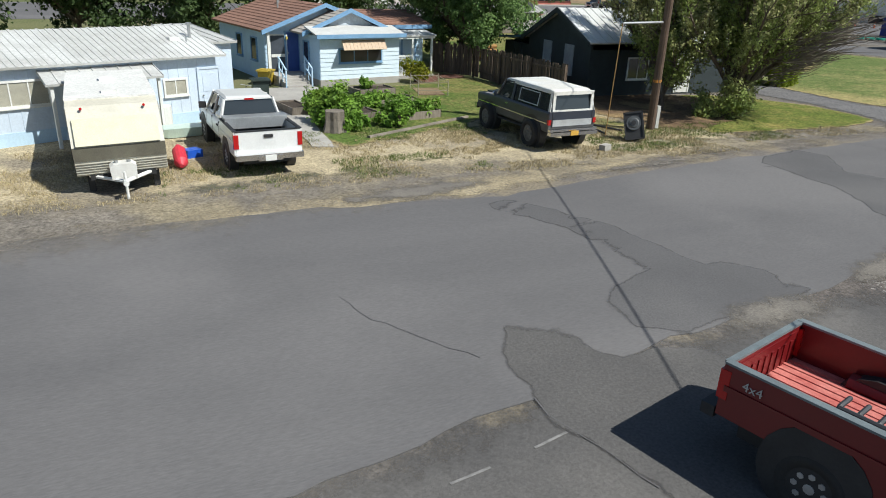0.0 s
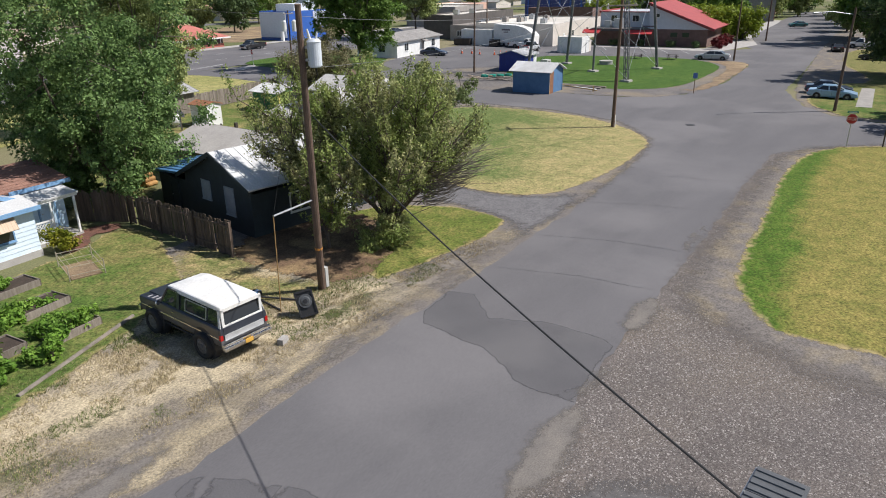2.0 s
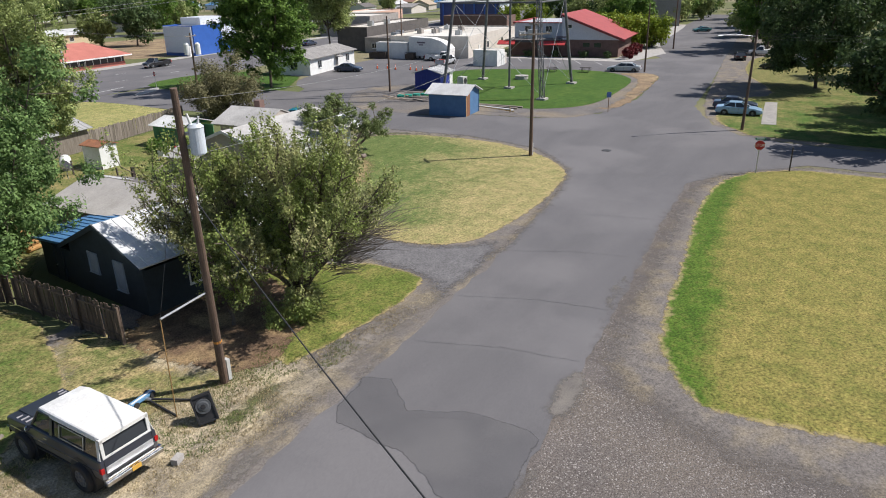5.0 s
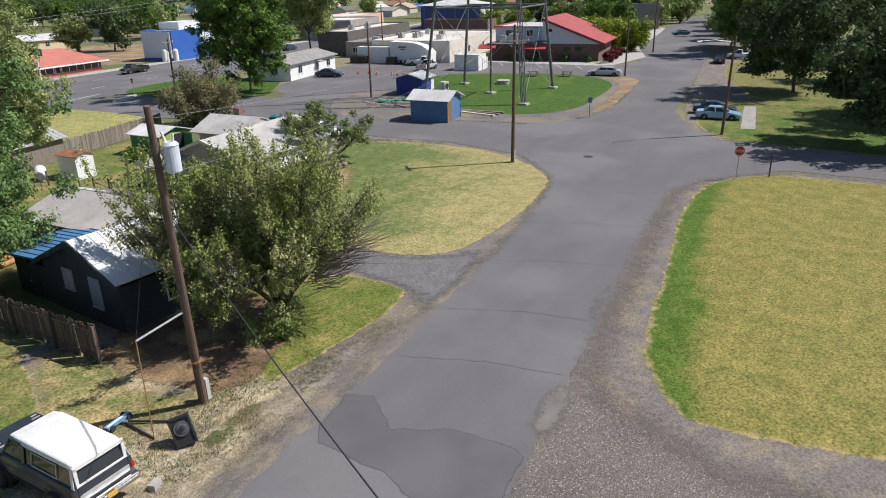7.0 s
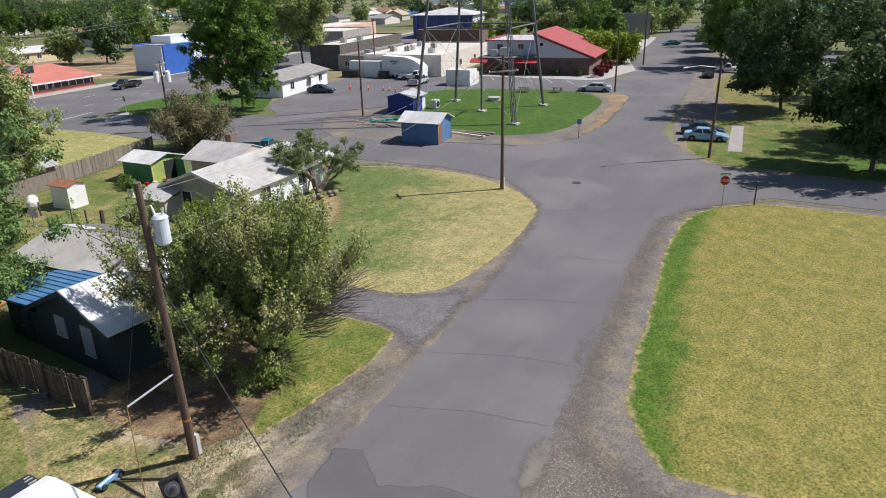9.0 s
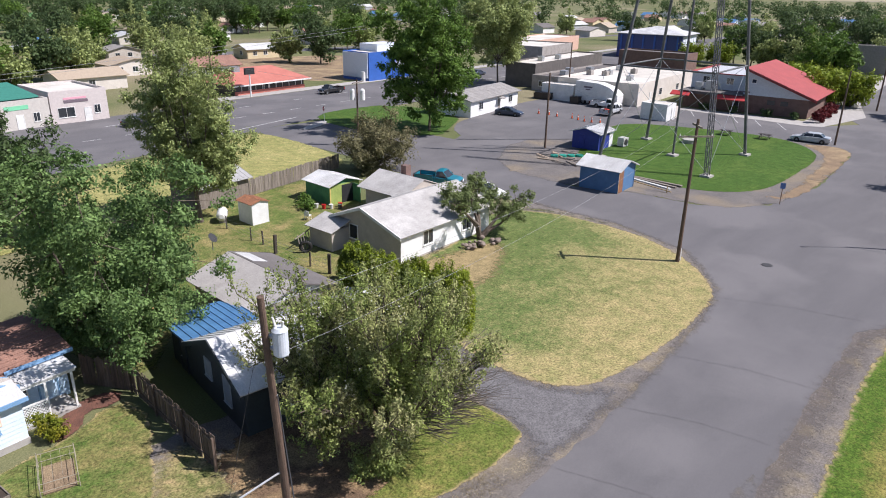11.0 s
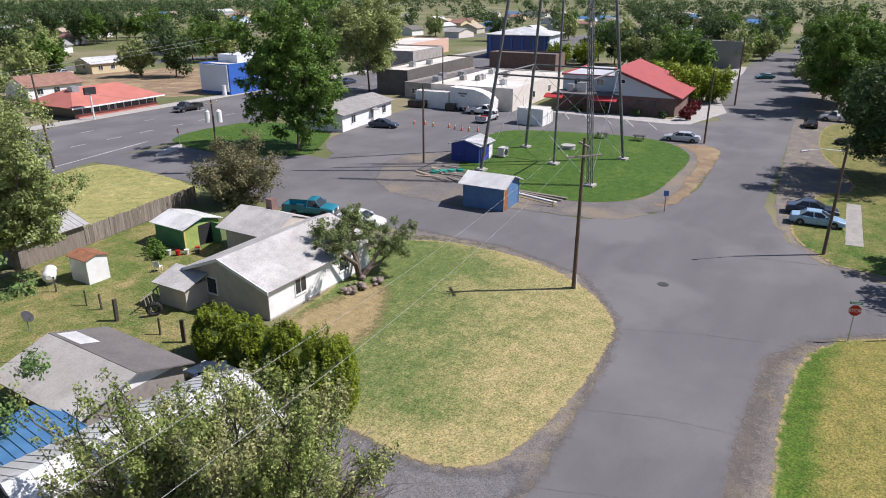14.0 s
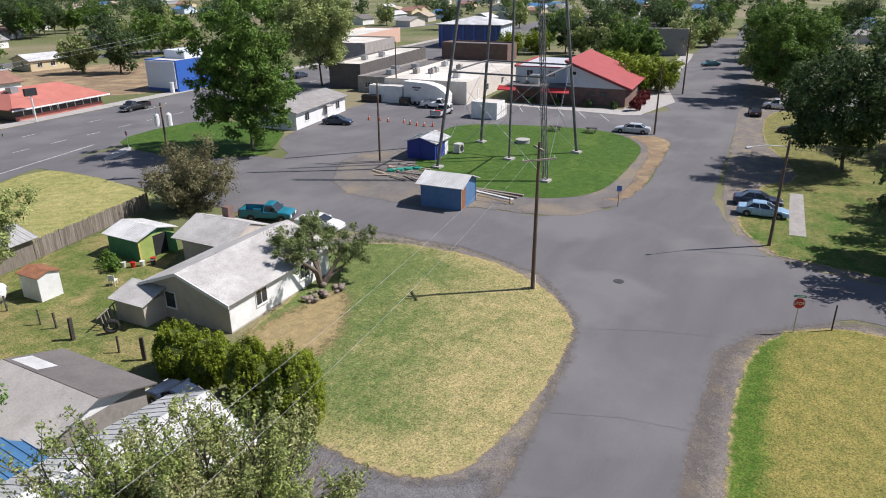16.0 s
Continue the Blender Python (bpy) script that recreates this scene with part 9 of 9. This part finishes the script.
part("canopy_roof", B((-2.4, 3.0, 10.8, 22.2, 3.2, 3.28)), ROOF_TAR, cl)
for y0, y1 in ((9.8, 15.0), (20.0, 23.5)):
    bm = bmesh.new()
    prism(bm, [(-3.4, 2.35), (-3.4, 2.5), (-2.2, 3.1), (-2.2, 2.7)], "y", y0, y1)
    part("red_awning", bm, mat("red_awning_cloth", (0.50, 0.045, 0.045), (0.42, 0.035, 0.035), rough=0.7), cl)
for a, z in ((4.0, 1.8), (6.2, 1.8)):
    window(cl, facing(0, a, z, -90), 1.3, 0.8, BRICK_BROWN, bars=0)
window(cl, facing(0, 9.6, 5.4, -90), 0.7, 0.6, WHITE_PAINT, bars=0)
for a in (14.6, 19.0):
    window(cl, facing(3.0, a, 4.4, -90), 1.2, 1.1, WHITE_PAINT, bars=1)
part("roof_unit", B((0.2, 1.8, 16.5, 18.2, 3.28, 5.0)), STEEL, cl)
part("roof_unit", B((0.4, 1.6, 19, 20.2, 3.28, 4.6)), STEEL, cl)
part("lettering_bar", B((-0.06, 0, 10.0, 12.4, 3.55, 3.8)), mat("sign_dark", (0.18, 0.14, 0.16), (0.14, 0.11, 0.13)), cl)
door(cl, facing(0, 12.2, 0.05, -90), 1.0, 2.05, BLACK, WHITE_PAINT)
LEAF_RED = leaf_mat("red_leaves", (0.17, 0.03, 0.03), (0.10, 0.02, 0.025))
for i, (x, y) in enumerate(((137.6, 42.9), (140.6, 43.3), (143.6, 43.8), (146.6, 44.3), (149.6, 44.8))):
    plant(x, y, 2.0, 1.2, LEAF_RED, "clipped dark red shrub beside the club house", 300 + i % 2, 1400, 0.17, name="red_shrub")
for i, (x, y) in enumerate(((137.4, 47.2), (136.6, 51.6), (135.8, 57.4), (134.8, 62.5))):
    plant(x, y, 1.2, 0.9, LEAF_DEEP, "clipped round shrub before the club house", 310 + i % 2, 900, 0.14, name="round_shrub")
for i in range(5):
    solo("parking_line", B((-3.2, 3.2, -0.06, 0.06, 0, 0.006)), LINE_WHITE, "worn white parking line", "marking", "parking lines", m=pose(129.1, 45.9 + i * 3.95, 0.03, 0, 0, 33))


# civic building, offices and long wall further on
cv = block("blue_civic_hall", 222, 115, 14, 18, 21, 7.2, mat("deep_blue_wall", (0.045, 0.07, 0.22), (0.035, 0.055, 0.18), rough=0.4), ROOF_WHITE, "blue glass-walled hall with a white roof", parapet=0.2)
for q in ([(-1, -1, 7.42), (-1, 22, 7.42), (9, 10.7, 9.6), (9, 10.3, 9.6)], [(-1, -1, 7.42), (19, -1, 7.42), (9.2, 10.5, 9.6), (8.8, 10.5, 9.6)], [(19, -1, 7.42), (19, 22, 7.42), (9, 10.7, 9.6), (9, 10.3, 9.6)]):
    roof_plane(cv, q, ROOF_WHITE, thick=0.2)
for i in range(6):
    part("column", B((-0.3, 0, 1 + i * 3.7, 1.5 + i * 3.7, 0, 7)), BLUE_CLAD, cv)
for i in range(5):
    part("white_panel", B((1 + i * 3.5, 4.2 + i * 3.5, -0.1, 0, 3.2, 7.0)), PANEL, cv)
block("brown_wall_block", 191.5, 96.5, 8, 8, 20, 4.4, BRICK_BROWN, ROOF_TAR, "brown wall building with a flat roof")
block("grey_long_building", 262, 66, 14, 14, 30, 6.2, BLOCK_GREY, ROOF_FLAT, "long grey building with a pale roof edge")
ps = block("corner_shop", 231, 57.5, 14, 22, 21, 7.2, mat("dark_grey_block", (0.30, 0.29, 0.28), (0.23, 0.22, 0.21), rough=0.85), ROOF_TAR, "grey block shop with a pale roof edge and a red end", parapet=0.3)
part("parapet_cap", B((-0.1, 22.1, -0.1, 0.3, 7.5, 7.7), (-0.1, 0.3, 0.3, 21.1, 7.5, 7.7)), CONCRETE, ps)
part("red_front", B((1.2, 6, -0.08, 0, 0.2, 3.0)), mat("brick_red_wall", (0.42, 0.10, 0.08), (0.34, 0.08, 0.065), rough=0.8), ps)
block("coral_shop", 190, 150, 14, 40, 14, 4.6, mat("coral_stucco", (0.62, 0.40, 0.31), (0.54, 0.35, 0.27), rough=0.9), ROOF_FLAT, "long coral stucco shop", wins=tuple(("w", 2 + i * 3, 1, 1.5, 1.4) for i in range(4)))
block("grey_office", 168, 128, 14, 22, 16, 5.2, BLOCK_GREY, ROOF_FLAT, "grey block office with a pale flat roof")

# scattered houses of the town
HOUSE_WALLS = [WHITE_PAINT, STUCCO, TAN_SIDING, PALE_BLUE, mat("grey_siding", (0.42, 0.43, 0.44), (0.35, 0.36, 0.37)), mat("yellow_siding", (0.62, 0.52, 0.33), (0.54, 0.45, 0.28))]
HOUSE_ROOFS = [ROOF_GREY, ROOF_TAR, ROOF_BROWN, ROOF_WHITE, ROOF_BLUE, mat("tan_shingles", (0.42, 0.34, 0.25), (0.34, 0.27, 0.2), rough=0.9)]
rh = random.Random(44)
HOUSES = [(72, 247, 4), (78, 208, 0), (80, 158, 2), (157, 228, 1), (112, 193, 3), (100, 262, 3), (130, 262, 0), (60, 225, 3), (176, 262, 2), (120, 300, 5), (86, 290, 1), (200, 210, 0), (60, 300, 4), (160, 300, 2), (22, 172, 4), (38, 186, 3), (50, 152, 5), (8, 190, 0), (25, 212, 3), (66, 172, 5), (-4, 170, 3), (12, 236, 1), (44, 240, 2)]
for i, (x, y, k) in enumerate(HOUSES):
    gabled("town_house", x, y, rh.uniform(0, 20), rh.uniform(9, 14), rh.uniform(7, 9), 2.7, rh.uniform(1.2, 2.0), HOUSE_WALLS[(i * 2 + k) % 6], HOUSE_ROOFS[k], "small single-storey town house with a gable roof", along=("x", "y")[i % 2], wins=(("s", 2.5, 1, 1.2, 1.1), ("s", 6.0, 1, 1.2, 1.1), ("w", 3.5, 1, 1.2, 1.1)))
def far_spot(n, x0, x1, y0, y1, seed):
    r_ = random.Random(seed)
    return [(r_.uniform(x0, x1), r_.uniform(y0, y1)) for _ in range(n)]


for i, (x, y) in enumerate(far_spot(46, 60, 480, 330, 560, 3) + far_spot(40, 270, 620, 160, 330, 4) + far_spot(22, 320, 640, 90, 150, 6) + far_spot(14, 300, 560, -60, 20, 5)):
    gabled("town_house", x, y, rh.uniform(0, 20), rh.uniform(10, 15), rh.uniform(8, 10), 2.8, rh.uniform(1.4, 2.2), HOUSE_WALLS[i % 6], HOUSE_ROOFS[(i * 5 + 1) % 6], "distant town house with a gable roof", along=("x", "y")[i % 2])
gabled("brown_cottage", 112, -7, 14, 12, 9, 2.6, 1.8, mat("red_cottage", (0.30, 0.09, 0.06), (0.24, 0.07, 0.05)), ROOF_GREY, "red-brown cottage in the shade of the trees", wins=(("w", 3, 1, 1.2, 1.1),))
gabled("white_cottage", 140, 4, 14, 12, 9, 2.6, 1.8, WHITE_PAINT, ROOF_GREY, "white cottage behind the shade trees", wins=(("w", 3, 1, 1.2, 1.1),))

# ---- far trees ----
FAR = [LEAF_GREY, LEAF_DEEP, LEAF_GREEN]
def far_tree(x, y, i, h=None):
    k = i % 6
    hh = (9, 12, 14, 10, 16, 11)[k]
    tree("deciduous_tree", x, y, hh, (4.6, 5.5, 5.0, 5.2, 6.5, 4.2)[k], "green town tree with a broken crown", FAR[k % 3], "far%d" % k, 5200, 0.34, 71 + k, group="town trees", limbs=9, trunk_h=0.18, crown_low=0.16, sub=4, lumps=0.3)


near_far = [(42, 154), (51, 167), (36, 150), (88, 175), (92, 190), (96, 182), (117, 178), (122, 170), (150, 196), (160, 200), (86, 278), (95, 268), (128, 250), (140, 290), (166, 292), (152, 206), (170, 180), (184, 172), (66, 186), (30, 160), (200, 180), (2, 150)]
for i, (x, y) in enumerate(near_far):
    far_tree(x, y, i)
for i, (x, y) in enumerate([(196, 64), (203, 70), (210, 75), (190, 58.5), (216, 84), (222, 92), (228, 100), (236, 60), (246, 70), (252, 62), (262, 58), (280, 62), (296, 62), (320, 66), (345, 70), (180, 28), (196, 32), (212, 33), (230, 37), (250, 40), (275, 44), (300, 46), (170, 24), (330, 50), (360, 55)]):
    far_tree(x, y, i + 2)
for i, (x, y) in enumerate([(161, 45.5), (165, 50.5), (167, 55.5), (170, 60), (157, 50), (208, 104), (214, 98)]):
    tree("small_tree", x, y, 6.0, 4.2, "bright yellow-green hedge tree", LEAF_BRIGHT, "bright", 6500, 0.26, 91, group="hedge trees", limbs=8, trunk_h=0.15, crown_low=0.12, sub=4)
i = 0
beyond = []
for x, y in far_spot(70, 40, 420, 300, 420, 13) + far_spot(90, 40, 600, 420, 620, 14) + far_spot(60, 280, 640, 150, 330, 15) + far_spot(40, 300, 640, 80, 150, 16) + far_spot(40, 180, 640, -90, 30, 17) + far_spot(46, 10, 330, 205, 330, 23) + far_spot(26, -60, 60, 150, 330, 24):
    if 95 < x < 155 and y < 215:
        continue
    if math.hypot(x, y) < 385:
        far_tree(x, y, i)
        i += 1
    else:
        beyond.append((x, y))
rb = random.Random(91)
cb = []
for x, y in beyond:
    h0 = rb.uniform(8, 15)
    for _ in range(7):
        a = rb.uniform(0, 6.283)
        q = rb.uniform(0.2, 1.0) * h0 * 0.34
        cb.append(((x + math.cos(a) * q, y + math.sin(a) * q, h0 * rb.uniform(0.3, 0.85)), h0 * rb.uniform(0.14, 0.22), 0.9))
o = new("far_town_trees", leaf_cloud("far_town_trees", cb, 260 * len(beyond), 0.55, LEAF_DEEP, 92))
tagged(o, "green trees among the distant roofs of the town", "trees", kind="stuff")
# woods at the edge of town, past counting
cl_ = []
rw = random.Random(77)
for _ in range(900):
    a = rw.uniform(0, 1)
    x = rw.uniform(-100, 1300)
    y = rw.uniform(640, 900) if x < 700 else rw.uniform(-300, 900)
    cl_.append(((x, y, rw.uniform(3, 7)), rw.uniform(6, 11), 0.8))
o = new("far_woods", leaf_cloud("far_woods", cl_, 60000, 1.3, LEAF_DEEP, 78))
tagged(o, "distant belt of dark green trees at the edge of town", "woods", kind="stuff")
sheet("ground_far_field", [(40, 470), (260, 470), (320, 560), (60, 560)], 0.05, mat("far_green_field", (0.10, 0.24, 0.06), (0.08, 0.19, 0.05), rough=0.9, scale=0.02), "distant bright green field", "field", 1.0, step=8, seed=51)

# ---- marks on the asphalt ----
def patch(pts, material, label, z=0.036, rough=0.12, seed=0, name="road_patch", soften=0):
    return sheet(name, pts, z, material, label, "road", rough, step=0.2, scale=1.6, depth=0.003, soften=soften, seed=seed, fade=0.11, soft=0.9, cut=1.0)


patch([(10.8, 15.3), (12.2, 12.6), (12.6, 9.8), (13.5, 9.8), (13.8, 7.9), (9.3, 7.3), (9.1, 8.3), (9.2, 9.0), (9.9, 9.6), (11.0, 10.0), (10.9, 12.6), (9.6, 14.9)], ASPHALT_DARK, "dark asphalt repair patch across the street", seed=31)
patch([(6.05, 6.3), (6.40, 6.8), (6.42, 7.86), (6.75, 8.7), (7.5, 9.05), (8.1, 8.5), (8.15, 7.3), (9.4, 7.4), (10.4, 6.4), (10, 3), (6.9, 3), (6.6, 5.3)], ASPHALT_OLD, "worn dark asphalt patch at the lot entrance", z=0.037, seed=32, soften=1)
patch([(21.2, 16.5), (24.2, 17.1), (24.6, 15.9), (23.2, 14.2), (24.3, 12.1), (24.4, 9.3), (22.2, 9.1), (19.9, 8.7), (19.7, 10.7), (20.9, 12.7)], ASPHALT_DARK, "dark asphalt repair patch across the street", seed=33)
sheet("road_lot_apron", [(-60, 6.2), (2.8, 6.9), (6.4, 7.5), (9.6, 8.0), (14, 8.4), (17.3, 7.5), (18.6, 5.8), (19.2, 3.6), (20.0, 0.5), (21, -10), (10, -24), (-60, -24)], 0.022, ASPHALT_OLD, "worn asphalt apron beside the street", "road", 0.15, seed=34, fade=0.8, soft=1.4)

DUST = mat("pale_dust", (0.205, 0.185, 0.162), (0.155, 0.142, 0.130), rough=0.95, scale=1.2, fine=22, bump=0.3, fine_mix=0.4, spec=0.15)
for i, (x, y, rx, ry) in enumerate(((27.0, 9.6, 2.2, 0.9), (17.4, 8.2, 3.0, 1.0), (12.2, 7.5, 1.8, 0.8), (21.5, 8.9, 1.6, 0.6), (36.5, 11.0, 3.0, 0.5), (8.5, 16.6, 3.0, 0.8), (17.5, 17.0, 3.2, 0.6), (25.5, 17.4, 2.4, 0.5))):
    sheet("road_dust", [(x + math.cos(a * 0.6283) * rx, y + math.sin(a * 0.6283) * ry + math.cos(a * 0.6283) * rx * 0.11) for a in range(10)], 0.044, DUST, "pale dust blown over the street edge", "road", 0.2, step=0.4, soften=1, seed=80 + i, fade=0.4, cut=0.3, soft=1.3)


def crack(pts, w, label, z=0.039, seed=0):
    bm = bmesh.new()
    rc = random.Random(seed)
    q = []
    for (x0, y0), (x1, y1) in zip(pts, pts[1:]):
        n = max(2, int(math.hypot(x1 - x0, y1 - y0) / 0.25))
        for k in range(n):
            q.append((x0 + (x1 - x0) * k / n + rc.uniform(-0.04, 0.04), y0 + (y1 - y0) * k / n + rc.uniform(-0.04, 0.04)))
    for (x0, y0), (x1, y1) in zip(q, q[1:]):
        d = Vector((y0 - y1, x1 - x0, 0)).normalized() * w * rc.uniform(0.4, 1.1)
        v = [bm.verts.new((x0 - d.x, y0 - d.y, z)), bm.verts.new((x1 - d.x, y1 - d.y, z)), bm.verts.new((x1 + d.x, y1 + d.y, z)), bm.verts.new((x0 + d.x, y0 + d.y, z))]
        bm.faces.new(v)
    solo("road_crack", bm, mat("tar_seal", (0.116, 0.111, 0.114), (0.100, 0.096, 0.099), rough=0.9), label, "crack", "street cracks", kind="structure")


crack([(4.7, 10.9), (4.84, 10.1), (5.11, 9.66), (5.66, 8.72), (6.34, 7.8)], 0.012, "thin crack in the asphalt", seed=1)
crack([(6.34, 6.7), (6.41, 5.98), (6.62, 5.38), (6.85, 4.2)], 0.012, "thin crack along the worn patch", seed=2)
crack([(20.9, 15.6), (22.4, 14.9), (23.0, 13.6), (23.6, 12.4), (24.3, 10.6), (24.2, 9.4)], 0.012, "thin crack along the dark patch", seed=3)
for x, y, a in ((6.08, 5.83, 12), (4.77, 5.61, 8)):
    solo("lane_line", B((-0.3, 0.3, -0.02, 0.02, 0, 0.004)), mat("rubbed_paint", (0.26, 0.25, 0.245), (0.15, 0.145, 0.142), rough=0.9, scale=7, fine=20, contrast=0.6), "worn stroke of white paint on the apron", "marking", "paint strokes", m=pose(x, y, 0.026, 0, 0, a))
for i, (a, b) in enumerate((((27.5, 16.9), (29.5, 9.9)), ((32.4, 17.6), (34.6, 10.4)), ((39.0, 18.2), (41.6, 11.3)), ((46, 19.2), (48.5, 12.0)), ((56, 21.5), (60, 12.5)))):
    crack([a, ((a[0] + b[0]) / 2 + 0.4, (a[1] + b[1]) / 2), b], 0.014, "sealed joint across the street", seed=5 + i)
# faded lane lines of the main street
for i in range(26):
    x = 40 + i * 6.0
    y = 110.5 + (x - 60) * 0.15
    solo("lane_line", B((-1.3, 1.3, -0.08, 0.08, 0, 0.006)), LINE_WHITE, "faded white lane dash", "marking", "lane lines", m=pose(x, y - 3.6, 0.036, 0, 0, 8.5))
    if i % 2:
        solo("lane_line", B((-1.3, 1.3, -0.08, 0.08, 0, 0.006)), LINE_WHITE, "faded white lane dash", "marking", "lane lines", m=pose(x, y + 4.6, 0.036, 0, 0, 8.5))
solo("edge_line", B((-14, 10, -0.1, 0.1, 0, 0.006)), LINE_WHITE, "faded white edge line", "marking", m=pose(62, 99.2, 0.036, 0, 0, 17))


# ---- grass tufts on the verges and lawn edges, past counting ----
def tufts(name, area, count, h, material, label, seed, spread=0.05, blades=4, z=0.02):
    """Short blades in tufts, thrown over boxes (x0, x1, y0, y1, share) of the plan where a noise says grass."""
    rng = np.random.default_rng(seed)
    pts = []
    for x0, x1, y0, y1, share in area:
        k = int(count * share)
        pts.append(np.stack([rng.uniform(x0, x1, k), rng.uniform(y0, y1, k)], 1))
    pts = np.concatenate(pts)
    keep = np.array([noise.noise(Vector((p[0] * 0.55, p[1] * 0.55, seed))) + 0.4 * noise.noise(Vector((p[0] * 2.1, p[1] * 2.1, seed))) > -0.05 for p in pts])
    pts = np.repeat(pts[keep], blades, 0)
    n = len(pts)
    pts = pts + rng.normal(scale=spread, size=(n, 2))
    ang = rng.uniform(0, 6.283, n)
    hh = h * rng.uniform(0.4, 1.3, n)
    w = 0.006 + 0.05 * hh
    tip = np.stack([pts[:, 0] + rng.normal(scale=0.4, size=n) * hh, pts[:, 1] + rng.normal(scale=0.4, size=n) * hh, z + hh], 1)
    a = np.stack([pts[:, 0] - np.cos(ang) * w, pts[:, 1] - np.sin(ang) * w, np.full(n, z)], 1)
    b = np.stack([pts[:, 0] + np.cos(ang) * w, pts[:, 1] + np.sin(ang) * w, np.full(n, z)], 1)
    v = np.stack([a, b, tip], 1).reshape(-1, 3)
    me = bpy.data.meshes.new(name)
    me.vertices.add(n * 3)
    me.vertices.foreach_set("co", v.ravel())
    me.loops.add(n * 3)
    me.loops.foreach_set("vertex_index", np.arange(n * 3, dtype=np.int32))
    me.polygons.add(n)
    me.polygons.foreach_set("loop_start", np.arange(0, n * 3, 3, dtype=np.int32))
    me.update(calc_edges=True)
    me.materials.append(material)
    tagged(new(name, me), label, "grass", kind="stuff")


STRAW_BLADE = mat("straw_blades", (0.46, 0.38, 0.22), (0.33, 0.27, 0.155), rough=0.9, scale=1.2, fine=8, bump=0, island=0.35)
GREEN_BLADE = mat("weed_blades", (0.16, 0.20, 0.05), (0.09, 0.125, 0.03), rough=0.9, scale=1.2, fine=8, bump=0, island=0.35)
tufts("dry_tufts", [(-6, 14, 17.8, 24, 0.45), (12, 22, 17.6, 24, 0.3), (21, 30, 18.4, 20, 0.06)], 36000, 0.07, STRAW_BLADE, "short dry grass tufts on the verge", 61)
tufts("green_tufts", [(2, 12, 18.2, 20.6, 0.25), (17, 26, 18.6, 22, 0.35), (7, 14, 22.6, 24.6, 0.25)], 9000, 0.09, GREEN_BLADE, "green weeds among the dry grass", 62)


# ---- loose stones on the gravel lot, past counting ----
def pebbles(name, boxes, count, size, material, label, seed, z=0.014):
    rng = np.random.default_rng(seed)
    p = np.concatenate([np.stack([rng.uniform(x0, x1, int(count * q)), rng.uniform(y0, y1, int(count * q))], 1) for x0, x1, y0, y1, q in boxes])
    # keep off the lawn and the street
    keep = (p[:, 1] < 8.0 + (p[:, 0] - 13.8) * 0.115) & ~((p[:, 0] > 28.6) & (p[:, 1] < 7.2 + (p[:, 0] - 29) * 0.12) & (p[:, 1] > -3 - (p[:, 0] - 30) * 5))
    p = p[keep]
    n = len(p)
    s_ = size * rng.uniform(0.4, 1.5, n)
    ang = rng.uniform(0, 6.283, n)
    base = np.array([(1, 0, 0), (0, 1, 0), (-1, 0, 0), (0, -1, 0), (0, 0, 0.8)])
    c, s2 = np.cos(ang), np.sin(ang)
    jit = rng.uniform(0.7, 1.2, size=(n, 5, 3))
    q = base[None] * jit * s_[:, None, None]
    v = np.stack([q[:, :, 0] * c[:, None] - q[:, :, 1] * s2[:, None] + p[:, 0:1], q[:, :, 0] * s2[:, None] + q[:, :, 1] * c[:, None] + p[:, 1:2], q[:, :, 2] + z], 2)
    tri = np.array([(0, 1, 4), (1, 2, 4), (2, 3, 4), (3, 0, 4)])
    f = (tri[None] + (np.arange(n) * 5)[:, None, None]).reshape(-1)
    me = bpy.data.meshes.new(name)
    me.vertices.add(n * 5)
    me.vertices.foreach_set("co", v.reshape(-1))
    me.loops.add(len(f))
    me.loops.foreach_set("vertex_index", f.astype(np.int32))
    me.polygons.add(len(f) // 3)
    me.polygons.foreach_set("loop_start", np.arange(0, len(f), 3, dtype=np.int32))
    me.update(calc_edges=True)
    me.materials.append(material)
    tagged(new(name, me), label, "gravel", kind="stuff")


pebbles("gravel_stones", [(15, 34, -4, 12, 0.8), (34, 60, 7, 14, 0.2)], 60000, 0.024, mat("pale_stone", (0.31, 0.285, 0.265), (0.17, 0.155, 0.145), rough=0.9, bump=0, island=0.5), "loose pale stones on the gravel lot", 71)
